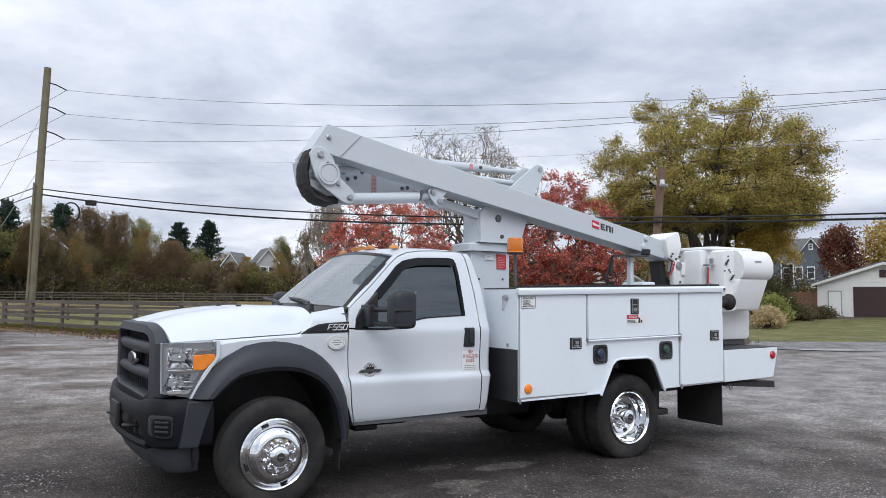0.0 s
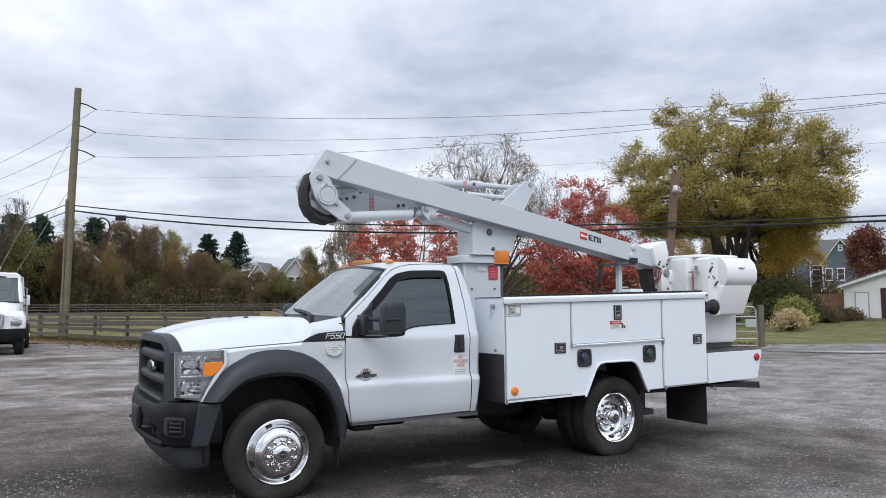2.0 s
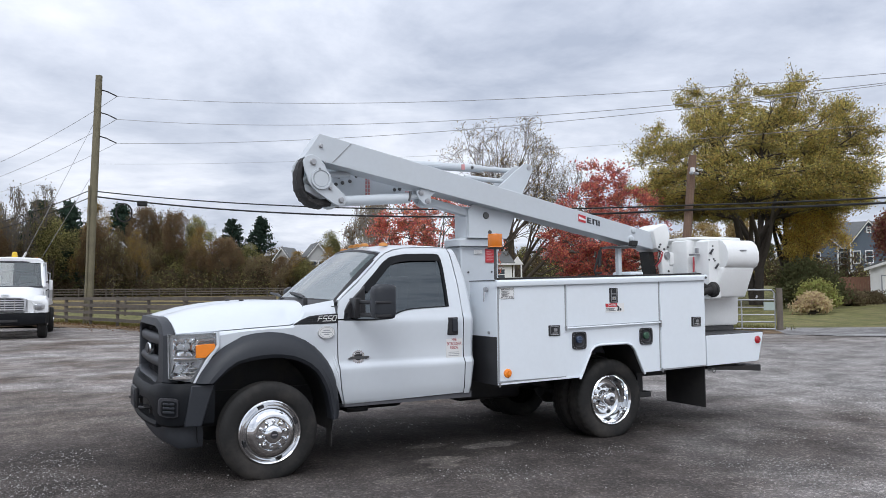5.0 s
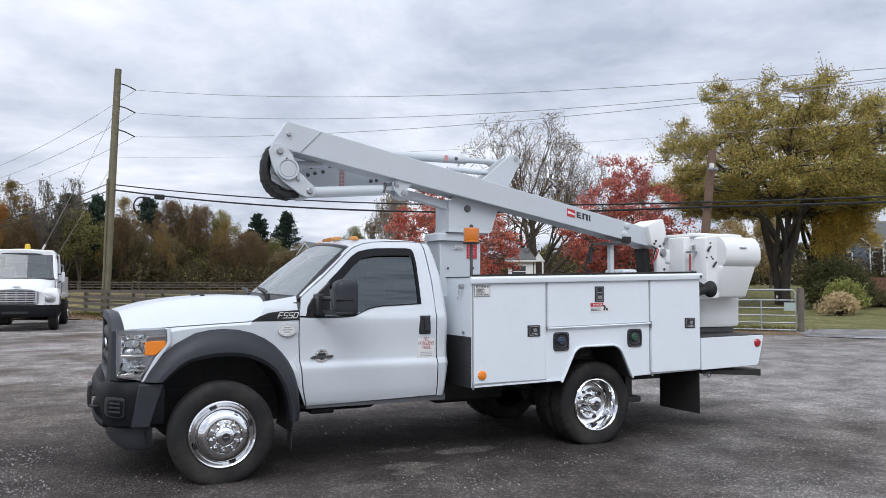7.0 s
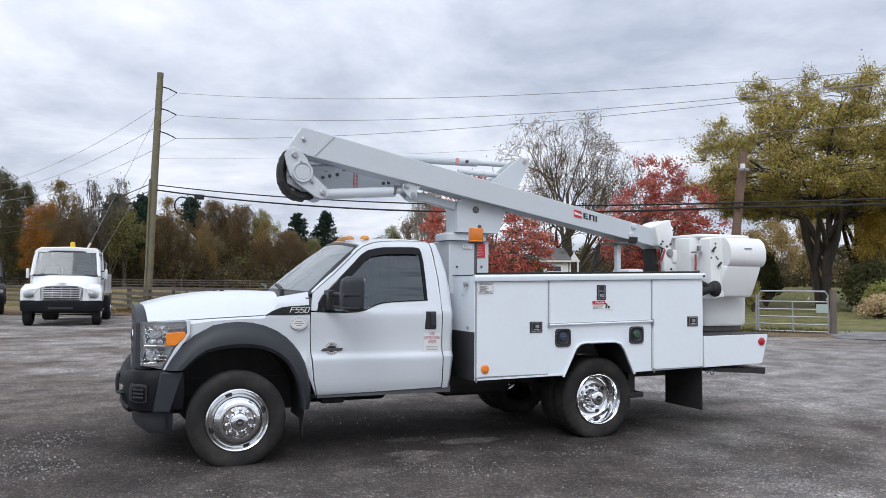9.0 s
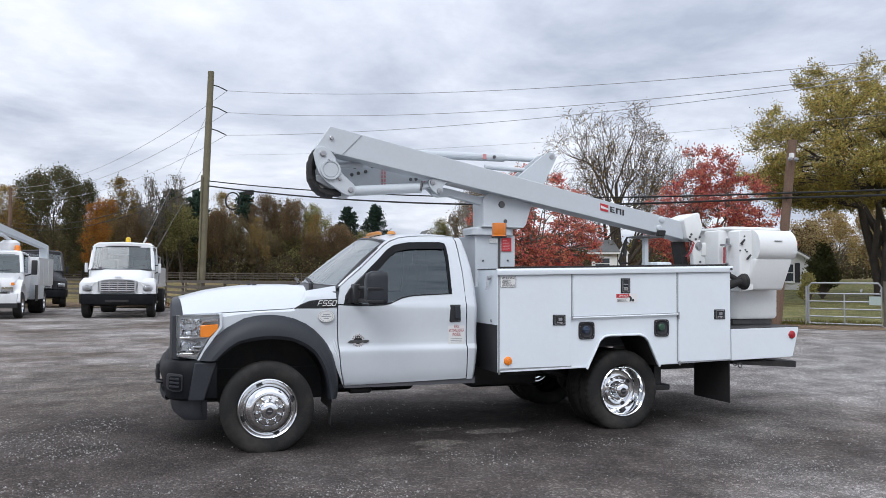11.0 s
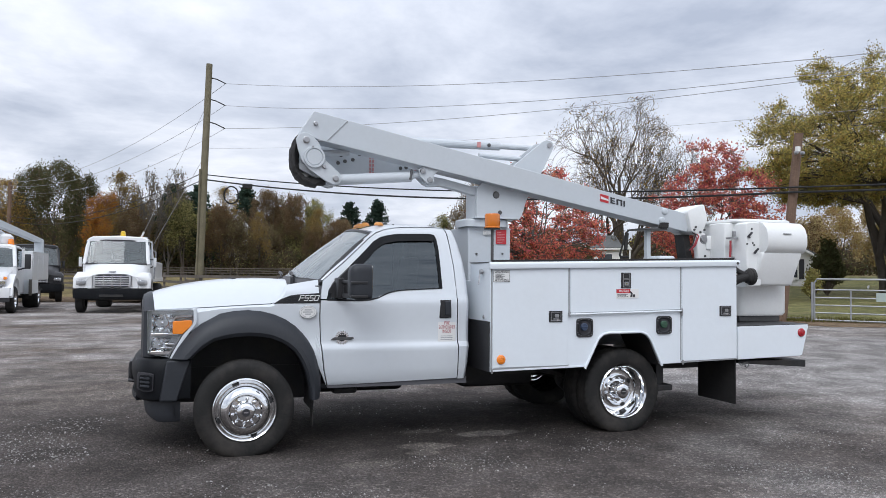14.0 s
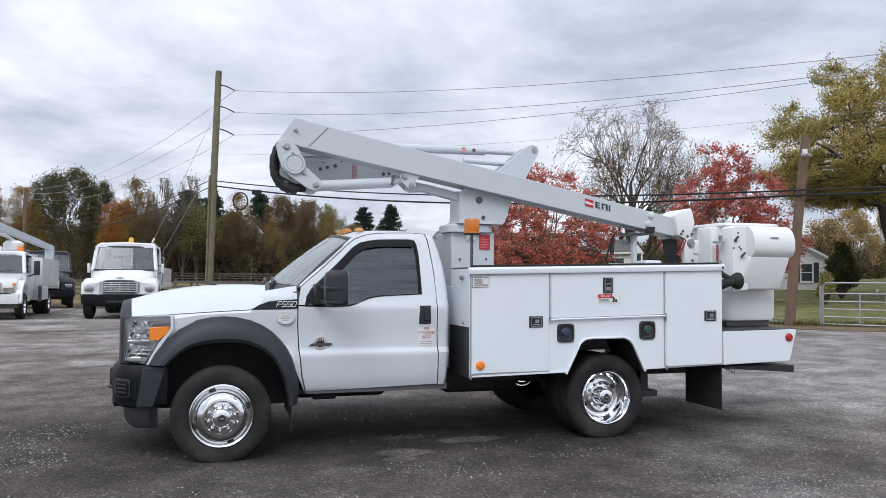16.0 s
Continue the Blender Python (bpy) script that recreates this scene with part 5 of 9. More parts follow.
for i, (x, z) in enumerate(path):
    fat = 0.030 + 0.010 * noise.noise(Vector((i * 0.45, 0, 0))) + rs_.uniform(-0.003, 0.004)
    dx, dz = path[min(i + 4, 45)][0] - path[max(i - 4, 0)][0], path[min(i + 4, 45)][1] - path[max(i - 4, 0)][1]
    n_ = math.hypot(dx, dz)
    ox, oz = dz / n_, -dx / n_
    rings.append([(x + ox * fat * math.cos(q), 0.765 + (0.085 + fat) * math.sin(q), z + oz * fat * math.cos(q)) for q in [2 * math.pi * k / 18 for k in range(18)]])
part("hose_sleeve", loft(rings), RUBBER, el, "frayed black hose sleeve")
# levelling cylinder under the boom
cy = tube([(0.86, 0.745, 2.405), (1.62, 0.745, 2.475)], 0.052, 20)
tube([(1.60, 0.745, 2.473), (1.72, 0.745, 2.50)], 0.028, 12, cy)
lathe([(0.045, -0.06), (0.045, 0.06)], (0.86, 0.745, 2.405), "y", 14, cy, caps=True)
part("levelling_cylinder", cy, BOOMPAINT, truck, "white hydraulic levelling cylinder")
CV = [(1.68, 2.545), (1.74, 2.575), (1.90, 2.545), (1.84, 2.495), (1.845, 2.435), (1.815, 2.405), (1.77, 2.410), (1.70, 2.475)]
cl = part("clevis", prism(CV, 0.68, 0.70, r=0.004), BOOMPAINT, truck)
part("clevis", prism(CV, 0.84, 0.86, r=0.004), BOOMPAINT, truck)
for x, z in ((1.725, 2.528), (1.800, 2.445)):
    part("clevis_pin", lathe([(0.0, -0.02), (0.024, -0.018), (0.030, -0.004), (0.030, 0.0)], (x, 0.68, z), segs=14), STEEL, cl)
part("boom_stop_bracket", tube([(1.62, 0.70, 2.54), (1.60, 0.70, 2.44)], 0.014, 6), DARKSTEEL, cl)
# lower boom folded behind the upper one
lb = part("lower_boom", prism([(0.56, 2.56), (0.52, 2.76), (0.66, 2.80), (1.95, 2.74), (2.80, 2.64), (2.80, 2.58), (1.92, 2.66), (1.74, 2.49), (0.66, 2.44)], 1.06, 1.20, r=0.012), BOOMPAINT, truck, "white lower boom with decals and bolts")
for x, z in ((0.98, 2.70), (1.04, 2.73), (0.95, 2.62), (1.02, 2.64), (1.10, 2.66), (1.17, 2.72), (1.60, 2.60), (1.66, 2.61), (0.92, 2.52), (1.95, 2.62)):
    part("boom_bolt", lathe([(0.0, -0.012), (0.016, -0.012), (0.02, 0.0)], (x, 1.06, z), segs=10), DARKSTEEL, lb)
for x in (1.27, 1.72):
    for i in range(5):
        for j in range(2):
            part("decal_bar", box(x + 0.03 * j, x + 0.018 + 0.03 * j, 1.053, 1.061, 2.52 + 0.04 * i + (0.018 if x > 1.5 else 0), 2.55 + 0.04 * i), FADEDPINK, lb, "faded red decal bar")
part("inner_tube", tube([(0.60, 0.86, 2.66), (1.02, 0.86, 2.70)], 0.032, 12), BOOMPAINT, lb)
part("lift_arm", prism([(1.765, 2.425), (1.775, 2.475), (1.85, 2.500), (1.99, 2.480), (2.37, 2.400), (2.37, 2.315), (1.96, 2.405), (1.83, 2.395)], 0.80, 0.90, r=0.008), BOOMPAINT, truck, "white lift link")
ul = tube([(1.75, 1.30, 2.925), (2.80, 1.30, 2.940)], 0.046, 16)
part("lift_cylinder", ul, BOOMPAINT, truck, "white hydraulic lift cylinder")
part("cylinder_rod", tube([(2.78, 1.30, 2.940), (3.27, 1.26, 2.935)], 0.030, 14), BOOMPAINT, truck)
part("cylinder_bolt", lathe([(0.0, -0.012), (0.018, -0.012), (0.02, 0.0)], (2.66, 1.255, 2.938), segs=10), DARKSTEEL, truck)
part("cylinder_decal", box(2.52, 2.56, 1.247, 1.256, 2.905, 2.965), FADEDPINK, truck)
part("rear_link", tube([(2.50, 1.15, 2.80), (2.98, 1.12, 2.78)], 0.028, 12), BOOMPAINT, truck)

# beacon on its post
part("beacon_post", tube([(2.20, 0.02, 1.63), (2.20, 0.02, 1.94)], 0.014, 10), DARKSTEEL, truck)
bcn = part("beacon", lathe([(0.074, 1.938), (0.076, 1.945), (0.068, 1.953), (0.070, 1.96), (0.072, 2.055), (0.066, 2.072), (0.0, 2.078)], (2.20, 0.02, 0), "z", 28), BEACONAMBER, truck, "amber warning beacon")
part("beacon_base", lathe([(0.0, 1.925), (0.074, 1.926), (0.076, 1.940)], (2.20, 0.02, 0), "z", 24), BLACK, bcn)
part("beacon_core", box(2.17, 2.23, 0.0, 0.04, 1.95, 2.04), CHROME, bcn)

# boom rest and clutter in the bed
br = box(4.31, 4.36, 0.70, 0.76, 0.95, 2.02, 0.006)
rest = part("boom_rest", br, BOOMPAINT, truck, "white boom-rest post with rubber pad")
part("rest_tray", box(4.22, 4.52, 0.62, 0.92, 2.015, 2.035, 0.004), DARKSTEEL, rest)
part("rest_pad", prism([(4.42, 2.035), (4.52, 2.035), (4.53, 2.10), (4.44, 2.10)], 0.60, 0.66, r=0.01), RUBBER, rest)
st2 = tube([(4.10, 0.80, 1.62), (4.03, 0.80, 1.74), (4.10, 0.80, 1.95), (4.14, 0.80, 2.02)], 0.012, 8)
tube([(4.04, 0.80, 1.72), (4.14, 0.80, 1.72)], 0.012, 6, st2)
tube([(4.09, 0.78, 1.80), (4.12, 0.80, 1.98)], 0.022, 8, st2)
part("ratchet_strap", st2, RUBBER, rest)
part("bed_box", box(4.42, 4.62, 0.62, 0.95, 1.40, 1.735, 0.02), BODYPAINT, truck)

# boom tip, bucket bracket and bucket
tip = part("boom_tip_casting", prism([(4.765, 2.225), (4.785, 2.250), (4.965, 2.318), (4.99, 2.310), (5.030, 2.165), (5.025, 2.13), (4.965, 1.985), (4.90, 1.975), (4.815, 2.012)], 0.60, 0.98, r=0.018, segs=3), FIBRE, truck, "white boom-tip cover")
part("tip_leg", prism([(4.895, 1.99), (5.005, 2.0), (5.015, 1.84), (5.135, 1.775), (5.138, 1.70), (4.905, 1.70), (4.885, 1.86)], 0.60, 0.68, r=0.02, segs=3), FIBRE, tip)
for x, z in ((4.87, 2.06), (4.985, 2.03), (4.85, 2.03), (4.93, 2.005), (4.99, 1.74)):
    part("tip_bolt", lathe([(0.0, -0.012), (0.012, -0.01), (0.014, 0.0)], (x, 0.60, z), segs=10), DARKSTEEL, tip)
part("tip_pin", lathe([(0.0, -0.02), (0.035, -0.02), (0.04, -0.01), (0.048, -0.012), (0.052, 0.0)], (4.975, 0.60, 1.925), segs=20), STEEL, tip)
part("tip_motor", box(5.00, 5.155, 0.58, 0.80, 1.808, 1.968, 0.022, 3), FIBRE, tip)
part("tip_motor_bolts", box(5.07, 5.13, 0.575, 0.585, 1.865, 1.872), DARKSTEEL, tip)
for k, (dx, dz) in enumerate(((0.0, 0.0), (0.02, 0.03), (-0.02, 0.05))):
    part("loose_hose", tube([(4.86 + dx, 0.62, 2.0), (4.89 + dx, 0.60, 1.93 + dz), (4.85 + dx, 0.60, 1.86), (4.80 + dx, 0.62, 1.80)], 0.008, 6), FADEDRED if k < 2 else RUBBER, tip)
part("tip_boot", loft([[(x + 0.05 + a * 0.04, 0.80 + b * 0.08, z) for a, b in ((-1, -1), (1, -1), (1, 1), (-1, 1))] for x, z in ((4.78, 1.98), (4.80, 1.85), (4.83, 1.68), (4.90, 1.55))]), RUBBER, tip, "black hose boot under the boom tip")

BX0, BX1, BY0, BY1 = 5.19, 5.87, 0.30, 0.95


def rounded(x0, x1, y0, y1, r, z, n=6):
    ring = []
    for cx, cy, a0 in ((x1 - r, y0 + r, -90), (x1 - r, y1 - r, 0), (x0 + r, y1 - r, 90), (x0 + r, y0 + r, 180)):
        for k in range(n + 1):
            q = radians(a0 + 90 * k / n)
            ring.append((cx + r * math.cos(q), cy + r * math.sin(q), z))
    return ring


rings = []
for g, z in ((-0.05, 1.085), (-0.015, 1.09), (0.0, 1.12), (0.005, 1.5), (0.012, 1.9), (0.015, 2.09), (0.045, 2.10), (0.055, 2.115), (0.05, 2.135), (0.03, 2.142), (-0.01, 2.138), (-0.02, 2.10), (-0.03, 1.30)):
    rings.append(rounded(BX0 - g, BX1 + g, BY0 - g, BY1 + g, 0.10 + max(g, 0), z))
bk = part("bucket", loft(rings), FIBRE, truck, "white fibreglass work bucket with rolled rim", smooth=40)
part("bucket_floor_pad", box(5.25, 5.80, 0.36, 0.88, 1.02, 1.088, 0.01), DARKSTEEL, bk)
part("bucket_side_wing", box(5.06, 5.22, 0.36, 0.62, 1.70, 2.10, 0.02, 3), FIBRE, bk)
part("bucket_bracket", prism([(5.14, 1.72), (5.14, 2.02), (5.22, 2.02), (5.22, 1.72)], 0.28, 0.34, r=0.01), FIBRE, bk)
# tool cover hung on the near side of the bucket
cov = bmesh.new()
sec = [(0.275, 2.09), (0.10, 2.095), (0.05, 2.08), (0.0, 2.03), (-0.03, 1.95), (-0.03, 1.85), (0.0, 1.79), (0.04, 1.765), (0.10, 1.76), (0.275, 1.76)]
for x0, x1 in ((5.30, 5.815),):
    rings = [[(x, y, z) for y, z in sec] for x in (x0, x0 + 0.006, x1 - 0.012, x1)]
    loft(rings, True, True, cov)
part("control_cover", cov, FIBRE, bk, "white rounded control cover", smooth=40)
low = prism([(5.285, 1.775), (5.80, 1.775), (5.79, 1.70), (5.745, 1.42), (5.25, 1.42), (5.27, 1.70)], 0.02, 0.29, r=0.025, segs=3)
for v in low.verts:
    if v.co.y < 0.1:
        v.co.y += 0.10 * (1.77 - v.co.z) / 0.35
part("control_cover_lower", low, FIBRE, bk, "white lower control cover", smooth=40)
part("cover_back_plate", prism([(5.13, 1.40), (5.13, 2.075), (5.17, 2.095), (5.33, 2.095), (5.33, 1.74), (5.32, 1.42)], 0.10, 0.285, r=0.012), FIBRE, bk)
part("cover_grip", box(5.50, 5.60, -0.042, -0.025, 1.965, 1.975, 0.003), LABELGREY, bk)
for x, z in ((5.14, 1.96), (5.22, 1.79)):
    part("cover_catch", tube([(x, 0.085, z - 0.03), (x + 0.02, 0.075, z), (x + 0.05, 0.085, z + 0.02)], 0.012, 6), INK, bk)
for x, z in ((5.20, 2.02), (5.17, 1.93), (5.14, 1.86), (5.23, 1.85), (5.21, 1.87)):
    part("cover_screw", lathe([(0.0, -0.008), (0.010, -0.007), (0.011, 0.0)], (x, 0.10, z), segs=8), DARKSTEEL, bk)
bt = lathe([(0.05, -0.05), (0.075, -0.03), (0.085, 0.0)], (5.16, 0.08, 1.515), "x", 20)
tube([(5.14, 0.08, 1.515), (5.07, 0.085, 1.508), (5.0, 0.10, 1.48), (4.92, 0.14, 1.43)], 0.048, 14, bt)
part("hose_boot", bt, RUBBER, bk, "black rubber hose boot")
part("boot_ring", lathe([(0.06, -0.03), (0.088, -0.02), (0.09, 0.01), (0.06, 0.015)], (5.17, 0.08, 1.515), "x", 24), RUBBER, bk)
part("control_hose", tube([(5.13, 0.07, 1.53), (5.06, 0.08, 1.545), (5.00, 0.10, 1.58), (4.96, 0.13, 1.64)], 0.028, 10), RUBBER, bk)
part("wire_tie", tube([(5.045, 0.25, 1.72), (5.05, 0.25, 1.80), (5.05, 0.25, 1.90)], 0.012, 6), FADEDRED, bk)
part("bracket_bar", box(5.03, 5.12, 0.22, 0.30, 1.915, 1.935), STEEL, bk)
part("bracket_knob", box(5.06, 5.085, 0.20, 0.24, 1.94, 2.0, 0.004), STEEL, bk)

part("tie_ring", tube([(4.97 + 0.022 * math.cos(q), -0.085, 0.615 + 0.026 * math.sin(q)) for q in [2 * math.pi * k / 16 for k in range(17)]], 0.006, 6), DARKSTEEL, truck)


# ---- ground, lot and road ----
def smooth01(a, b, x):
    t = min(max((x - a) / (b - a), 0.0), 1.0)
    return t * t * (3 - 2 * t)


def rise(x, y):
    """Height of the land: the lot climbs a little, the fields beyond it more."""
    d = math.hypot(x - 1, y + 2)
    west = 1 - smooth01(0.30, 0.52, math.atan2(x + 0.5, y + 6.4)) if y > -6 else 0.0
    return 0.2 * smooth01(6, 21, d) + (1.8 - 0.7 * west) * smooth01(38, 105, d) + 2.5 * smooth01(105, 320, d)


def ground_mat(name, cols, scale, bump, bscale, rough=0.95, stretch=(1, 1, 1), soil_and_shade=None):
    """Loose ground: three colours by broad noise, speckle by stone cells, relief by both."""
    m = bpy.data.materials.new(name)
    m.use_nodes = True
    n, l = m.node_tree.nodes, m.node_tree.links
    b = n["Principled BSDF"]
    b.inputs["Roughness"].default_value = rough
    b.inputs["Specular IOR Level"].default_value = 0.25
    t, mp = n.new("ShaderNodeTexCoord"), n.new("ShaderNodeMapping")
    mp.inputs["Scale"].default_value = stretch
    l.new(t.outputs["Object"], mp.inputs[0])
    n1 = n.new("ShaderNodeTexNoise")
    n1.inputs["Scale"].default_value, n1.inputs["Detail"].default_value, n1.inputs["Roughness"].default_value = scale, 9.0, 0.68
    l.new(mp.outputs[0], n1.inputs["Vector"])
    r = n.new("ShaderNodeValToRGB")
    r.color_ramp.elements[0].position, r.color_ramp.elements[0].color = 0.36, (*cols[0], 1)
    r.color_ramp.elements[1].position, r.color_ramp.elements[1].color = 0.66, (*cols[2], 1)
    r.color_ramp.elements.new(0.5).color = (*cols[1], 1)
    l.new(n1.outputs[0], r.inputs[0])
    colour = r.outputs[0]
    # ellipses mixed into the colour: soil tones, worn patches and painted shade
    for (dx, dy, rx, ry), dark, grain, share in soil_and_shade or ():
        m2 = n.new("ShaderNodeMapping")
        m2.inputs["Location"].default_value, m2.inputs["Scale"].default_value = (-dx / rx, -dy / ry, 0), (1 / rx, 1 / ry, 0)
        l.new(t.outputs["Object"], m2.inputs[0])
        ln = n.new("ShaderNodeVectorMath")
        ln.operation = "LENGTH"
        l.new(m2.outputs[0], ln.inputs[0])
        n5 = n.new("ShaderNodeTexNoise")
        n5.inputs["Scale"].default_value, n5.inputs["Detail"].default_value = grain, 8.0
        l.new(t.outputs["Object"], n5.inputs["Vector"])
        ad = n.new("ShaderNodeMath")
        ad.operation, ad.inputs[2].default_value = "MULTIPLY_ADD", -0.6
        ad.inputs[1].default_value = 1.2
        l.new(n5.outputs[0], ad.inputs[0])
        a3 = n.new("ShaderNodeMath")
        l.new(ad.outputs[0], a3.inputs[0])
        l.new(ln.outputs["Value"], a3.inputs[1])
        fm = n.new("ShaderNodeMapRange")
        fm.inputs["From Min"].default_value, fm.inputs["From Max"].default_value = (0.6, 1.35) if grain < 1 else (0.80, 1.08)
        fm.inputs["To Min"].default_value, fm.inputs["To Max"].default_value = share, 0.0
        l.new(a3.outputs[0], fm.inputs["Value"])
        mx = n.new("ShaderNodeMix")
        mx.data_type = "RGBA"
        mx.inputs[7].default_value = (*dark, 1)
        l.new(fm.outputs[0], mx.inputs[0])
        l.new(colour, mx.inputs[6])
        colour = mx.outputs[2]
    v = n.new("ShaderNodeTexVoronoi")
    v.inputs["Scale"].default_value = bscale
    l.new(t.outputs["Object"], v.inputs["Vector"])
    sp = n.new("ShaderNodeSeparateXYZ")
    l.new(v.outputs["Color"], sp.inputs[0])
    mr = n.new("ShaderNodeMapRange")
    mr.inputs["To Min"].default_value, mr.inputs["To Max"].default_value = 0.80, 1.95
    few = n.new("ShaderNodeMath")
    few.operation, few.inputs[1].default_value = "POWER", 5.0
    l.new(sp.outputs[0], few.inputs[0])
    l.new(few.outputs[0], mr.inputs["Value"])
    v2 = n.new("ShaderNodeTexVoronoi")
    v2.inputs["Scale"].default_value = bscale * 2.7
    l.new(t.outputs["Object"], v2.inputs["Vector"])
    s2 = n.new("ShaderNodeSeparateXYZ")
    l.new(v2.outputs["Color"], s2.inputs[0])
    m4 = n.new("ShaderNodeMapRange")
    m4.inputs["To Min"].default_value, m4.inputs["To Max"].default_value = 0.65, 1.35
    l.new(s2.outputs[1], m4.inputs["Value"])
    n6 = n.new("ShaderNodeTexNoise")
    n6.inputs["Scale"].default_value, n6.inputs["Detail"].default_value, n6.inputs["Roughness"].default_value = scale * 3.4, 7.0, 0.62
    l.new(t.outputs["Object"], n6.inputs["Vector"])
    m6 = n.new("ShaderNodeMapRange")
    m6.inputs["From Min"].default_value, m6.inputs["From Max"].default_value = 0.34, 0.66
    m6.inputs["To Min"].default_value, m6.inputs["To Max"].default_value = 0.62, 1.38
    l.new(n6.outputs[0], m6.inputs["Value"])
    patchy = n.new("ShaderNodeMath")
    patchy.operation = "MULTIPLY"
    l.new(mr.outputs[0], patchy.inputs[0])
    l.new(m6.outputs[0], patchy.inputs[1])
    both = n.new("ShaderNodeMath")
    both.operation = "MULTIPLY"
    l.new(patchy.outputs[0], both.inputs[0])
    l.new(m4.outputs[0], both.inputs[1])
    sc = n.new("ShaderNodeVectorMath")
    sc.operation = "SCALE"
    l.new(colour, sc.inputs[0])
    l.new(both.outputs[0], sc.inputs["Scale"])
    l.new(sc.outputs[0], b.inputs["Base Color"])
    n3 = n.new("ShaderNodeTexNoise")
    n3.inputs["Scale"].default_value, n3.inputs["Detail"].default_value = bscale * 0.12, 5.0
    l.new(t.outputs["Object"], n3.inputs["Vector"])
    hs = n.new("ShaderNodeMath")
    hs.operation, hs.inputs[1].default_value = "MULTIPLY_ADD", -0.5
    l.new(v.outputs["Distance"], hs.inputs[0])
    l.new(n3.outputs[0], hs.inputs[2])
    bp = n.new("ShaderNodeBump")
    bp.inputs["Strength"].default_value, bp.inputs["Distance"].default_value = bump, 0.03
    l.new(hs.outputs[0], bp.inputs["Height"])
    l.new(bp.outputs[0], b.inputs["Normal"])
    return m


LOT = ground_mat("gravel_and_millings", ((0.118, 0.092, 0.077), (0.228, 0.203, 0.187), (0.37, 0.350, 0.338)), 0.5, 1.0, 52, stretch=(0.7, 1.0, 1.0), soil_and_shade=(
    ((13.0, 2.5, 7.5, 5.5), (0.265, 0.252, 0.243), 0.5, 0.75),
    ((-2.3, 3.6, 2.3, 3.4), (0.105, 0.088, 0.076), 0.7, 0.7),
    ((3.9, -0.9, 2.4, 1.4), (0.115, 0.103, 0.095), 0.7, 0.5),
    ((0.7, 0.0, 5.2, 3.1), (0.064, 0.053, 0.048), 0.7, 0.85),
    # dark damp soil under the truck, with the truck's shadow painted into its colour
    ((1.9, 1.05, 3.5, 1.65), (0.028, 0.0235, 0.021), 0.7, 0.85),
    ((1.55, -0.08, 0.25, 0.17), (0.150, 0.132, 0.118), 5.0, 0.75),
    ((1.46, -0.30, 0.15, 0.10), (0.125, 0.110, 0.097), 6.0, 0.8),
    ((1.70, 0.56, 0.19, 0.11), (0.095, 0.084, 0.075), 5.0, 0.8),
    ((0.95, -0.56, 0.26, 0.11), (0.110, 0.097, 0.086), 4.5, 0.8),
    ((2.28, 0.30, 0.36, 0.13), (0.16, 0.145, 0.133), 9.0, 0.7),
    ((1.61, -0.78, 0.15, 0.08), (0.11, 0.097, 0.086), 6.0, 0.7)))
FIELD = ground_mat("dry_field_grass", ((0.10, 0.088, 0.03), (0.15, 0.115, 0.045), (0.20, 0.15, 0.07)), 0.12, 0.7, 12)
VERGE = ground_mat("mown_grass", ((0.098, 0.100, 0.032), (0.135, 0.130, 0.048), (0.185, 0.16, 0.072)), 0.5, 0.6, 25)
ASPHALT = ground_mat("road_asphalt", ((0.175, 0.168, 0.165), (0.205, 0.198, 0.195), (0.24, 0.233, 0.23)), 0.5, 0.3, 90, 0.92)
DIRT = ground_mat("leafy_dirt", ((0.09, 0.06, 0.035), (0.15, 0.10, 0.06), (0.20, 0.15, 0.09)), 1.4, 0.8, 30)
PALE = ground_mat("pale_worn_patch", ((0.085, 0.074, 0.065), (0.115, 0.10, 0.088), (0.16, 0.145, 0.13)), 5.0, 0.6, 60)
LINE = mat("road_paint", (0.62, 0.62, 0.60), 0.7, var=0.2, scale=3, dirt=(0.25, 0.25, 0.25), amount=0.6, dscale=4)

gbm = bmesh.new()
radii = [0, 6, 10, 14, 18, 22, 28, 34, 40, 46, 52, 58, 66, 74, 82, 90, 98, 106, 120, 140, 170, 210, 260, 330, 500, 900, 1600, 3000]
rings = []
for r in radii[1:]:
    rings.append([(1 + r * math.cos(q), -2 + r * math.sin(q), rise(1 + r * math.cos(q), -2 + r * math.sin(q)) - 0.03) for q in [2 * math.pi * k / 120 for k in range(120)]])
loft(rings, True, False, gbm)
gbm.faces.new([v for v in gbm.verts][:120])
tagged(part("ground", gbm, FIELD, smooth=60), "dry autumn grass field reaching to the woods", "ground", kind="structure")


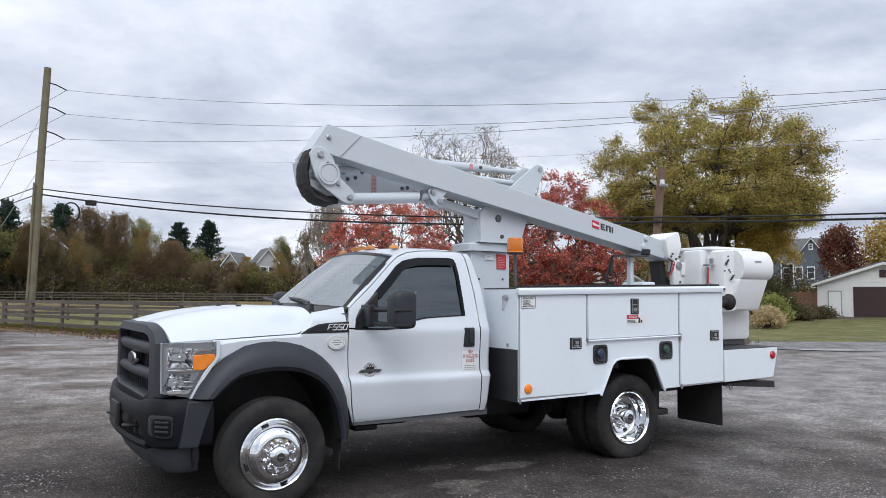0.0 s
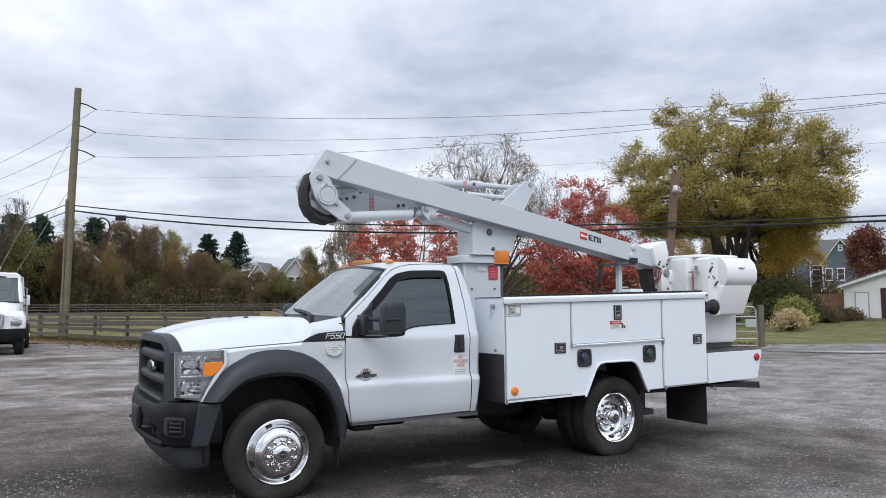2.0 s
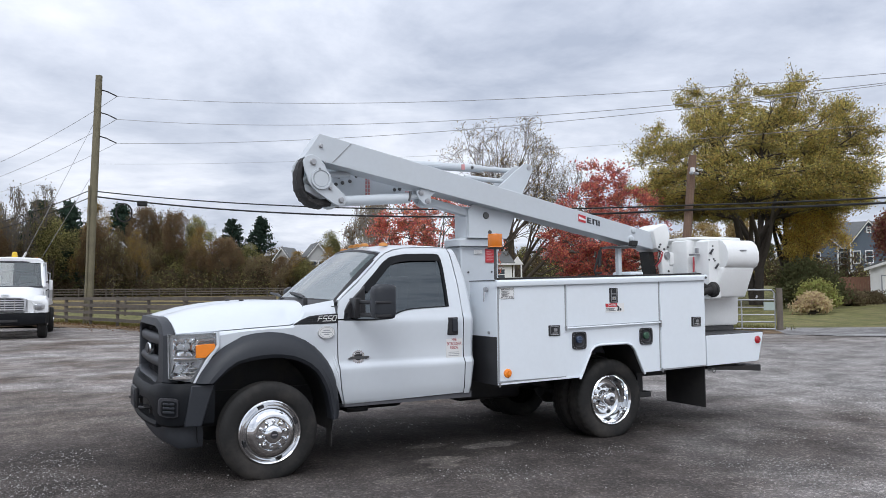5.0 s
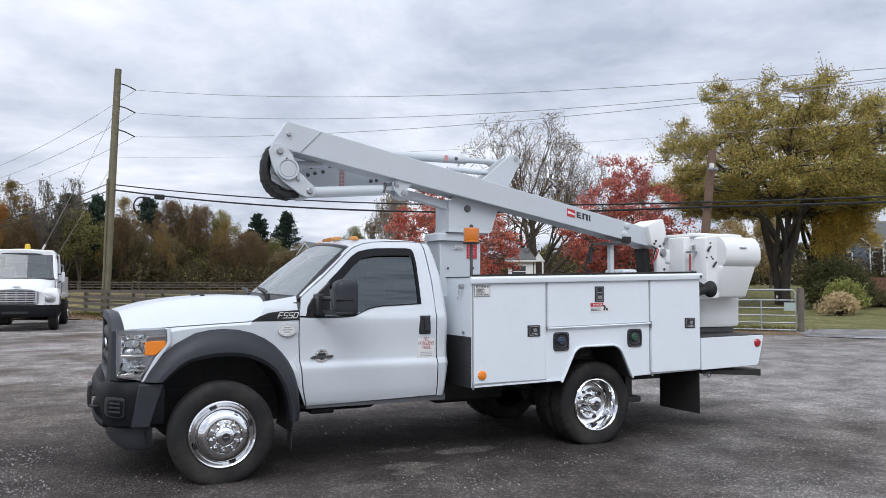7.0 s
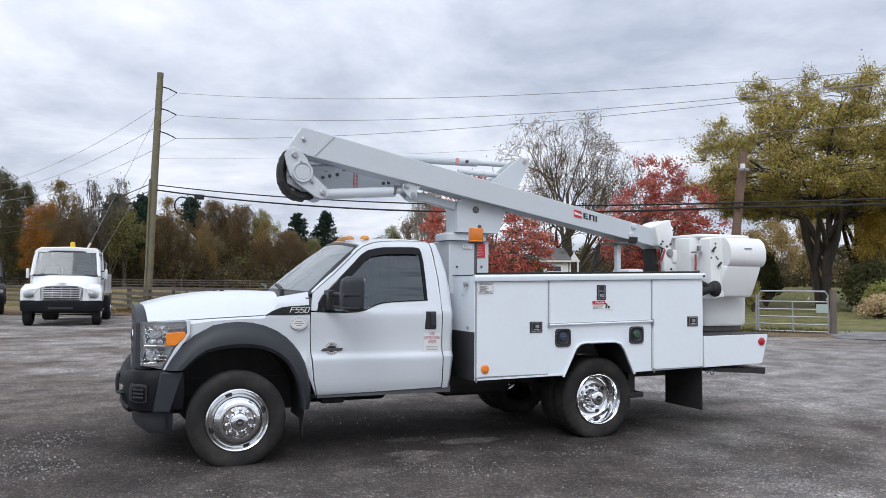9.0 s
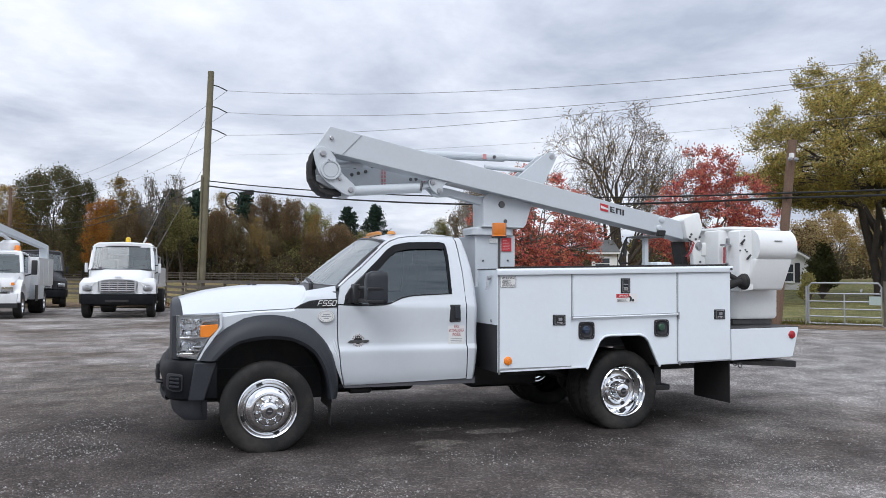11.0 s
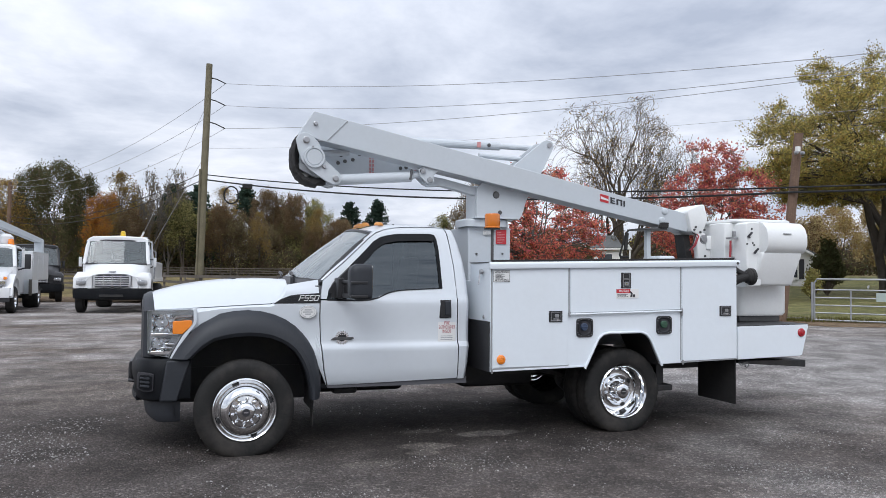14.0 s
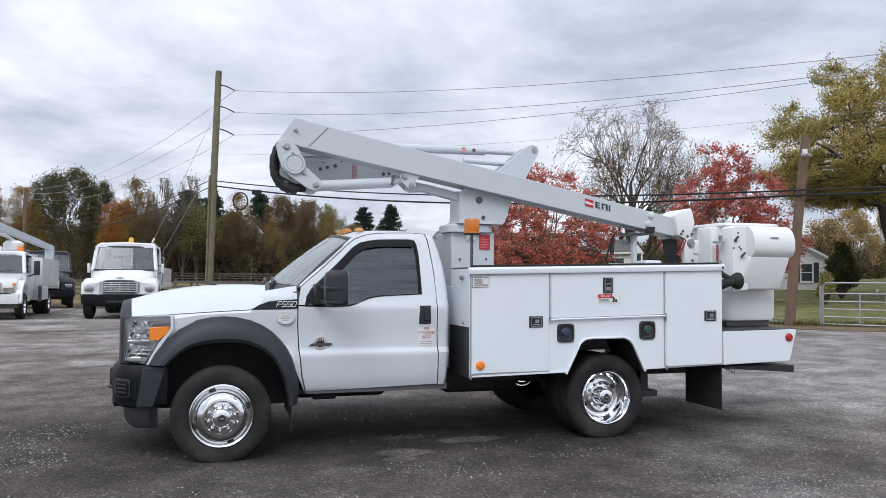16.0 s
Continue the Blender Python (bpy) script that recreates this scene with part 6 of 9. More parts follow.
def region(name, outline, material, label, category, lift_z=0.0, step=1.0, wob=0.0):
    """A sheet laid on the land inside an outline with a ragged rim."""
    pts = []
    for a, b in zip(outline, outline[1:] + outline[:1]):
        d = math.hypot(b[0] - a[0], b[1] - a[1])
        for k in range(max(1, int(d / step))):
            t = k / max(1, int(d / step))
            x, y = a[0] + (b[0] - a[0]) * t, a[1] + (b[1] - a[1]) * t
            j = noise.noise_vector(Vector((x * 0.6, y * 0.6, 3.0))) * wob
            pts.append((x + j.x, y + j.y))
    bm = bmesh.new()
    f = bm.faces.new([bm.verts.new((x, y, 0)) for x, y in pts])
    bmesh.ops.triangulate(bm, faces=[f])
    xs, ys = [p[0] for p in pts], [p[1] for p in pts]
    span = max(max(xs) - min(xs), max(ys) - min(ys))
    cell = 3.0 if span > 20 else 0.5
    for axis, lo, hi in ((0, min(xs), max(xs)), (1, min(ys), max(ys))):
        k = lo + cell
        while k < hi:
            co, no = [0, 0, 0], [0, 0, 0]
            co[axis], no[axis] = k, 1
            bmesh.ops.bisect_plane(bm, geom=bm.verts[:] + bm.edges[:] + bm.faces[:], plane_co=co, plane_no=no)
            k += cell
    for v in bm.verts:
        v.co.z = rise(v.co.x, v.co.y) + lift_z
    return tagged(part(name, bm, material, smooth=60), label, category, kind="structure")


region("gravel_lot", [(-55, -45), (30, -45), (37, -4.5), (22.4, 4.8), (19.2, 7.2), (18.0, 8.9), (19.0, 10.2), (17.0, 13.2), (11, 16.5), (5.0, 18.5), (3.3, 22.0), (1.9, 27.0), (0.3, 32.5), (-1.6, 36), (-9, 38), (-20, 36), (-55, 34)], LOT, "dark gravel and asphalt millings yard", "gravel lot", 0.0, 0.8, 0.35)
region("road", [(90, -38), (92, -30), (24.5, 9.1), (21.4, 10.6), (20.0, 11.9), (19.3, 13.4), (16.5, 18.0), (15.6, 17.4), (18.0, 12.8), (19.0, 10.6), (17.3, 8.7), (18.3, 6.9), (21.5, 4.2), (36, -5.5)], ASPHALT, "grey asphalt country road", "road", 0.012, 0.7, 0.14)
region("road_line", [(17.9, 7.72), (17.82, 7.60), (88, -34.2), (88.1, -34.05)], LINE, "white road edge line", "road marking", 0.018, 4.0)
region("verge", [(92, -29.9), (120, 0), (90, 45), (66, 60), (44, 60), (30, 44), (17, 34), (15.2, 25), (16.6, 18.1), (19.4, 13.5), (20.1, 12.0), (21.5, 10.7), (24.6, 9.2)], VERGE, "mown green grass verge", "grass", 0.004, 1.5, 0.3)
region("gate_strip", [(15.6, 13.9), (15.2, 11.8), (16.2, 9.9), (18.3, 8.9), (19.3, 9.6), (19.0, 10.4), (17.6, 12.2)], DIRT, "dirt and dry grass strip at the gate", "dirt", 0.006, 0.5, 0.4)
region("field_edge", [(4.6, 19.3), (11, 17.2), (15.4, 15.2), (15.0, 25), (16.8, 34), (20, 50), (10, 60), (-1, 52), (-0.8, 38), (1.0, 33), (2.6, 27), (4.0, 22)], VERGE, "green paddock grass behind the fence", "grass", -0.012, 1.0, 0.3)
region("leafy_strip", [(3.4, 19.5), (4.9, 18.8), (3.5, 24.0), (1.6, 30.5), (-0.6, 37.0), (-9, 39), (-24, 37), (-24, 30.5), (-6, 30), (-2.2, 31.5), (-0.9, 29.0), (1.2, 24.0)], DIRT, "dirt and dead leaves along the fence", "dirt", 0.008, 0.5, 0.5)
region("drive", [(46, 26.5), (48, 30.5), (52, 28), (50, 23)], PALE, "pale gravel drive before the garage", "drive", 0.02, 0.8, 0.2)

# loose stones on the lot
STONE = mat("loose_stone", (0.235, 0.225, 0.215), 0.9, var=0.2, scale=20, islands=0.6)
rng = random.Random(11)
sv_, sf_ = [], []
for i in range(110000):
    if i < 80000:
        x, y = rng.uniform(-5, 9), rng.uniform(-4.6, 2.5)
    else:
        x, y = rng.uniform(-12, 16), rng.uniform(-4, 14)
    if y > -0.4 and -1.2 < x < 6 and rng.random() < 0.85:
        continue
    if noise.noise(Vector((x * 0.9, y * 1.3, 7))) < rng.uniform(-0.05, 0.45):
        continue
    s = rng.choice((0.003, 0.0035, 0.004, 0.005, 0.006, 0.009)) * rng.uniform(0.7, 1.3)
    q0, z0, k0 = rng.uniform(0, 6.28), rise(x, y), len(sv_)
    for k in range(4):
        q = q0 + 1.57 * k + rng.uniform(-0.3, 0.3)
        sv_.append((x + s * math.cos(q), y + s * math.sin(q), z0 - 0.002))
    for k in range(4):
        q = q0 + 1.57 * k + rng.uniform(-0.3, 0.3)
        sv_.append((x + 0.6 * s * math.cos(q), y + 0.6 * s * math.sin(q), z0 + s * rng.uniform(0.5, 1.0)))
    sf_ += [(k0 + 4, k0 + 5, k0 + 6, k0 + 7)] + [(k0 + a, k0 + (a + 1) % 4, k0 + 4 + (a + 1) % 4, k0 + 4 + a) for a in range(4)]
me = bpy.data.meshes.new("loose_stones")
me.from_pydata(sv_, [], sf_)
me.materials.append(STONE)
tagged(new("loose_stones", me), "small loose grey stones on the lot", "gravel", kind="stuff")


# ---- trees ----
BARK = mat("grey_brown_bark", (0.085, 0.068, 0.052), 0.9, var=0.35, scale=3, bump=0.6, bscale=25)
BARKDARK = mat("dark_bark", (0.062, 0.052, 0.044), 0.9, var=0.35, scale=3, bump=0.6, bscale=25)
BARKPALE = mat("pale_bark", (0.30, 0.27, 0.24), 0.9, var=0.35, scale=3, bump=0.4, bscale=25)
BARKGREY = mat("grey_bark", (0.13, 0.115, 0.10), 0.9, var=0.3, scale=3, bump=0.5, bscale=25)


def grow(rng, p, d, length, r, depth, limbs, tips, fork, spread, lift_up):
    n = 4
    pts, rad = [Vector(p)], [r]
    d = Vector(d).normalized()
    for k in range(n):
        d = (d + Vector((rng.gauss(0, 0.13), rng.gauss(0, 0.13), rng.gauss(0, 0.08) + lift_up))).normalized()
        pts.append(pts[-1] + d * (length / n))
        rad.append(r * (1 - 0.5 * (k + 1) / n))
    limbs.append((pts, rad, depth))
    if depth == 1:
        tips.append(pts)
    if depth == 0:
        tips.append(pts)
        return
    for k in range(fork + (rng.random() < 0.4)):
        t = rng.uniform(0.35, 1.0) if k else 1.0
        i = min(int(t * n), n - 1)
        base = pts[i].lerp(pts[i + 1], t * n - i)
        q, a = rng.uniform(0, 2 * math.pi), radians(rng.uniform(*spread))
        side = d.orthogonal().normalized()
        side = Matrix.Rotation(q, 3, d) @ side
        nd = d * math.cos(a) + side * math.sin(a)
        grow(rng, base, nd, length * rng.uniform(0.58, 0.82), rad[i] * rng.uniform(0.5, 0.7), depth - 1, limbs, tips, fork, spread, lift_up)


def limb_mesh(name, limbs, material, parent, thin=0.004):
    vs, fs = [], []
    for pts, rad, depth in limbs:
        seg = 10 if depth >= 4 else 6 if depth >= 2 else 3
        side = None
        k0 = len(vs)
        for i, p in enumerate(pts):
            d = (pts[min(i + 1, len(pts) - 1)] - pts[max(i - 1, 0)]).normalized()
            side = d.orthogonal().normalized() if side is None else (side - d * side.dot(d)).normalized()
            o = d.cross(side)
            for k in range(seg):
                q = 2 * math.pi * k / seg
                vs.append(p + (side * math.cos(q) + o * math.sin(q)) * max(rad[i], thin))
        for i in range(len(pts) - 1):
            for k in range(seg):
                a, b = k0 + i * seg + k, k0 + i * seg + (k + 1) % seg
                fs.append((a, b, b + seg, a + seg))
    me = bpy.data.meshes.new(name)
    me.from_pydata(vs, [], fs)
    me.shade_smooth()
    me.materials.append(material)
    ob = new(name, me)
    ob.parent = parent
    return ob


def leaf_mesh(name, rng, tips, count, size, scatter, material, parent, keep=lambda p: True):
    vs, fs = [], []
    made = 0
    while made < count:
        made += 1
        pts = rng.choice(tips)
        t = rng.uniform(0.1, len(pts) - 1.001)
        p = pts[int(t)].lerp(pts[int(t) + 1], t % 1) + Vector((rng.gauss(0, scatter), rng.gauss(0, scatter), rng.gauss(0, scatter * 0.8)))
        if not keep(p):
            continue
        s = size * rng.uniform(0.6, 1.3)
        a = Vector((rng.gauss(0, 1), rng.gauss(0, 1), rng.gauss(0, 0.7))).normalized()
        b = a.orthogonal().normalized()
        b = Matrix.Rotation(rng.uniform(0, 6.28), 3, a) @ b
        c = a.cross(b)
        k = len(vs)
        vs += [p - b * s, p - c * s * 0.55 + a * s * 0.15, p + b * s, p + c * s * 0.55 + a * s * 0.12]
        fs.append((k, k + 1, k + 2, k + 3))
    me = bpy.data.meshes.new(name)
    me.from_pydata(vs, [], fs)
    me.materials.append(material)
    ob = new(name, me)
    ob.parent = parent
    return ob


def tree(name, label, at, height, seed, crowns, trunk_r=0.3, depth=4, fork=3, spread=(22, 52), lift_up=0.03, stems=1, bole=0.22, reach=0.30, bark=None, thin=0.006, category="tree", wide=0.4, low=0.15, bounded=True, top_share=0.93, skirt=0, skirt_top=0.5, skirt_weight=2):
    """A tapered trunk with limbs, and crowns of many leaves: (material, count, size, scatter)."""
    rng = random.Random(seed)
    t = thing(name, label, category, pose(at[0], at[1], rise(*at) - 0.05, 0, 0, rng.uniform(0, 360)))
    limbs, tips = [], []
    top = Vector((0, 0, bole * height))
    for s in range(stems):
        a = 2 * math.pi * s / max(stems, 1)
        lean = Vector((math.cos(a), math.sin(a), 0)) * (0.0 if stems == 1 else 0.25)
        foot = lean * trunk_r * 1.2
        pts = [foot + (top * k / 4) + lean * (top.z * 0.3 * (k / 4) ** 1.4) for k in range(5)]
        limbs.append((pts, [trunk_r * q for q in (1.45, 1.08, 1.0, 0.95, 0.9)], 9))
        n = 4 if stems == 1 else 3
        for k in range(n):
            q = 2 * math.pi * (k + rng.uniform(-0.3, 0.3)) / n
            tilt = radians(rng.uniform(18, 58)) if k else radians(8)
            d = Vector((math.sin(tilt) * math.cos(q), math.sin(tilt) * math.sin(q), math.cos(tilt))) + lean * 0.6
            grow(rng, pts[-1] - Vector((0, 0, 0.03 * height * k)), d, height * reach * rng.uniform(0.85, 1.1), trunk_r * 0.62, depth, limbs, tips, fork, spread, lift_up)
    # keep the tree at its height
    hi = sorted(pts[-1].z for pts in tips)[int((len(tips) - 1) * top_share)]
    k = (height * 0.97) / hi
    far = sorted(math.hypot(p.x, p.y) for pts in tips for p in pts)
    kr = wide * height / far[int(len(far) * 0.88)]
    mid_z, half = height * (1 + low) / 2, height * (1 - low) / 2
    for pts, rad, dep in limbs:
        for i in range(len(pts)):
            p = Vector((pts[i].x * kr, pts[i].y * kr, pts[i].z * k))
            if dep <= 6 and bounded:
                v = Vector((p.x / (wide * height), p.y / (wide * height), (p.z - mid_z) / half))
                full = (math.hypot(v.x, v.y) ** 2.2 + abs(v.z) ** 2.2) ** (1 / 2.2)
                bound = 1.0 + 0.22 * noise.noise(v.normalized() * 2.3 + Vector((seed, 0, 0)))
                u_ = full / bound
                if u_ > 0.7 and (v.z > 0 or math.hypot(v.x, v.y) > 0.4):
                    s = (0.7 + 0.35 * (1 - math.exp(-(u_ - 0.7) / 0.35))) / u_
                    p = Vector((p.x * s, p.y * s, mid_z + (p.z - mid_z) * s))
            pts[i] = p
    # low boughs that fill the crown's underside
    for i in range(skirt):
        q = rng.uniform(0, 2 * math.pi)
        z = height * rng.uniform(max(low, 0.10), skirt_top)
        rr = wide * height * (0.62 + 0.33 * min(1, z / (0.4 * height))) * rng.uniform(0.35, 1.0) * (1.0 - 1.6 * max(0.0, z / height - 0.6))
        d, start = Vector((math.cos(q), math.sin(q), 0)), rng.uniform(0.9, 1.5)
        pts = [d * rr * w + Vector((rng.gauss(0, 0.08), rng.gauss(0, 0.08), max(bole * height * start, z - 0.3 * rr) * (1 - w) + z * w + 0.1 * rr * w * (1 - w))) for w in (0.05, 0.35, 0.6, 0.8, 1.0)]
        limbs.append((pts, [trunk_r * g for g in (0.22, 0.16, 0.10, 0.06, 0.03)], 1))
        tips.extend([pts[1:]] * skirt_weight)
    limb_mesh("trunk", limbs, bark or BARK, t, thin)
    for m, count, size, scatter in crowns:
        leaf_mesh("crown", rng, tips, count, size, scatter, m, t, lambda p: p.z > low * height * 0.93)
    return t


L_OLIVE = leaf("leaf_olive_yellow", (0.46, 0.355, 0.112), span=0.45)
L_GREEN = leaf("leaf_green", (0.36, 0.325, 0.128), span=0.45)
L_RED = leaf("leaf_brick_red", (0.56, 0.175, 0.135))
L_CRIMSON = leaf("leaf_crimson", (0.42, 0.095, 0.092))
L_RUST = leaf("leaf_rust", (0.195, 0.121, 0.068))
L_GOLD = leaf("leaf_gold", (0.34, 0.225, 0.07))
L_BROWN = leaf("leaf_brown", (0.18, 0.140, 0.086))
L_DARK = leaf("leaf_dark_green", (0.085, 0.088, 0.042))
L_THICKET = leaf("leaf_thicket_brown", (0.125, 0.095, 0.062))
L_TAN = leaf("leaf_tan", (0.42, 0.325, 0.175))
L_ORANGE = leaf("leaf_orange", (0.34, 0.15, 0.03))
L_YELLOW = leaf("leaf_yellow_gold", (0.56, 0.40, 0.11))
L_MAROON = leaf("leaf_maroon", (0.19, 0.072, 0.060))
L_NEEDLE = leaf("needle_green", (0.040, 0.062, 0.046), through_light=0.15)



def clump_tree(name, label, at, height, seed, crowns, wide, low, mid=0.55, clumps=220, clump_r=(0.8, 1.6), trunk_r=0.3, stems=3, limbs_n=10, bole=0.16, bark=None, thin=0.008, rough=0.22, hollow=0.35, air=0.20, flat=0.72):
    """A broad tree: stems that fork into main limbs, and clumps of twigs and leaves carried on boughs, with an uneven outline."""
    rng = random.Random(seed)
    t = thing(name, label, "tree", pose(at[0], at[1], rise(*at) - 0.05))
    zc, top, limbs, mains = mid * height, height, [], []

    def bound(d):
        return 1 + rough * 1.5 * noise.noise(d * 1.6 + Vector((seed, 0, 0))) + rough * noise.noise(d * 4.1 + Vector((0, seed, 0)))

    def place(d, u):
        r = bound(d) * u
        return Vector((wide * r * d.x, wide * r * d.y, zc + ((top - zc) if d.z > 0 else (zc - low * height)) * r * d.z))
    for k in range(limbs_n):
        q = 2 * math.pi * (k * 0.382 + rng.uniform(-0.04, 0.04))
        tilt = radians(12 + 66 * ((k + 0.5) / limbs_n) ** 0.8)
        end = place(Vector((math.sin(tilt) * math.cos(q), math.sin(tilt) * math.sin(q), math.cos(tilt))), 0.80)
        s_ = 2 * math.pi * (k % stems) / stems
        foot = Vector((math.cos(s_), math.sin(s_), 0)) * (trunk_r * 0.7 if stems > 1 else 0)
        fork = foot * 2.2 + Vector((0, 0, bole * height * rng.uniform(0.8, 1.25)))
        pts = [foot, foot * 1.4 + Vector((0, 0, fork.z * 0.5)), fork]
        for w in (0.2, 0.4, 0.6, 0.8, 1.0):
            p = fork.lerp(end, w) + Vector((rng.gauss(0, 0.12), rng.gauss(0, 0.12), (end.z - fork.z) * 0.16 * math.sin(math.pi * w) * (1 if tilt > 0.6 else 0)))
            pts.append(p)
        rad = [trunk_r * g for g in (0.92, 0.72, 0.62, 0.46, 0.34, 0.23, 0.14, 0.07)]
        limbs.append((pts, rad, 5))
        mains += [(p, r) for p, r in zip(pts[3:], rad[3:])]
    twigs = []
    for c in range(clumps):
        z = rng.uniform(-0.85, 1.0)
        q = rng.uniform(0, 2 * math.pi)
        d = Vector((math.sqrt(1 - z * z) * math.cos(q), math.sqrt(1 - z * z) * math.sin(q), z))
        p = place(d, (hollow + (1 - hollow) * rng.random() ** 0.55) * 0.93)
        r = rng.uniform(*clump_r)
        base, rb = min(mains, key=lambda m: (m[0] - p).length + 2.0 * max(0, m[0].z - p.z))
        bow = Vector((rng.gauss(0, 0.25), rng.gauss(0, 0.25), rng.uniform(0.0, 0.5)))
        pts = [base.lerp(p, w) + bow * math.sin(math.pi * w) for w in (0, 0.3, 0.6, 0.85, 1.0)]
        limbs.append((pts, [min(rb, 0.075) * g for g in (1.0, 0.75, 0.5, 0.35, 0.25)], 2))
        for k in range(9):
            o = Vector((rng.gauss(0, 1), rng.gauss(0, 1), rng.gauss(0.25, 0.75))).normalized() * r * rng.uniform(0.6, 1.15)
            o.z *= flat
            o += d * 0.15 * r
            a = pts[3].lerp(pts[4], rng.random())
            tw = [a, a + o * 0.5 + Vector((0, 0, -0.05)), a + o + Vector((0, 0, 0.10 * r))]
            limbs.append((tw, [0.02, 0.013, 0.006], 0))
            twigs.append((tw, r))
    limb_mesh("trunk", limbs, bark or BARK, t, thin)
    for m, count, size in crowns:
        vs, fs = [], []
        for i in range(count):
            tw, r = twigs[rng.randrange(len(twigs))]
            w = rng.uniform(0.2, 1.95)
            p = tw[int(w)].lerp(tw[int(w) + 1], w % 1) + Vector((rng.gauss(0, air * r), rng.gauss(0, air * r), rng.gauss(0, air * 0.8 * r)))
            if p.z < low * height * 0.9:
                continue
            s_ = size * rng.uniform(0.6, 1.35)
            a = Vector((rng.gauss(0, 1), rng.gauss(0, 1), rng.gauss(0, 0.9))).normalized()
            b = Matrix.Rotation(rng.uniform(0, 6.28), 3, a) @ a.orthogonal().normalized()
            c = a.cross(b)
            k = len(vs)
            vs += [p - b * s_, p - c * s_ * 0.55 + a * s_ * 0.15, p + b * s_, p + c * s_ * 0.55 + a * s_ * 0.12]
            fs.append((k, k + 1, k + 2, k + 3))
        me = bpy.data.meshes.new("crown")
        me.from_pydata(vs, [], fs)
        me.materials.append(m)
        new("crown", me).parent = t
    return t


clump_tree("maple_tree", "large olive-yellow autumn tree beside the road", (42.2, 30.7), 16.4, 5, ((L_OLIVE, 98000, 0.067), (L_GREEN, 106000, 0.067)), 9.05, 0.335, mid=0.51, clumps=420, clump_r=(0.75, 1.4), trunk_r=0.34, stems=3, limbs_n=13, bark=BARKDARK, rough=0.05, air=0.17, flat=0.85)
clump_tree("maple_tree", "olive-yellow autumn tree with gold lower boughs", (46.9, 31.6), 13.6, 6, ((L_OLIVE, 40000, 0.062), (L_GREEN, 32000, 0.062)), 5.9, 0.47, mid=0.52, clumps=150, clump_r=(0.8, 1.5), trunk_r=0.34, stems=2, limbs_n=9, bark=BARKDARK, rough=0.12)
clump_tree("red_maple_tree", "round brick-red autumn maple", (29.4, 31.1), 9.3, 21, ((L_RED, 23000, 0.080), (L_CRIMSON, 6000, 0.080)), 4.2, 0.08, mid=0.42, clumps=300, clump_r=(0.4, 0.85), trunk_r=0.17, stems=2, limbs_n=11, bark=BARKGREY, rough=0.15, air=0.20, bole=0.12)
clump_tree("red_maple_tree", "brick-red autumn maple, thinning", (20.8, 38.6), 8.7, 34, ((L_RED, 25000, 0.080), (L_RUST, 5000, 0.080)), 4.9, 0.02, mid=0.40, clumps=310, clump_r=(0.4, 0.9), trunk_r=0.17, stems=3, limbs_n=12, bark=BARKGREY, rough=0.15, air=0.20, bole=0.08)
tree("bare_tree", "tall nearly bare tree with a few leaves", (34.9, 50.6), 16.2, 8, ((L_GOLD, 4600, 0.075, 0.30),), trunk_r=0.36, depth=5, fork=3, spread=(22, 50), stems=3, bole=0.10, reach=0.22, bark=BARK, thin=0.0115, lift_up=0.0, wide=0.47, low=0.10, top_share=0.97)
tree("pale_bare_tree", "pale-barked thinning tree behind the red maple", (21.9, 51.8), 9.4, 17, ((L_GOLD, 1400, 0.075, 0.3), (L_RUST, 700, 0.075, 0.3)), trunk_r=0.14, depth=5, fork=3, spread=(16, 40), stems=2, bole=0.12, reach=0.28, bark=BARKPALE, thin=0.014, lift_up=0.05, wide=0.24, low=0.1)
tree("gold_tree", "low golden tree beside the blue house", (45.4, 29.3), 7.2, 44, ((L_YELLOW, 9000, 0.075, 0.26), (L_OLIVE, 9000, 0.075, 0.26)), trunk_r=0.10, depth=4, fork=3, bole=0.10, reach=0.3, wide=0.36, low=0.2)
tree("red_shrub_tree", "dark crimson ornamental tree behind the garage", (62.6, 33.0), 7.4, 41, ((L_RUST, 2500, 0.12, 0.30), (L_MAROON, 6500, 0.12, 0.30)), trunk_r=0.14, depth=4, fork=3, bole=0.10, reach=0.32, wide=0.27, low=0.08)
tree("gold_tree", "golden autumn tree behind the garage", (69.0, 31.6), 8.4, 43, ((L_GOLD, 4500, 0.14, 0.4), (L_OLIVE, 2500, 0.14, 0.4)), trunk_r=0.14, depth=4, fork=3, bole=0.10, reach=0.32, wide=0.42, low=0.08)
for x, y, h, lab, nm, m1, m2, w in ((55.4, 51.5, 6.2, "brown autumn tree behind the cottage", "brown_tree", L_TAN, L_RUST, 0.34), (60.2, 52.4, 7.4, "olive-gold autumn tree behind the cottage", "gold_tree", L_TAN, L_GOLD, 0.36), (52.0, 56.0, 6.2, "dull brown autumn tree behind the cottage", "brown_tree", L_TAN, L_BROWN, 0.36), (66.5, 53.0, 7.9, "brown autumn tree behind the cottage", "brown_tree", L_TAN, L_GOLD, 0.36)):
    tree(nm, lab, (x, y), h, int(x * 10), ((m1, 7600, 0.09, 0.26), (m2, 3600, 0.09, 0.26)), trunk_r=0.13, depth=4, fork=3, bole=0.1, reach=0.3, wide=w, low=0.05)

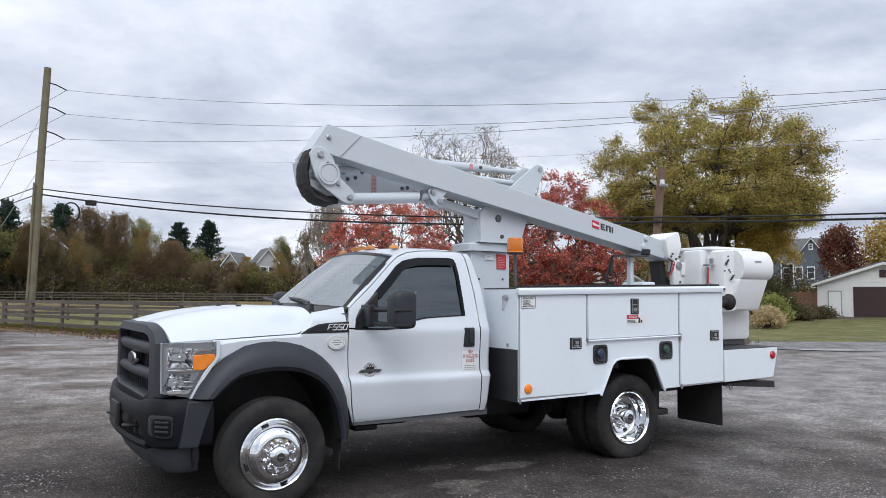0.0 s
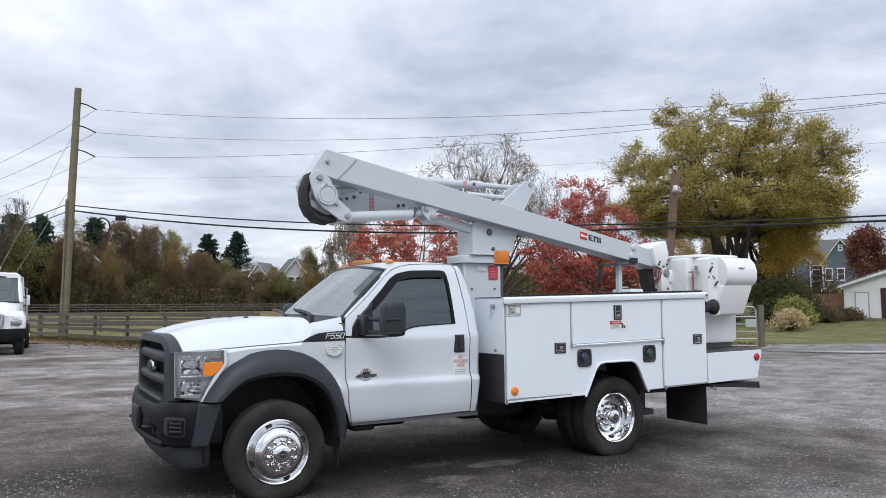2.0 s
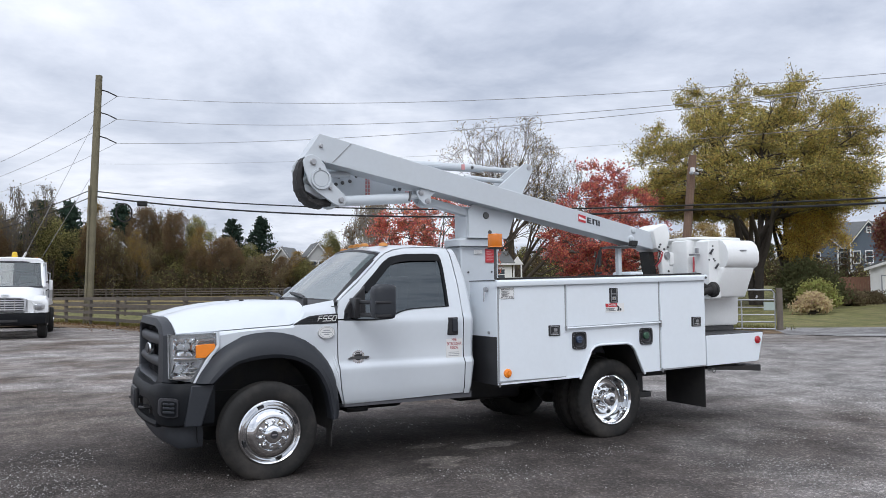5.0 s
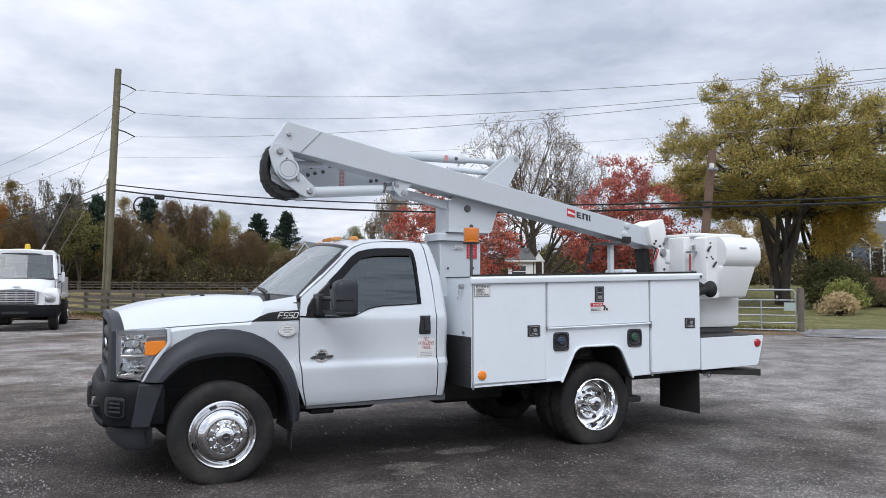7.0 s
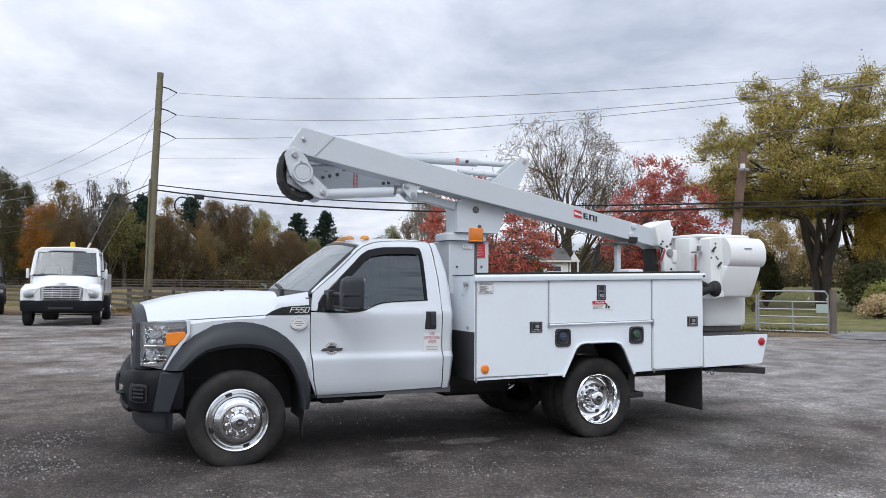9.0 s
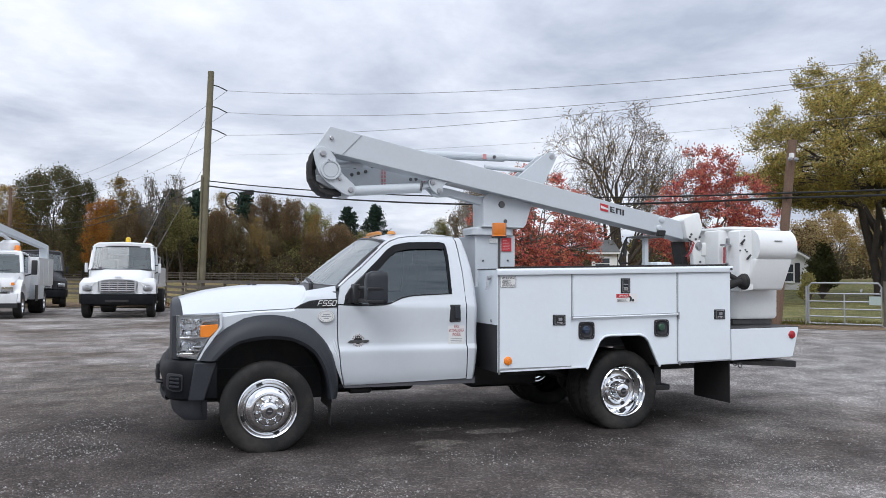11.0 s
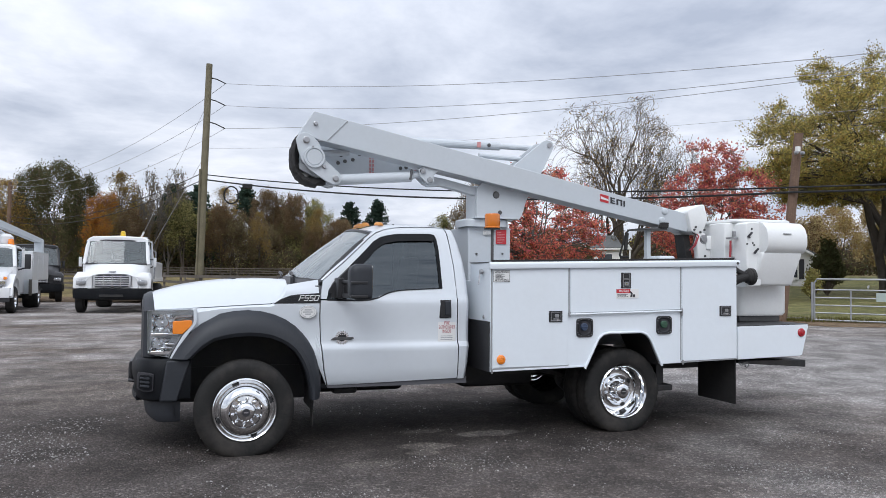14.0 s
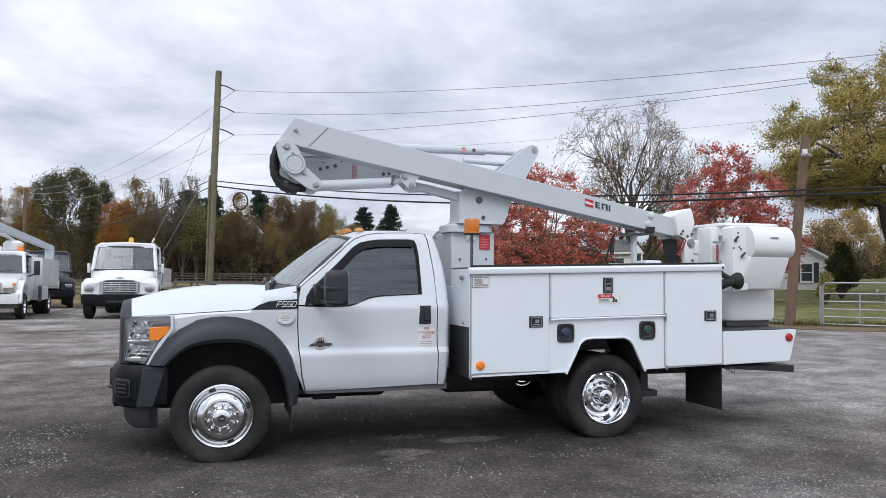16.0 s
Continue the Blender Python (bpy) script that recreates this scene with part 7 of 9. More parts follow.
# far woods: a few kinds, repeated
far_kinds = []
for k, (nm, lab, seed, crowns, kw) in enumerate((
        ("rust_tree", "rust-brown woodland tree beyond the field", 51, ((L_RUST, 8000, 0.092, 0.30), (L_BROWN, 7600, 0.092, 0.32)), dict(depth=4, bole=0.12, wide=0.25, low=0.05)),
        ("brown_tree", "dull brown woodland tree beyond the field", 52, ((L_BROWN, 9400, 0.092, 0.32), (L_RUST, 1600, 0.092, 0.32), (L_GREEN, 1400, 0.092, 0.32)), dict(depth=4, bole=0.10, spread=(20, 60), wide=0.30, low=0.02)),
        ("olive_tree", "olive-green woodland tree beyond the field", 53, ((L_GREEN, 8000, 0.092, 0.32), (L_DARK, 7600, 0.092, 0.32)), dict(depth=4, bole=0.12, wide=0.28, low=0.05)),
        ("tan_tree", "tan-gold woodland tree beyond the field", 54, ((L_GOLD, 6400, 0.092, 0.30), (L_BROWN, 5400, 0.092, 0.32)), dict(depth=4, bole=0.14, wide=0.23, low=0.15, bark=BARKGREY)),
        ("orange_tree", "orange-gold woodland tree beyond the field", 57, ((L_ORANGE, 10000, 0.092, 0.32), (L_RUST, 5000, 0.092, 0.32)), dict(depth=4, bole=0.12, wide=0.26, low=0.05)),
        ("leafless_tree", "grey leafless woodland tree beyond the field", 55, ((L_BROWN, 700, 0.10, 0.35),), dict(depth=4, bole=0.12, spread=(14, 36), bark=BARKGREY, thin=0.017, lift_up=0.05, wide=0.24, low=0.2, trunk_r=0.11)),
        ("dark_tree", "broad dark green-brown woodland tree", 56, ((L_DARK, 20000, 0.098, 0.33), (L_BROWN, 6000, 0.098, 0.33)), dict(depth=4, fork=4, bole=0.1, spread=(25, 62), wide=0.36, low=0.08)))):
    kw = dict(dict(trunk_r=0.17, fork=3), **kw)
    far_kinds.append((nm, tree(nm, lab, (-14 + 5 * k, 137 + 3 * (k % 2)), 12.0, seed, crowns, category="tree", **kw), kw["wide"]))


def conifer(at, height, label):
    rng = random.Random(int(at[0] * 10))
    t = thing("spruce_tree", label, "tree", pose(at[0], at[1], rise(*at) - 0.1), "far woods")
    limbs, tips = [([Vector((0, 0, z * height)) for z in (0, 0.3, 0.6, 1.0)], [0.25, 0.2, 0.12, 0.03], 9)], []
    for k in range(130):
        z = height * (0.12 + 0.88 * (k / 130) ** 0.9)
        rr = height * 0.33 * (1 - z / height) ** 0.55 * rng.uniform(0.6, 1.15) + 0.15
        q = rng.uniform(0, 6.28)
        pts = [Vector((0, 0, z)), Vector((rr * 0.6 * math.cos(q), rr * 0.6 * math.sin(q), z - 0.02 * height)), Vector((rr * math.cos(q), rr * math.sin(q), z - 0.005 * height))]
        limbs.append((pts, [0.05, 0.03, 0.01], 0))
        tips.append(pts)
    limb_mesh("trunk", limbs, BARK, t, 0.02)
    leaf_mesh("crown", rng, tips, 9000, 0.22, 0.20, L_NEEDLE, t)
    return t


for x, y, h in ((35.5, 141.5, 15.0), (29.8, 140.6, 14.3), (-2.3, 108.0, 12.9), (0.9, 108.5, 13.0), (8.6, 121.2, 14.4)):
    conifer((x, y), h, "dark green spruce rising from the woods")
kinds = {nm: (ob, w) for nm, ob, w in far_kinds}
for ob, w in kinds.values():
    ob["group"] = "far woods"


def far_tree(nm, x, y, height, width, turn):
    """One more tree of a kind, with its height and crown width in metres."""
    ob, w = kinds[nm]
    height += 0.7 * (1 - smooth01(0.30, 0.52, math.atan2(x + 0.5, y + 6.4)))
    k, kx = height / 12.0, width / (2 * w * 12.0)
    o = copy_thing(ob, pose(x, y, rise(x, y) - 0.1, 0, 0, turn) @ Matrix.Diagonal((kx, kx, k, 1)))
    o["group"] = "far woods"


# the ones that make the skyline: kind, place, height, crown width
SKYLINE = (("tan_tree", -18.3, 83.8, 9.6, 5.0), ("dark_tree", -14.3, 86.5, 11.9, 8.6), ("dark_tree", -11.9, 91.8, 11.1, 5.0), ("orange_tree", -9.1, 83.1, 8.6, 4.6), ("tan_tree", -9.0, 101.2, 12.9, 6.2), ("leafless_tree", -5.1, 97.4, 13.0, 6.4), ("leafless_tree", -2.7, 99.5, 13.7, 6.8), ("dark_tree", -1.5, 107.5, 11.9, 4.6), ("tan_tree", 4.6, 115.4, 13.0, 5.6), ("rust_tree", 10.9, 113.0, 13.0, 5.4), ("brown_tree", 13.6, 116.7, 12.1, 4.8), ("rust_tree", 15.4, 110.5, 12.2, 5.2), ("olive_tree", 19.0, 114.2, 11.2, 6.6), ("brown_tree", 22.3, 111.4, 8.3, 5.2))
SKYLINE_EAST = (("rust_tree", 4.1, 102.6, 9.4, 4.2), ("brown_tree", 6.2, 101.6, 8.4, 4.4), ("rust_tree", 0.9, 113.5, 10.5, 4.6), ("brown_tree", -6.3, 113.4, 10.4, 5.6), ("rust_tree", 21.0, 104.2, 7.9, 5.0), ("olive_tree", 38.4, 110.4, 9.3, 5.2), ("brown_tree", 40.8, 105.2, 7.4, 5.4), ("brown_tree", 25.6, 104.0, 5.2, 6.0), ("brown_tree", 30.8, 101.0, 3.9, 5.4), ("orange_tree", -23.0, 84.0, 10.5, 6.0), ("dark_tree", -29.0, 88.0, 10.0, 8.0), ("brown_tree", 45.5, 103.0, 7.2, 6.0), ("rust_tree", 51.0, 100.0, 7.0, 6.0), ("brown_tree", 6.9, 103.5, 5.2, 4.0), ("tan_tree", 9.3, 104.5, 8.6, 3.6), ("brown_tree", 5.4, 102.5, 7.4, 4.4), ("rust_tree", 28.0, 99.0, 5.0, 3.0), ("tan_tree", 35.0, 100.0, 6.4, 3.6), ("brown_tree", 33.0, 98.5, 3.6, 4.4), ("tan_tree", 29.8, 98.0, 5.6, 3.6), ("olive_tree", 30.9, 97.0, 4.2, 4.4), ("brown_tree", 27.4, 97.0, 3.4, 3.6), ("tan_tree", 3.0, 105.5, 9.0, 4.6), ("tan_tree", 18.0, 106.5, 9.4, 4.2), ("leafless_tree", -7.6, 104.0, 12.0, 6.0))
rng = random.Random(77)
for nm, x, y, h, w in SKYLINE + SKYLINE_EAST:
    far_tree(nm, x, y, h, w, rng.uniform(0, 360))
# the thicket behind and between them
AZ = [-0.42, -0.22, -0.10, 0.0, 0.08, 0.14, 0.20, 0.25, 0.30, 0.36, 0.50, 0.62, 0.80, 1.05]
HT = [10.0, 10.5, 10.0, 11.0, 12.0, 11.5, 9.5, 7.0, 6.2, 7.0, 7.2, 7.4, 7.4, 7.4]
for row, (dist, share, az_end) in enumerate(((117, 0.62, 1.05), (126, 0.9, 1.05), (106, 0.8, 0.0), (134, 0.74, 0.45))):
    az = -0.42 + 0.01 * row
    while az < az_end:
        h = lerp(az, AZ, HT) * share * rng.uniform(0.72, 1.1)
        d = dist * rng.uniform(0.97, 1.04)
        x, y = -0.5 + d * math.sin(az), -6.4 + d * math.cos(az)
        pick = rng.choice(("rust_tree", "brown_tree", "brown_tree", "olive_tree", "tan_tree", "olive_tree", "brown_tree", "dark_tree"))
        w = h * rng.uniform(0.55, 0.85)
        far_tree(pick, x, y, h, w, rng.uniform(0, 360))
        az += rng.uniform(0.75, 1.1) * w / d * 0.8
# brush at the foot of the woods
rng = random.Random(5)
spots = []
for i in range(900):
    az, d = rng.uniform(-0.45, 1.05), rng.uniform(108, 118)
    x, y = -0.5 + d * math.sin(az), -6.4 + d * math.cos(az)
    z = rise(x, y)
    spots.append([Vector((x, y, z)), Vector((x + rng.gauss(0, 1), y + rng.gauss(0, 1), z + rng.uniform(0.8, 4.2)))])
brush = leaf_mesh("brush", rng, spots, 80000, 0.19, 0.6, L_THICKET, None)
tagged(brush, "tangled brown brush at the foot of the woods", "undergrowth", kind="stuff")
brush2 = leaf_mesh("ivy_brush", rng, spots[:420], 24000, 0.17, 0.5, L_DARK, None)
tagged(leaf_mesh("green_brush", rng, spots[420:720], 34000, 0.10, 0.6, L_GREEN, None), "olive-green brush among the woods", "undergrowth", kind="stuff")
tagged(brush2, "dark green ivy and brambles in the hedgerow", "undergrowth", kind="stuff")
rng = random.Random(15)
spots = []
for i in range(700):
    az, d = rng.uniform(-0.45, 0.75), rng.uniform(121, 131)
    x, y = -0.5 + d * math.sin(az), -6.4 + d * math.cos(az)
    z = rise(x, y)
    spots.append([Vector((x, y, z - 0.3)), Vector((x + rng.gauss(0, 1), y + rng.gauss(0, 1), z + rng.uniform(2.0, 5.5)))])
tagged(leaf_mesh("deep_thicket", rng, spots, 60000, 0.34, 0.8, L_THICKET, None), "dense brown thicket deep in the woods", "undergrowth", kind="stuff")
# shrubs before the house
L_LIGHT, L_STRAW = leaf("leaf_light_green", (0.38, 0.38, 0.13)), leaf("leaf_straw", (0.44, 0.35, 0.215))
for nm, lab, at, r, h, m, n_, s_ in (("shrub", "rounded light green shrub", (35.2, 20.9), 1.15, 1.85, L_LIGHT, 6000, 0.08), ("hedge_shrub", "dark evergreen shrubs beside the lawn", (40.4, 25.4), 2.3, 3.0, L_DARK, 8000, 0.11), ("hedge_shrub", "dark evergreen shrub near the cottage", (39.4, 32.9), 1.15, 3.9, L_DARK, 5000, 0.11), ("shrub", "small round green shrub", (33.2, 27.8), 0.55, 1.9, L_GREEN, 2500, 0.07), ("grass_clump", "tan ornamental grass clump", (32.8, 19.4), 0.95, 1.05, L_STRAW, 5000, 0.08), ("flower_bed", "faded brown flower bed", (44.4, 25.5), 1.3, 0.9, L_BROWN, 3000, 0.09), ("flower_bed", "faded brown flower bed", (47.5, 26.0), 1.5, 0.6, L_BROWN, 2500, 0.09)):
    rng = random.Random(int(at[0] * 100))
    t = thing(nm, lab, "shrub", pose(at[0], at[1], rise(*at) - 0.02))
    limbs, tips = [], []
    for k in range(60):
        q, a = rng.uniform(0, 6.28), rng.uniform(0.1, 1.25)
        e_ = Vector((r * math.sin(a) * math.cos(q), r * math.sin(a) * math.sin(q), h * math.cos(a) * rng.uniform(0.85, 1.0) + 0.1)) * rng.uniform(0.85, 1.0)
        pts = [Vector((0, 0, 0)), e_ * 0.55, e_]
        limbs.append((pts, [0.03, 0.02, 0.008], 0))
        tips.append([e_ * 0.6, e_ * 0.85, e_])
    limb_mesh("stems", limbs, BARK, t, 0.008)
    leaf_mesh("leaves", rng, tips, n_, s_, r * 0.14, m, t)
# fallen leaves along the fence
rng = random.Random(9)
lv = [[Vector((x, y, rise(x, y) + 0.012)), Vector((x + 0.1, y, rise(x, y) + 0.02))] for x, y in [(lerp(s, [0, 1], [4.2, -1.2]) + rng.gauss(0, 0.9), lerp(s, [0, 1], [19.5, 36]) + rng.gauss(0, 0.4)) for s in [rng.random() for k in range(1500)]]]
fl = leaf_mesh("fallen_leaves", rng, lv, 2500, 0.05, 0.004, L_RUST, None)
tagged(fl, "dead brown leaves scattered along the fence", "leaves", kind="stuff")
GRASSB = leaf("grass_blade", (0.13, 0.12, 0.035))
rng = random.Random(13)
gv, gf = [], []
for i in range(6000):
    s = rng.random()
    if i < 4000:
        x, y = lerp(s, [0, 0.5, 1], [4.6, 2.0, -1.0]) + rng.gauss(0, 0.35), lerp(s, [0, 0.5, 1], [19, 27.5, 37]) + rng.gauss(0, 0.5)
    else:
        x, y = lerp(s, [0, 1], [16.8, 19.4]) + rng.gauss(0, 0.3), lerp(s, [0, 1], [12.9, 10.9]) + rng.gauss(0, 0.35)
    z, q, h = rise(x, y), rng.uniform(0, 6.28), rng.uniform(0.05, 0.22)
    k, c, s_ = len(gv), math.cos(q), math.sin(q)
    gv += [(x - 0.008 * c, y - 0.008 * s_, z), (x + 0.008 * c, y + 0.008 * s_, z), (x + 0.05 * s_, y - 0.05 * c, z + h)]
    gf.append((k, k + 1, k + 2))
me = bpy.data.meshes.new("grass_tufts")
me.from_pydata(gv, [], gf)
me.materials.append(GRASSB)
tagged(new("grass_tufts", me), "rough grass along the fence and gate", "grass", kind="stuff")

# ---- fences, gate, poles and wires ----
OLDWOOD = mat("weathered_board", (0.105, 0.088, 0.072), 0.9, var=0.3, scale=4, bump=0.5, bscale=40, objects=0.25, dirt=(0.16, 0.15, 0.13), amount=0.4, dscale=3)
POLEWOOD = mat("treated_pole_wood", (0.17, 0.150, 0.098), 0.9, var=0.22, scale=2.5, bump=0.5, bscale=30, dirt=(0.09, 0.08, 0.06), amount=0.5, dscale=1.2)
POLEBROWN = mat("brown_pole_wood", (0.155, 0.098, 0.068), 0.9, var=0.25, scale=2.5, bump=0.5, bscale=30)
GALV = mat("galvanised_tube", (0.36, 0.37, 0.38), 0.5, 0.6, var=0.15, scale=9)
CABLE = mat("black_cable", (0.012, 0.012, 0.013), 0.6, var=0.1)
WIRE = mat("aluminium_wire", (0.36, 0.36, 0.38), 0.5, 0.4, var=0.1)


def fence(stops, height, rails, spacing, label, r=0.06):
    f = thing("board_fence", label, "fence")
    posts = []
    for a, b in zip(stops, stops[1:]):
        n = max(1, round(math.hypot(b[0] - a[0], b[1] - a[1]) / spacing))
        posts += [(a[0] + (b[0] - a[0]) * k / n, a[1] + (b[1] - a[1]) * k / n) for k in range(n)]
    posts.append(stops[-1])
    rr = random.Random(3)
    for x, y in posts:
        z = rise(x, y)
        part("post", box(x - r, x + r, y - r, y + r, z - 0.2, z + height * rr.uniform(1.0, 1.06), 0.012), OLDWOOD, f)
    for (xa, ya), (xb, yb) in zip(posts, posts[1:]):
        for h in rails:
            za, zb = rise(xa, ya) + h * height + rr.uniform(-0.02, 0.02), rise(xb, yb) + h * height + rr.uniform(-0.02, 0.02)
            d = Vector((xb - xa, yb - ya, 0)).normalized()
            o = Vector((d.y, -d.x, 0)) * (-(r + 0.004))
            t = Vector((d.y, -d.x, 0)) * 0.016
            b = bmesh.new()
            ring = lambda p: [p + o + t + Vector((0, 0, -0.065)), p + o - t + Vector((0, 0, -0.065)), p + o - t + Vector((0, 0, 0.065)), p + o + t + Vector((0, 0, 0.065))]
            loft([ring(Vector((xa, ya, za)) - d * 0.04), ring(Vector((xb, yb, zb)) + d * 0.04)], True, True, b)
            part("board", b, OLDWOOD, f)
    return f


fence([(4.6, 17.0), (2.8, 22.35), (0.18, 31.3), (-1.6, 38.5), (-5.5, 45), (-14, 50)], 1.22, (0.22, 0.46, 0.70, 0.94), 3.3, "weathered brown board fence beside the lot")
fence([(-0.5, 47.0), (6.0, 42.0), (10.5, 39.0)], 1.15, (0.35, 0.65, 0.93), 3.6, "weathered inner paddock fence")
fence([(-22, 99), (-4.1, 96), (8, 95.5), (20, 92), (34, 86)], 1.02, (0.32, 0.62, 0.92), 3.4, "weathered board fence across the far field", 0.06)

# field gate
SIGNGREEN = mat("faded_sign", (0.36, 0.42, 0.39), 0.6, var=0.08, scale=8)
gate = thing("field_gate", "galvanised tubular field gate, closed", "gate")
ga, gb = Vector((17.7, 11.95, rise(17.5, 12) + 0.05)), Vector((18.90, 10.38, rise(19, 11) + 0.05))
gd = (gb - ga)
zt = Vector((0, 0, 1.24))
part("gate_frame", tube([ga, ga + zt - Vector((0, 0, 0.12)), ga + zt + gd * 0.04, gb + zt - gd * 0.04, gb + zt - Vector((0, 0, 0.12)), gb, ga], 0.028, 8), GALV, gate)
for h in (0.22, 0.45, 0.68, 0.92):
    part("gate_rail", tube([ga + Vector((0, 0, h)), gb + Vector((0, 0, h))], 0.022, 8), GALV, gate)
part("gate_upright", tube([ga + gd * 0.5, ga + gd * 0.5 + Vector((0, 0, 0.92))], 0.024, 8), GALV, gate)
part("gate_sign", box(-0.16, 0.16, -0.004, 0.004, -0.13, 0.13, 0.002), SIGNGREEN, gate).matrix_basis = Matrix.Translation(ga + gd * 0.90 + Vector((0, 0, 0.72))) @ pose(0, -0.04, 0, 0, 0, -52)
for k in (0.72, 0.98):
    part("gate_latch", tube([ga + gd * k + Vector((0, -0.02, 0.98)), ga + gd * k + Vector((0.03, -0.03, 1.06))], 0.03, 8), STEEL, gate)
p = gb + gd * 0.07
t = thing("gate_post", "round weathered wooden gate post", "post")
part("post", tube([p + Vector((0, 0, -0.4)), p + Vector((0, 0, 1.30))], 0.095, 12), OLDWOOD, t)
p = ga - gd * 0.03
t = thing("hinge_post", "thin galvanised steel gate post", "post")
part("post", tube([p + Vector((0, 0, -0.4)), p + Vector((0, 0, 1.15))], 0.035, 10), GALV, t)

P1, P1T = Vector((0.10, 32.7, rise(0.1, 32.7) - 0.2)), Vector((0.43, 32.7, 11.87))
pole = thing("utility_pole", "tall greenish treated-wood utility pole", "utility pole")
part("pole", tube([P1.lerp(P1T, k / 8) for k in range(9)], 0.2, 16, radii=[0.205 - 0.055 * k / 8 for k in range(9)]), POLEWOOD, pole)
part("conduit", tube([(-0.02, 32.50, 0.2), (0.08, 32.50, 6.6)], 0.045, 8), POLEWOOD, pole)
WIRES = [(10.87, 6.83, 1.4, 27.7, -11.0), (9.78, 7.62, 1.7, 28.3, -11.5), (8.64, 8.15, 1.3, 30.1, -10.3)]
for z, zb, sag, xe, ye in WIRES:
    root = P1.lerp(P1T, (z + 0.45) / 12.0)
    part("insulator_arm", tube([root + Vector((0.12, 0, 0)), root.lerp(Vector((1.2, 32.3, z)), 0.5) + Vector((0, 0, 0.06)), (1.2, 32.3, z)], 0.028, 6), CABLE, pole)
    a, b = Vector((1.2, 32.3, z)), Vector((xe, ye, zb))
    pts = [a.lerp(b, k / 40) - Vector((0, 0, 4 * sag * (k / 40) * (1 - k / 40))) for k in range(41)]
    tagged(part("overhead_wire", tube(pts, 0.0105, 5), WIRE), "thin grey overhead power wire from the pole", "wire", "power wires")
# the same lines go on to the next pole behind the trucks
LP = Vector((-14.2, 63.5, 0))
LP.z = rise(LP.x, LP.y)
p = thing("utility_pole", "distant brown wooden utility pole", "utility pole")
part("pole", tube([LP - Vector((0, 0, 0.3)), LP + Vector((0, 0, 4)), LP + Vector((0, 0, 8.2))], 0.16, 10, radii=[0.18, 0.16, 0.13]), POLEBROWN, p)
for (z, zb, sag, xe, ye), e_ in zip(WIRES, (8.6, 8.3, 7.9)):
    a, b = Vector((1.2, 32.3, z)), LP + Vector((0, 0, e_ - 0.4))
    pts = [a.lerp(b, k / 24) - Vector((0, 0, 4 * 1.3 * (k / 24) * (1 - k / 24))) for k in range(25)]
    tagged(part("overhead_wire", tube(pts, 0.0105, 5), WIRE), "thin grey overhead power wire to the distant pole", "wire", "power wires")
for zc, e_ in ((6.5, 5.6), (6.15, 5.2)):
    a, b = P1.lerp(P1T, zc / 12.0) + Vector((-0.1, 0, 0)), LP + Vector((0, 0, e_ - 0.2))
    pts = [a.lerp(b, k / 24) - Vector((0, 0, 4 * 1.0 * (k / 24) * (1 - k / 24))) for k in range(25)]
    tagged(part("telephone_cable", tube(pts, 0.022, 5), CABLE), "black telephone cable to the distant pole", "cable", "telephone cables")
a, b = P1.lerp(P1T, 7.75 / 12.0) + Vector((0.15, 0, 0)), Vector((28, -10, 5.9))
tagged(part("overhead_wire", tube([a.lerp(b, k / 30) - Vector((0, 0, 3.2 * (k / 30) * (1 - k / 30))) for k in range(31)], 0.0055, 4), WIRE), "very thin grey wire from the pole", "wire", "power wires")
for z, dx in ((10.0, 0), (7.4, 0.5)):
    root = P1.lerp(P1T, z / 12.0)
    end = Vector((-3.9 + dx, 33.6, 0.2))
    g = thing("guy_wire", "thin steel guy wire with insulator, anchored in the ground", "guy wire", group="guy wires")
    part("wire", tube([root, root.lerp(end, 0.5), end], 0.010, 5), WIRE, g)
    part("guy_insulator", tube([root.lerp(end, 0.66), root.lerp(end, 0.70)], 0.05, 8), LABELWHITE, g)

P2 = Vector((16.82, 12.38, rise(17, 12.2)))
P2T = Vector((17.25, 12.05, 5.95))
pole2 = thing("short_utility_pole", "short brown wooden pole with floodlights", "utility pole")
part("pole", tube([P2 - Vector((0, 0, 0.3)), P2.lerp(P2T, 0.33), P2.lerp(P2T, 0.67), P2T], 0.15, 14, radii=[0.155, 0.147, 0.138, 0.130]), POLEBROWN, pole2)
fl_ = part("floodlight_box", box(16.96, 17.08, 11.80, 11.90, 5.35, 5.50, 0.01), LABELWHITE, pole2)
for dx in (-0.13, 0.10):
    part("floodlight", lathe([(0.0, -0.09), (0.045, -0.08), (0.065, 0.0), (0.055, 0.02)], (17.02 + dx, 11.80, 5.30), "y", 14), GALV, fl_)
for zc, z2, sag in ((6.42, 4.28, 0.42), (6.17, 4.13, 0.52)):
    a = P1.lerp(P1T, zc / 12.0) + Vector((0.16, -0.1, 0))
    b = Vector((16.95, 12.06, z2))
    pts = [a.lerp(b, k / 30) - Vector((0, 0, 4 * sag * (k / 30) * (1 - k / 30))) for k in range(31)]
    c = Vector((28, -10, z2 + 0.2))
    pts += [b.lerp(c, k / 24) - Vector((0, 0, 4 * 0.35 * (k / 24) * (1 - k / 24))) for k in range(1, 25)]
    tagged(part("telephone_cable", tube(pts, 0.026 if z2 > 4.2 else 0.034, 6), CABLE), "black telephone cable between the poles", "cable", "telephone cables")
coil = tube([(1.55 + 0.34 * math.cos(q), 32.0, 5.34 + 0.42 * math.sin(q)) for q in [2 * math.pi * k / 28 for k in range(29)]], 0.035, 8)
tagged(part("cable_coil", coil, CABLE), "coil of black cable hung from the telephone line", "cable coil")
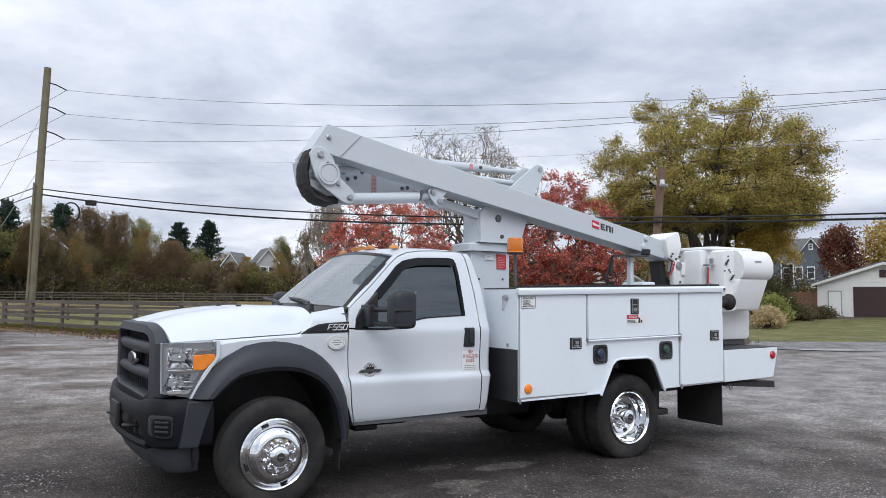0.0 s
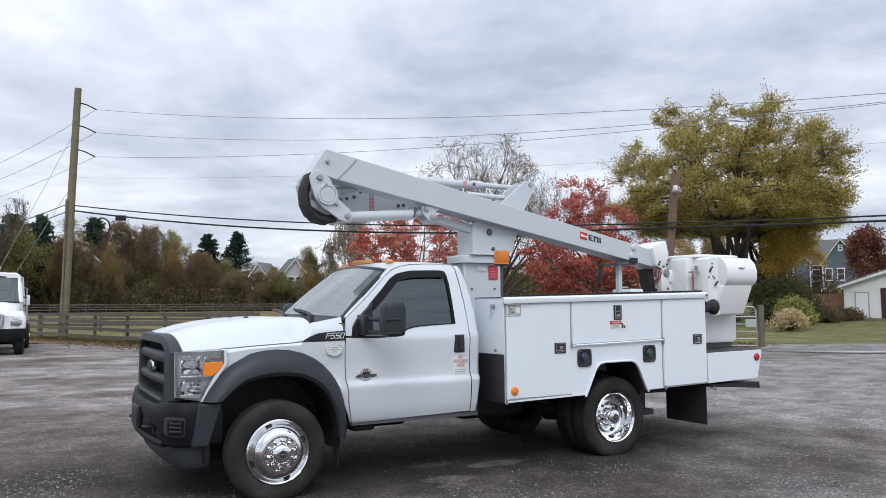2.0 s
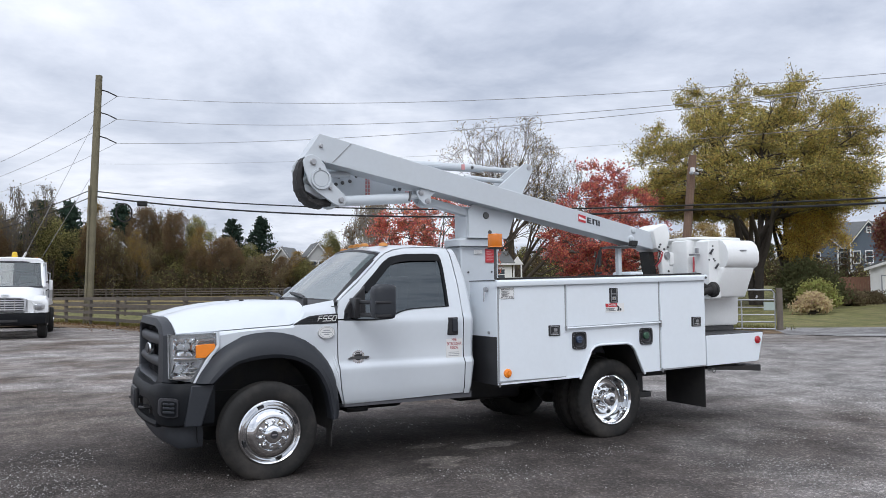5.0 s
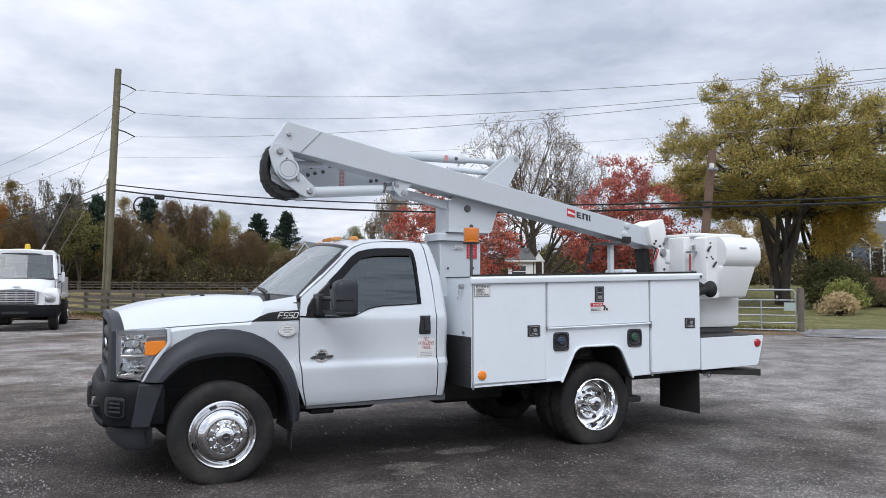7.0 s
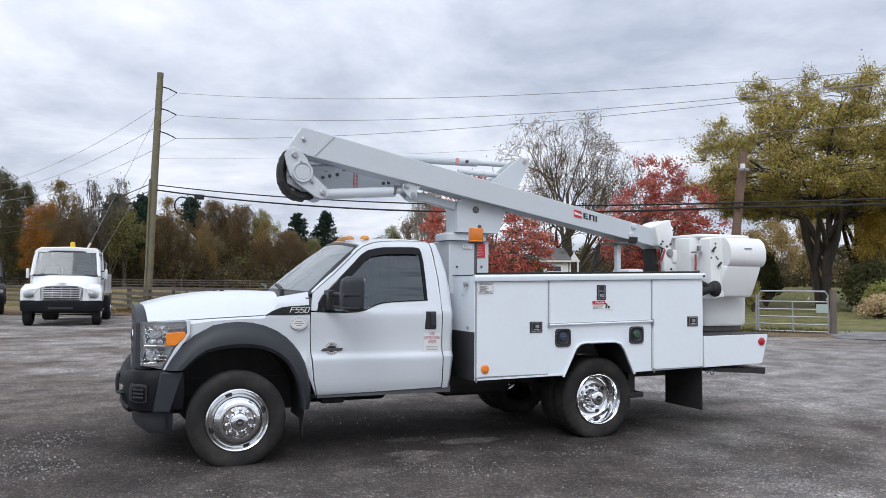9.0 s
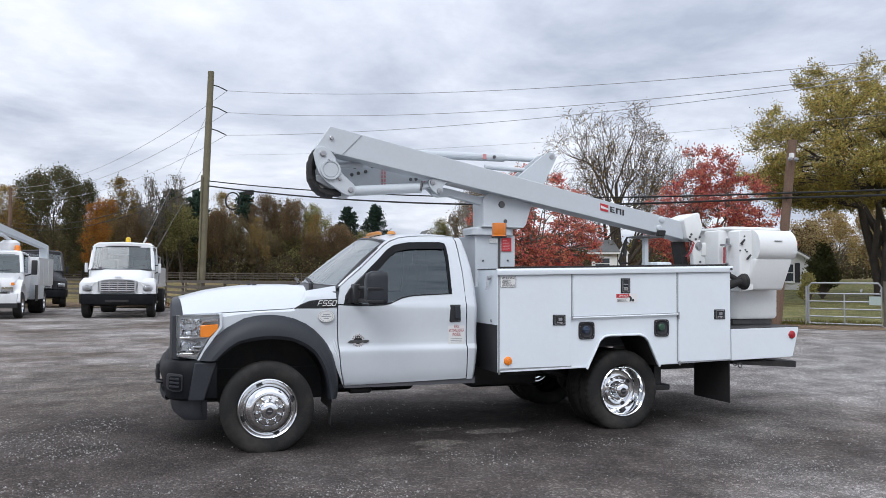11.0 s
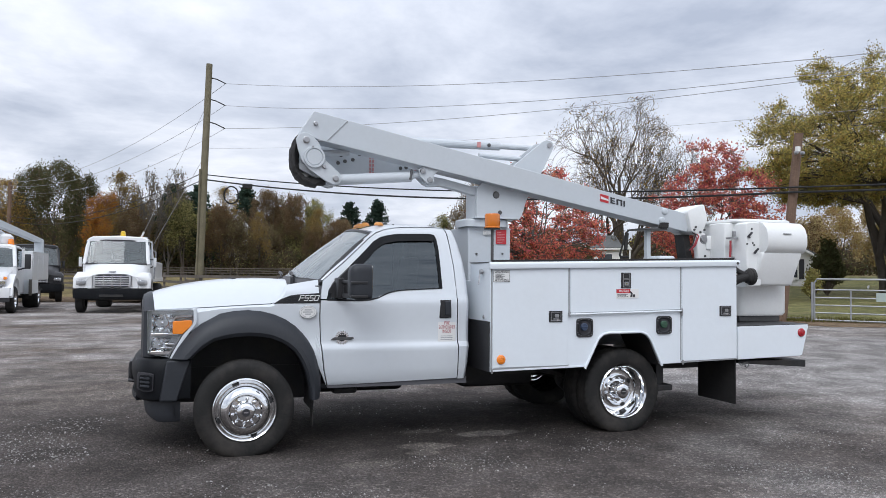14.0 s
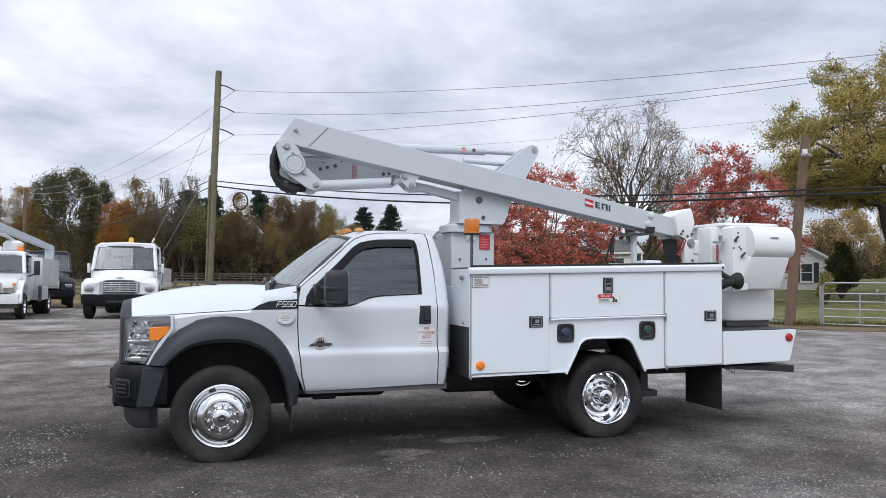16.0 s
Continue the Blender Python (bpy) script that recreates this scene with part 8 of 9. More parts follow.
tagged(part("splice_box", box(2.05, 2.5, 31.3, 31.5, 5.62, 5.86, 0.04), CABLE), "black cable splice box on the line", "splice box")

# ---- houses ----
BLUESIDE = mat("slate_blue_siding", (0.10, 0.125, 0.155), 0.7, var=0.08, scale=2)
SHINGLE = mat("grey_shingle", (0.13, 0.135, 0.135), 0.9, var=0.2, scale=3, bump=0.3, bscale=10)
WHITEWOOD = mat("white_painted_wood", (0.76, 0.76, 0.74), 0.6, var=0.06, scale=3, dirt=(0.5, 0.48, 0.44), amount=0.3)
FARWOOD = mat("pale_grey_siding", (0.42, 0.42, 0.41), 0.7, var=0.1, scale=2)
BROWNDOOR = mat("brown_garage_door", (0.045, 0.022, 0.022), 0.6, var=0.15, scale=3)
PANEGLASS = mat("house_window_glass", (0.05, 0.06, 0.07), 0.08, var=0.1)
BRICKRED = mat("red_brown_boards", (0.22, 0.11, 0.075), 0.8, var=0.15, scale=3)


def house(name, label, m, w, d, eave, ridge, siding, roofm, boards=0.2, along="x"):
    """A gabled house: walls with lapped boards, a roof with overhang. Local x along the front, front at y = 0, facing -y."""
    h = thing(name, label, "house", m)
    wall = bmesh.new()
    if along == "x":
        prism([(0, -0.5), (d, -0.5), (d, eave), (d / 2, ridge), (0, eave)], 0, w, "x", bm=wall)
    else:
        prism([(0, -0.5), (w, -0.5), (w, eave), (w / 2, ridge), (0, eave)], 0, d, "y", bm=wall)
    part("wall", wall, siding, h)
    lap = bmesh.new()
    z = 0.1
    while z < (eave if along == "x" else ridge - 0.4):
        x0, x1 = (0, w)
        if along != "x" and z > eave:
            k = (z - eave) / (ridge - eave) * w / 2
            x0, x1 = k, w - k
        box(x0, x1, -0.02, 0.0, z, z + boards * 0.82, bm=lap)
        box(-0.02, 0.0, 0, d, min(z, eave - boards), min(z, eave - boards) + boards * 0.82, bm=lap)
        z += boards
    part("cladding", lap, siding, h)["kind"] = "stuff"
    o, th = 0.35, 0.14
    if along == "x":
        s = (ridge - eave) / (d / 2)
        for sgn in (0, 1):
            pts = [(-o, eave - o * s), (d / 2, ridge), (d / 2, ridge + th), (-o, eave - o * s + th)]
            if sgn:
                pts = [(d - a, b) for a, b in pts]
            part("roof", prism(pts, -o, w + o, "x", r=0.01), roofm, h)
            part("fascia", prism([(p[0], p[1] - 0.12) for p in pts[:1]] + [pts[0], (pts[0][0] + (0.04 if not sgn else -0.04), pts[0][1]), (pts[0][0] + (0.04 if not sgn else -0.04), pts[0][1] - 0.12)], -o, w + o, "x"), WHITEWOOD, h)
    else:
        s = (ridge - eave) / (w / 2)
        for sgn in (0, 1):
            pts = [(-o, eave - o * s), (w / 2, ridge), (w / 2, ridge + th), (-o, eave - o * s + th)]
            rk = [(-o, eave - o * s - 0.16), (w / 2, ridge - 0.16), (w / 2, ridge + 0.02), (-o, eave - o * s + 0.02)]
            if sgn:
                pts, rk = [(w - a, b) for a, b in pts], [(w - a, b) for a, b in rk]
            part("roof", prism(pts, -o, d + o, "y", r=0.01), roofm, h)
            part("rake_board", prism(rk, -o - 0.04, -o + 0.0, "y"), WHITEWOOD, h)
    return h


def house_window(h, x, z, w=0.9, ht=1.4, y=0.0):
    f = part("window", box(x - w / 2 - 0.1, x + w / 2 + 0.1, y - 0.07, y - 0.021, z - 0.1, z + ht + 0.1, 0.01), WHITEWOOD, h, "white-framed sash window")
    for k in (0, 1):
        part("pane", box(x - w / 2, x + w / 2, y - 0.078, y - 0.068, z + 0.03 + k * ht / 2, z + ht / 2 - 0.03 + k * ht / 2), PANEGLASS, f)
    part("sill", box(x - w / 2 - 0.14, x + w / 2 + 0.14, y - 0.12, y - 0.02, z - 0.15, z - 0.1), WHITEWOOD, f)


def faces(x, y):
    """Turns a front at (x, y) to the middle of the walk."""
    return math.degrees(math.atan2(y + 6.2, x + 1.0)) - 90


# blue house: two front gables side by side, a long ridge behind them
hz = rise(93, 58)
BT = faces(93.1, 58.4)
bh = house("house", "slate-blue clapboard house with two grey gabled roofs", pose(93.1, 58.4, hz, 0, 0, BT), 4.5, 9.0, 5.4, 8.4, BLUESIDE, SHINGLE, along="y")
lw = house("house_wing", "broad gabled wing of the slate-blue house", pose(93.1, 58.4, hz, 0, 0, BT) @ pose(-9.0, 0.9, 0), 7.6, 8.0, 5.4, 8.7, BLUESIDE, SHINGLE, along="y")
mw = house("house_middle", "middle part of the slate-blue house", pose(93.1, 58.4, hz, 0, 0, BT) @ pose(-4.5, 2.2, 0), 9.0, 6.0, 5.4, 8.6, BLUESIDE, SHINGLE)
for x in (0.75, 2.2):
    house_window(bh, x, 2.9, 0.75, 1.5)
house_window(bh, 2.25, 6.9, 0.35, 0.6)
house_window(mw, 3.7, 2.9, 0.75, 1.5)
house_window(lw, 2.0, 2.9, 0.75, 1.5)
house_window(lw, 5.0, 2.9, 0.75, 1.5)
for h_, x in ((bh, 0.06), (bh, 4.44), (lw, 7.54)):
    part("corner_board", box(x - 0.1, x + 0.1, -0.06, -0.022, 0.0, 5.3), WHITEWOOD, h_)
part("porch_roof", box(-0.4, 4.9, -1.7, 0.0, 1.85, 2.05, 0.02), SHINGLE, bh)
part("porch_beam", box(-0.3, 4.8, -1.66, -1.5, 1.6, 1.85), WHITEWOOD, bh)
house_window(bh, 0.8, 0.1, 0.8, 1.3)
for x in (-0.1, 2.0, 4.5):
    part("porch_post", box(x - 0.16, x + 0.16, -1.66, -1.4, -0.3, 1.6, 0.01), WHITEWOOD, bh)
gfn = thing("garden_fence", "reddish wooden garden fence by the house", "fence", pose(63.4, 39.4, rise(63, 39), 0, 0, faces(63, 39)))
for k in range(22):
    part("board", box(0.2 * k, 0.2 * k + 0.185, -0.015, 0.015, -0.2, 1.35), BRICKRED, gfn)
for z in (0.2, 1.1):
    part("rail", box(0.0, 4.4, 0.015, 0.06, z, z + 0.09), BRICKRED, gfn)

# white garage
sz = rise(50.5, 27)
sh = house("garage", "white clapboard garage with brown roller door", pose(50.7, 27.1, sz - 0.15, 0, 0, faces(50, 27) - 6) @ pose(-0.75, 0, 0), 8.4, 8.0, 2.60, 4.0, WHITEWOOD, SHINGLE, along="y", boards=0.25)
gd_ = part("garage_door", box(2.3, 4.75, -0.05, -0.022, 0.0, 2.3), BROWNDOOR, sh, "dark brown panelled garage door")
for k in range(4):
    part("door_panel", box(2.36, 4.69, -0.065, -0.05, 0.05 + 0.565 * k, 0.565 + 0.565 * k), BROWNDOOR, gd_)
sd = part("side_door", box(0.74, 1.50, -0.05, -0.022, 0.0, 1.95, 0.005), WHITEWOOD, sh, "plain white side door")
part("door_frame", box(0.66, 1.58, -0.04, -0.021, 0.0, 2.03), LABELGREY, sd)
part("gable_vent", box(3.95, 4.35, -0.05, -0.021, 2.95, 3.5), BROWNDOOR, sh)

# white cottage with dark shutters, and a little gabled outbuilding
wh = house("cottage", "white clapboard cottage with dark shutters", pose(48.7, 43.5, rise(48.7, 43.5) - 0.2, 0, 0, faces(48.7, 43.5)) @ pose(-6.0, 0, 0), 6.0, 8.0, 2.9, 4.7, WHITEWOOD, SHINGLE, along="y")
for x in (4.4, 1.6):
    house_window(wh, x, 0.9, 0.8, 1.45)
    for s in (-0.72, 0.72):
        part("shutter", box(x + s - 0.2, x + s + 0.2, -0.06, -0.021, 0.8, 2.45, 0.005), INK, wh)
ob_ = thing("outbuilding", "small white outbuilding with grey hipped roof", "shed", pose(31.0, 46.6, rise(31, 46), 0, 0, faces(31, 46)))
part("wall", box(-0.9, 1.1, 0.0, 2.2, -0.3, 3.25), WHITEWOOD, ob_)
part("roof", loft([[(-1.2, -0.3, 3.2), (1.35, -0.3, 3.2), (1.35, 2.5, 3.2), (-1.2, 2.5, 3.2)], [(-1.2, -0.3, 3.3), (1.35, -0.3, 3.3), (1.35, 2.5, 3.3), (-1.2, 2.5, 3.3)], [(-0.9, 0.9, 4.30), (0.75, 0.9, 4.30), (0.75, 1.3, 4.30), (-0.9, 1.3, 4.30)]]), SHINGLE, ob_)
part("fascia", box(-1.22, 1.37, -0.33, -0.30, 3.12, 3.24), WHITEWOOD, ob_)
house_window(ob_, -0.05, 1.9, 1.1, 0.9)
part("corner_post", box(0.85, 1.1, -0.05, 0.0, -0.3, 3.2), WHITEWOOD, ob_)
part("gable_board", prism([(1.05, 3.15), (1.55, 3.85), (2.05, 3.15)], -0.05, 0.6), WHITEWOOD, ob_)
for px in (1.24, 1.86):
    part("porch_post", box(px - 0.06, px + 0.06, 0.0, 0.12, -0.3, 3.15, 0.01), WHITEWOOD, ob_)
for pz in (1.2, 1.75, 2.05):
    part("porch_rail", box(1.12, 1.98, 0.03, 0.09, pz, pz + 0.07, 0.01), WHITEWOOD, ob_)

# pale houses at the edge of the woods
for x, y, w, e_, r_, turn, nz in ((27.8, 102.6, 2.2, 5.0, 6.4, -28, "pale grey house among the far trees"), (33.2, 104.0, 2.8, 5.6, 7.3, 14, "pale house with dark roof among the far trees"), (5.0, 107.8, 3.0, 6.8, 8.4, 8, "white house half hidden in the woods")):
    fh = house("far_house", nz, pose(x, y, rise(x, y) + 0.4, 0, 0, faces(x, y) + turn), w, 3.6, e_, r_, FARWOOD, SHINGLE, along="y", boards=0.4)
    for k in (0.28, 0.72):
        for zz in (1.0, e_ - 2.2):
            house_window(fh, w * k, zz, 0.8, 1.2)


# ---- parked trucks behind ----
WHITE2 = mat("white_fleet_paint", (0.74, 0.75, 0.76), 0.35, var=0.03, scale=2, coat=0.4, dirt=(0.55, 0.52, 0.48), amount=0.2)
BEACONYELLOW = mat("yellow_beacon_lens", (0.70, 0.46, 0.02), 0.3, var=0.08, scale=25, coat=0.4)
SILVER = mat("satin_grille", (0.50, 0.50, 0.51), 0.3, 0.8, var=0.05)


def simple_wheel(parent, x, y, r, w, chrome=True):
    """A wheel facing along x at the side of a truck that points along y."""
    wh_ = thing("wheel", "", "")
    for k in [k for k in wh_.keys()]:
        del wh_[k]
    wh_.parent, wh_.location = parent, (x, y, r)
    s = 1 if x > 0 else -1
    part("tyre", lathe([(r * 0.58, -w / 2), (r * 0.9, -w / 2), (r, -w * 0.35), (r, w * 0.35), (r * 0.9, w / 2), (r * 0.58, w / 2)], (-s * w / 2, 0, 0), "x", 36), TYRE, wh_)
    part("rim", lathe([(r * 0.6, 0.0), (r * 0.55, -s * 0.02), (r * 0.45, -s * 0.09), (r * 0.2, -s * 0.06), (r * 0.12, s * 0.03), (0, s * 0.04)], (-s * 0.01, 0, 0), "x", 28), CHROME if chrome else WHITE2, wh_)


def conventional_truck(m, label, body):
    """A medium conventional cab; local x across, front at y = 0 facing -y."""
    t = thing("work_truck" if body != "dark" else "dark_truck", label, "truck", m)
    paint = WHITE2 if body != "dark" else BLACK

    def sect(y, hw, z0, z1, rr=0.08, crown=0.05, low=None):
        lo = low or hw
        return [(-lo, y, z0), (-hw, y, (z0 + z1) / 2), (-hw, y, z1 - rr), (-hw + rr * 0.5, y, z1 - rr * 0.25), (-hw * 0.55, y, z1 + crown * 0.7), (0, y, z1 + crown), (hw * 0.55, y, z1 + crown * 0.7), (hw - rr * 0.5, y, z1 - rr * 0.25), (hw, y, z1 - rr), (hw, y, (z0 + z1) / 2), (lo, y, z0)]
    part("bonnet", loft([sect(0.06, 0.72, 0.82, 1.20, 0.16), sect(0.0, 0.78, 0.80, 1.22, 0.20), sect(0.06, 0.86, 0.80, 1.31, 0.20), sect(0.45, 0.93, 0.8, 1.43, 0.18), sect(1.05, 0.98, 0.8, 1.60, 0.12)]), paint, t, smooth=45)
    for s in (-1, 1):
        rings = []
        for y, k, zt in ((0.02, 0.75, 1.10), (0.0, 0.85, 1.16), (0.06, 1.0, 1.25), (0.35, 1.0, 1.33), (0.75, 1.0, 1.33), (1.1, 0.98, 1.20)):
            x0, x1 = s * 0.60, s * (0.60 + 0.56 * k)
            zb = 0.80 if y < 0.3 or y > 1.0 else 1.05
            rings.append([(x0, y, zb), (x1, y, zb), (x1, y, zt - 0.12), (x1 - s * 0.08, y, zt - 0.02), (x0, y, zt + 0.02)])
        part("wing", loft(rings), paint, t, smooth=45)
        hl = lathe([(0.0, -0.03), (0.12, -0.022), (0.17, 0.0), (0.17, 0.05)], (0, 0, 0), "y", 24)
        for v in hl.verts:
            v.co = Vector((s * 0.93 + v.co.x, -0.02 + v.co.y + 0.12 * (s * v.co.x > 0.08), 0.98 + v.co.z * 0.58))
        hp = part("headlamp", hl, LENS, t, "oval clear headlamp")
        part("headlamp_bowl", box(s * 0.93 - 0.14, s * 0.93 + 0.14, -0.01, 0.05, 0.90, 1.06, 0.03, 3), SILVER, hp)
        part("mirror", box(s * 1.17 - 0.05, s * 1.17 + 0.05, 1.34, 1.42, 1.50, 1.82, 0.02, 3), BLACK if body != "flat" else WHITE2, t)
        part("mirror_stay", tube([(s * 0.98, 1.35, 1.45), (s * 1.17, 1.38, 1.55)], 0.02, 6), BLACK, t)
        part("mirror_stay", tube([(s * 0.98, 1.35, 1.75), (s * 1.17, 1.38, 1.76)], 0.02, 6), BLACK, t)
        simple_wheel(t, s * 1.12, 0.62, 0.46, 0.26)
        simple_wheel(t, s * 1.14, 4.9, 0.46, 0.5)
        part("cab_step", box(s * 0.80, s * 1.08, 1.25, 2.3, 0.42, 0.5, 0.02), BLACK, t)
        part("wiper", tube([(s * 0.42 - 0.3, 0.97, 1.66), (s * 0.42 + 0.3, 1.02, 1.75)], 0.012, 5), INK, t)
    gf = part("grille_frame", loft([[(x, y, z) for x, z in ((-0.50 * k, 0.84), (0.50 * k, 0.84), (0.53 * k, 1.19), (0.40 * k, 1.24), (-0.40 * k, 1.24), (-0.53 * k, 1.19))] for k, y in ((1.08, 0.02), (1.08, -0.035), (0.98, -0.04), (0.98, 0.0))]), SILVER, t, "silver slatted grille")
    part("grille_back", box(-0.5, 0.5, -0.02, -0.01, 0.85, 1.22), INK, gf)
    for k in range(5):
        part("grille_slat", box(-0.50, 0.50, -0.045, -0.02, 0.875 + 0.07 * k, 0.912 + 0.07 * k, 0.008), SILVER, gf)
    for x in (-0.26, 0, 0.26):
        part("grille_strut", box(x - 0.012, x + 0.012, -0.048, -0.02, 0.86, 1.21), SILVER, gf)
    part("badge_shape", box(-0.10, 0.10, -0.02, 0.03, 1.335, 1.355, 0.006), STEEL, t)
    bp = part("bumper", sweep_y([(-1.19, 0.18), (-1.10, -0.04), (-0.7, -0.12), (0, -0.15), (0.7, -0.12), (1.10, -0.04), (1.19, 0.18)], 0.47, 0.78), DARKPLAST, t, "black steel bumper")
    part("bumper_step", box(-0.35, 0.35, -0.165, -0.14, 0.52, 0.60, 0.01), CHASSIS, bp)
    # cab with the screen set between pillars
    shell = bmesh.new()
    W0, W1 = 1.03, 0.90
    for s in (-1, 1):
        loft([[(s * W0, 1.00, 0.70), (s * (W0 - 0.06), 1.00, 0.70), (s * (W0 - 0.06), 1.00, 1.58), (s * W0, 1.00, 1.58)], [(s * W0, 2.45, 0.70), (s * (W0 - 0.06), 2.45, 0.70), (s * (W0 - 0.06), 2.45, 1.58), (s * W0, 2.45, 1.58)]], True, True, shell)
        tube([(s * 1.0, 1.0, 1.58), (s * 0.985, 1.03, 1.66), (s * 0.92, 1.30, 2.38)], 0.06, 8, shell)
        tube([(s * 1.0, 2.40, 1.5), (s * 0.92, 2.38, 2.42)], 0.07, 8, shell)
    box(-1.0, 1.0, 2.38, 2.46, 0.7, 1.60, 0.02, bm=shell)
    box(-0.95, 0.95, 2.38, 2.44, 2.15, 2.42, 0.02, bm=shell)
    box(-1.0, 1.0, 1.0, 1.06, 0.75, 1.60, bm=shell)
    part("cab", shell, paint, t)
    part("roof", loft([[(-0.90, y, z), (-0.93, y, z + 0.05), (-0.8, y, z + 0.12), (0, y, z + 0.155), (0.8, y, z + 0.12), (0.93, y, z + 0.05), (0.90, y, z)] for y, z in ((1.27, 2.36), (1.36, 2.40), (2.0, 2.42), (2.44, 2.38))]), paint, t, smooth=45)
    part("windscreen", sheet(lambda u, v: ((v * 2 - 1) * (0.97 - 0.07 * u), 0.90 + 0.10 * abs(v * 2 - 1) ** 2 + 0.34 * u, 1.60 + 0.78 * u), 8, 14), DARKSCREEN, t, "wide windscreen")
    fr = bmesh.new()
    for s in (-1, 1):
        tube([(s * 0.965, 1.0, 1.60), (s * 0.90, 1.335, 2.38)], 0.03, 6, fr)
    tube([(-0.96, 0.99, 1.60), (0, 0.885, 1.595), (0.96, 0.99, 1.60)], 0.03, 6, fr)
    tube([(-0.90, 1.33, 2.385), (0, 1.235, 2.39), (0.90, 1.33, 2.385)], 0.03, 6, fr)
    part("screen_seal", fr, INK, t)
    for s in (-1, 1):
        part("side_window", box(s * 0.965 - 0.01, s * 0.965 + 0.01, 1.2, 2.3, 1.58, 2.36), TINT, t)
        se = box(s * 0.5 - 0.25, s * 0.5 + 0.25, 1.75, 1.95, 1.2, 1.95, 0.06, 3)
        part("seat", se, LABELGREY, t)
    part("dashboard", box(-0.95, 0.95, 1.08, 1.4, 1.3, 1.55, 0.05), SEATGREY, t)
    part("rear_window", box(-0.62, 0.62, 2.39, 2.42, 1.75, 2.15), TINT, t)
    lining = box(-0.96, -0.62, 2.34, 2.375, 1.30, 2.36, 0.01)
    box(0.62, 0.96, 2.34, 2.375, 1.30, 2.36, 0.01, bm=lining)
    box(-0.62, 0.62, 2.34, 2.375, 1.30, 1.75, 0.01, bm=lining)
    part("cab_lining", lining, SEATGREY, t)
    b = part("beacon", lathe([(0.09, 2.56), (0.085, 2.60), (0.075, 2.70), (0.05, 2.73), (0, 2.735)], (0.10, 1.7, 0), "z", 18), BEACONYELLOW if body != "dark" else BLACK, t, "yellow roof beacon" if body != "dark" else "black roof beacon")
    for x in (-0.75, -0.4, 0.4, 0.75):
        part("roof_lamp", box(x - 0.045, x + 0.045, 1.38, 1.45, 2.515, 2.54, 0.01), AMBERDARK, t)
    fr2 = bmesh.new()
    for x in (-0.45, 0.37):
        box(x, x + 0.08, 0.2, 6.8, 0.55, 0.75, bm=fr2)
    part("chassis_frame", fr2, CHASSIS, t)
    part("axle", tube([(-1.0, 4.9, 0.46), (1.0, 4.9, 0.46)], 0.1, 8), CHASSIS, t)
    part("axle", tube([(-1.0, 0.62, 0.46), (1.0, 0.62, 0.46)], 0.08, 8), CHASSIS, t)
    if body == "flat":
        part("flat_bed", box(-1.04, 1.04, 2.7, 7.0, 0.98, 1.12, 0.01), WHITE2, t)
        for s in (-1, 1):
            part("tool_locker", box(s * 1.02 - (0.40 if s > 0 else 0), s * 1.02 + (0.40 if s < 0 else 0), 2.75, 6.9, 1.12, 1.72, 0.02), WHITE2, t)
            part("grab_rail", tube([(s * 1.05, 2.62, 1.1), (s * 1.10, 2.62, 2.05), (s * 0.92, 2.62, 2.15)], 0.025, 6), GALV, t)
        rl = bmesh.new()
        for x in (-0.62, -0.5, -0.35, -0.2):
            tube([(x, 2.7, 1.1), (x, 2.7, 2.62 - 0.05 * (x < -0.4))], 0.02, 6, rl)
        tube([(-0.8, 2.7, 2.56), (0.8, 2.7, 2.56)], 0.025, 6, rl)
        part("headache_rack", rl, GALV, t)
    return t


def sweep_y(path, z0, z1):
    rings = []
    for x, y in path:
        rings.append([(x, y, z1), (x * 0.995, y + 0.12, z1), (x * 0.985, y + 0.12, z0 + 0.02), (x * 0.985, y + 0.02, z0), (x * 0.995, y - 0.01, (z0 + z1) / 2)])
    return loft(rings)


def on_land(x, y, turn):
    return pose(x, y, rise(x, y), 0, 0, turn)


conventional_truck(on_land(-2.72, 20.15, -2.5), "white conventional work truck with slatted grille, parked by the fence", "flat")
dk = conventional_truck(on_land(-6.65, 30.0, 9.0), "dark conventional truck parked behind the utility truck", "dark")


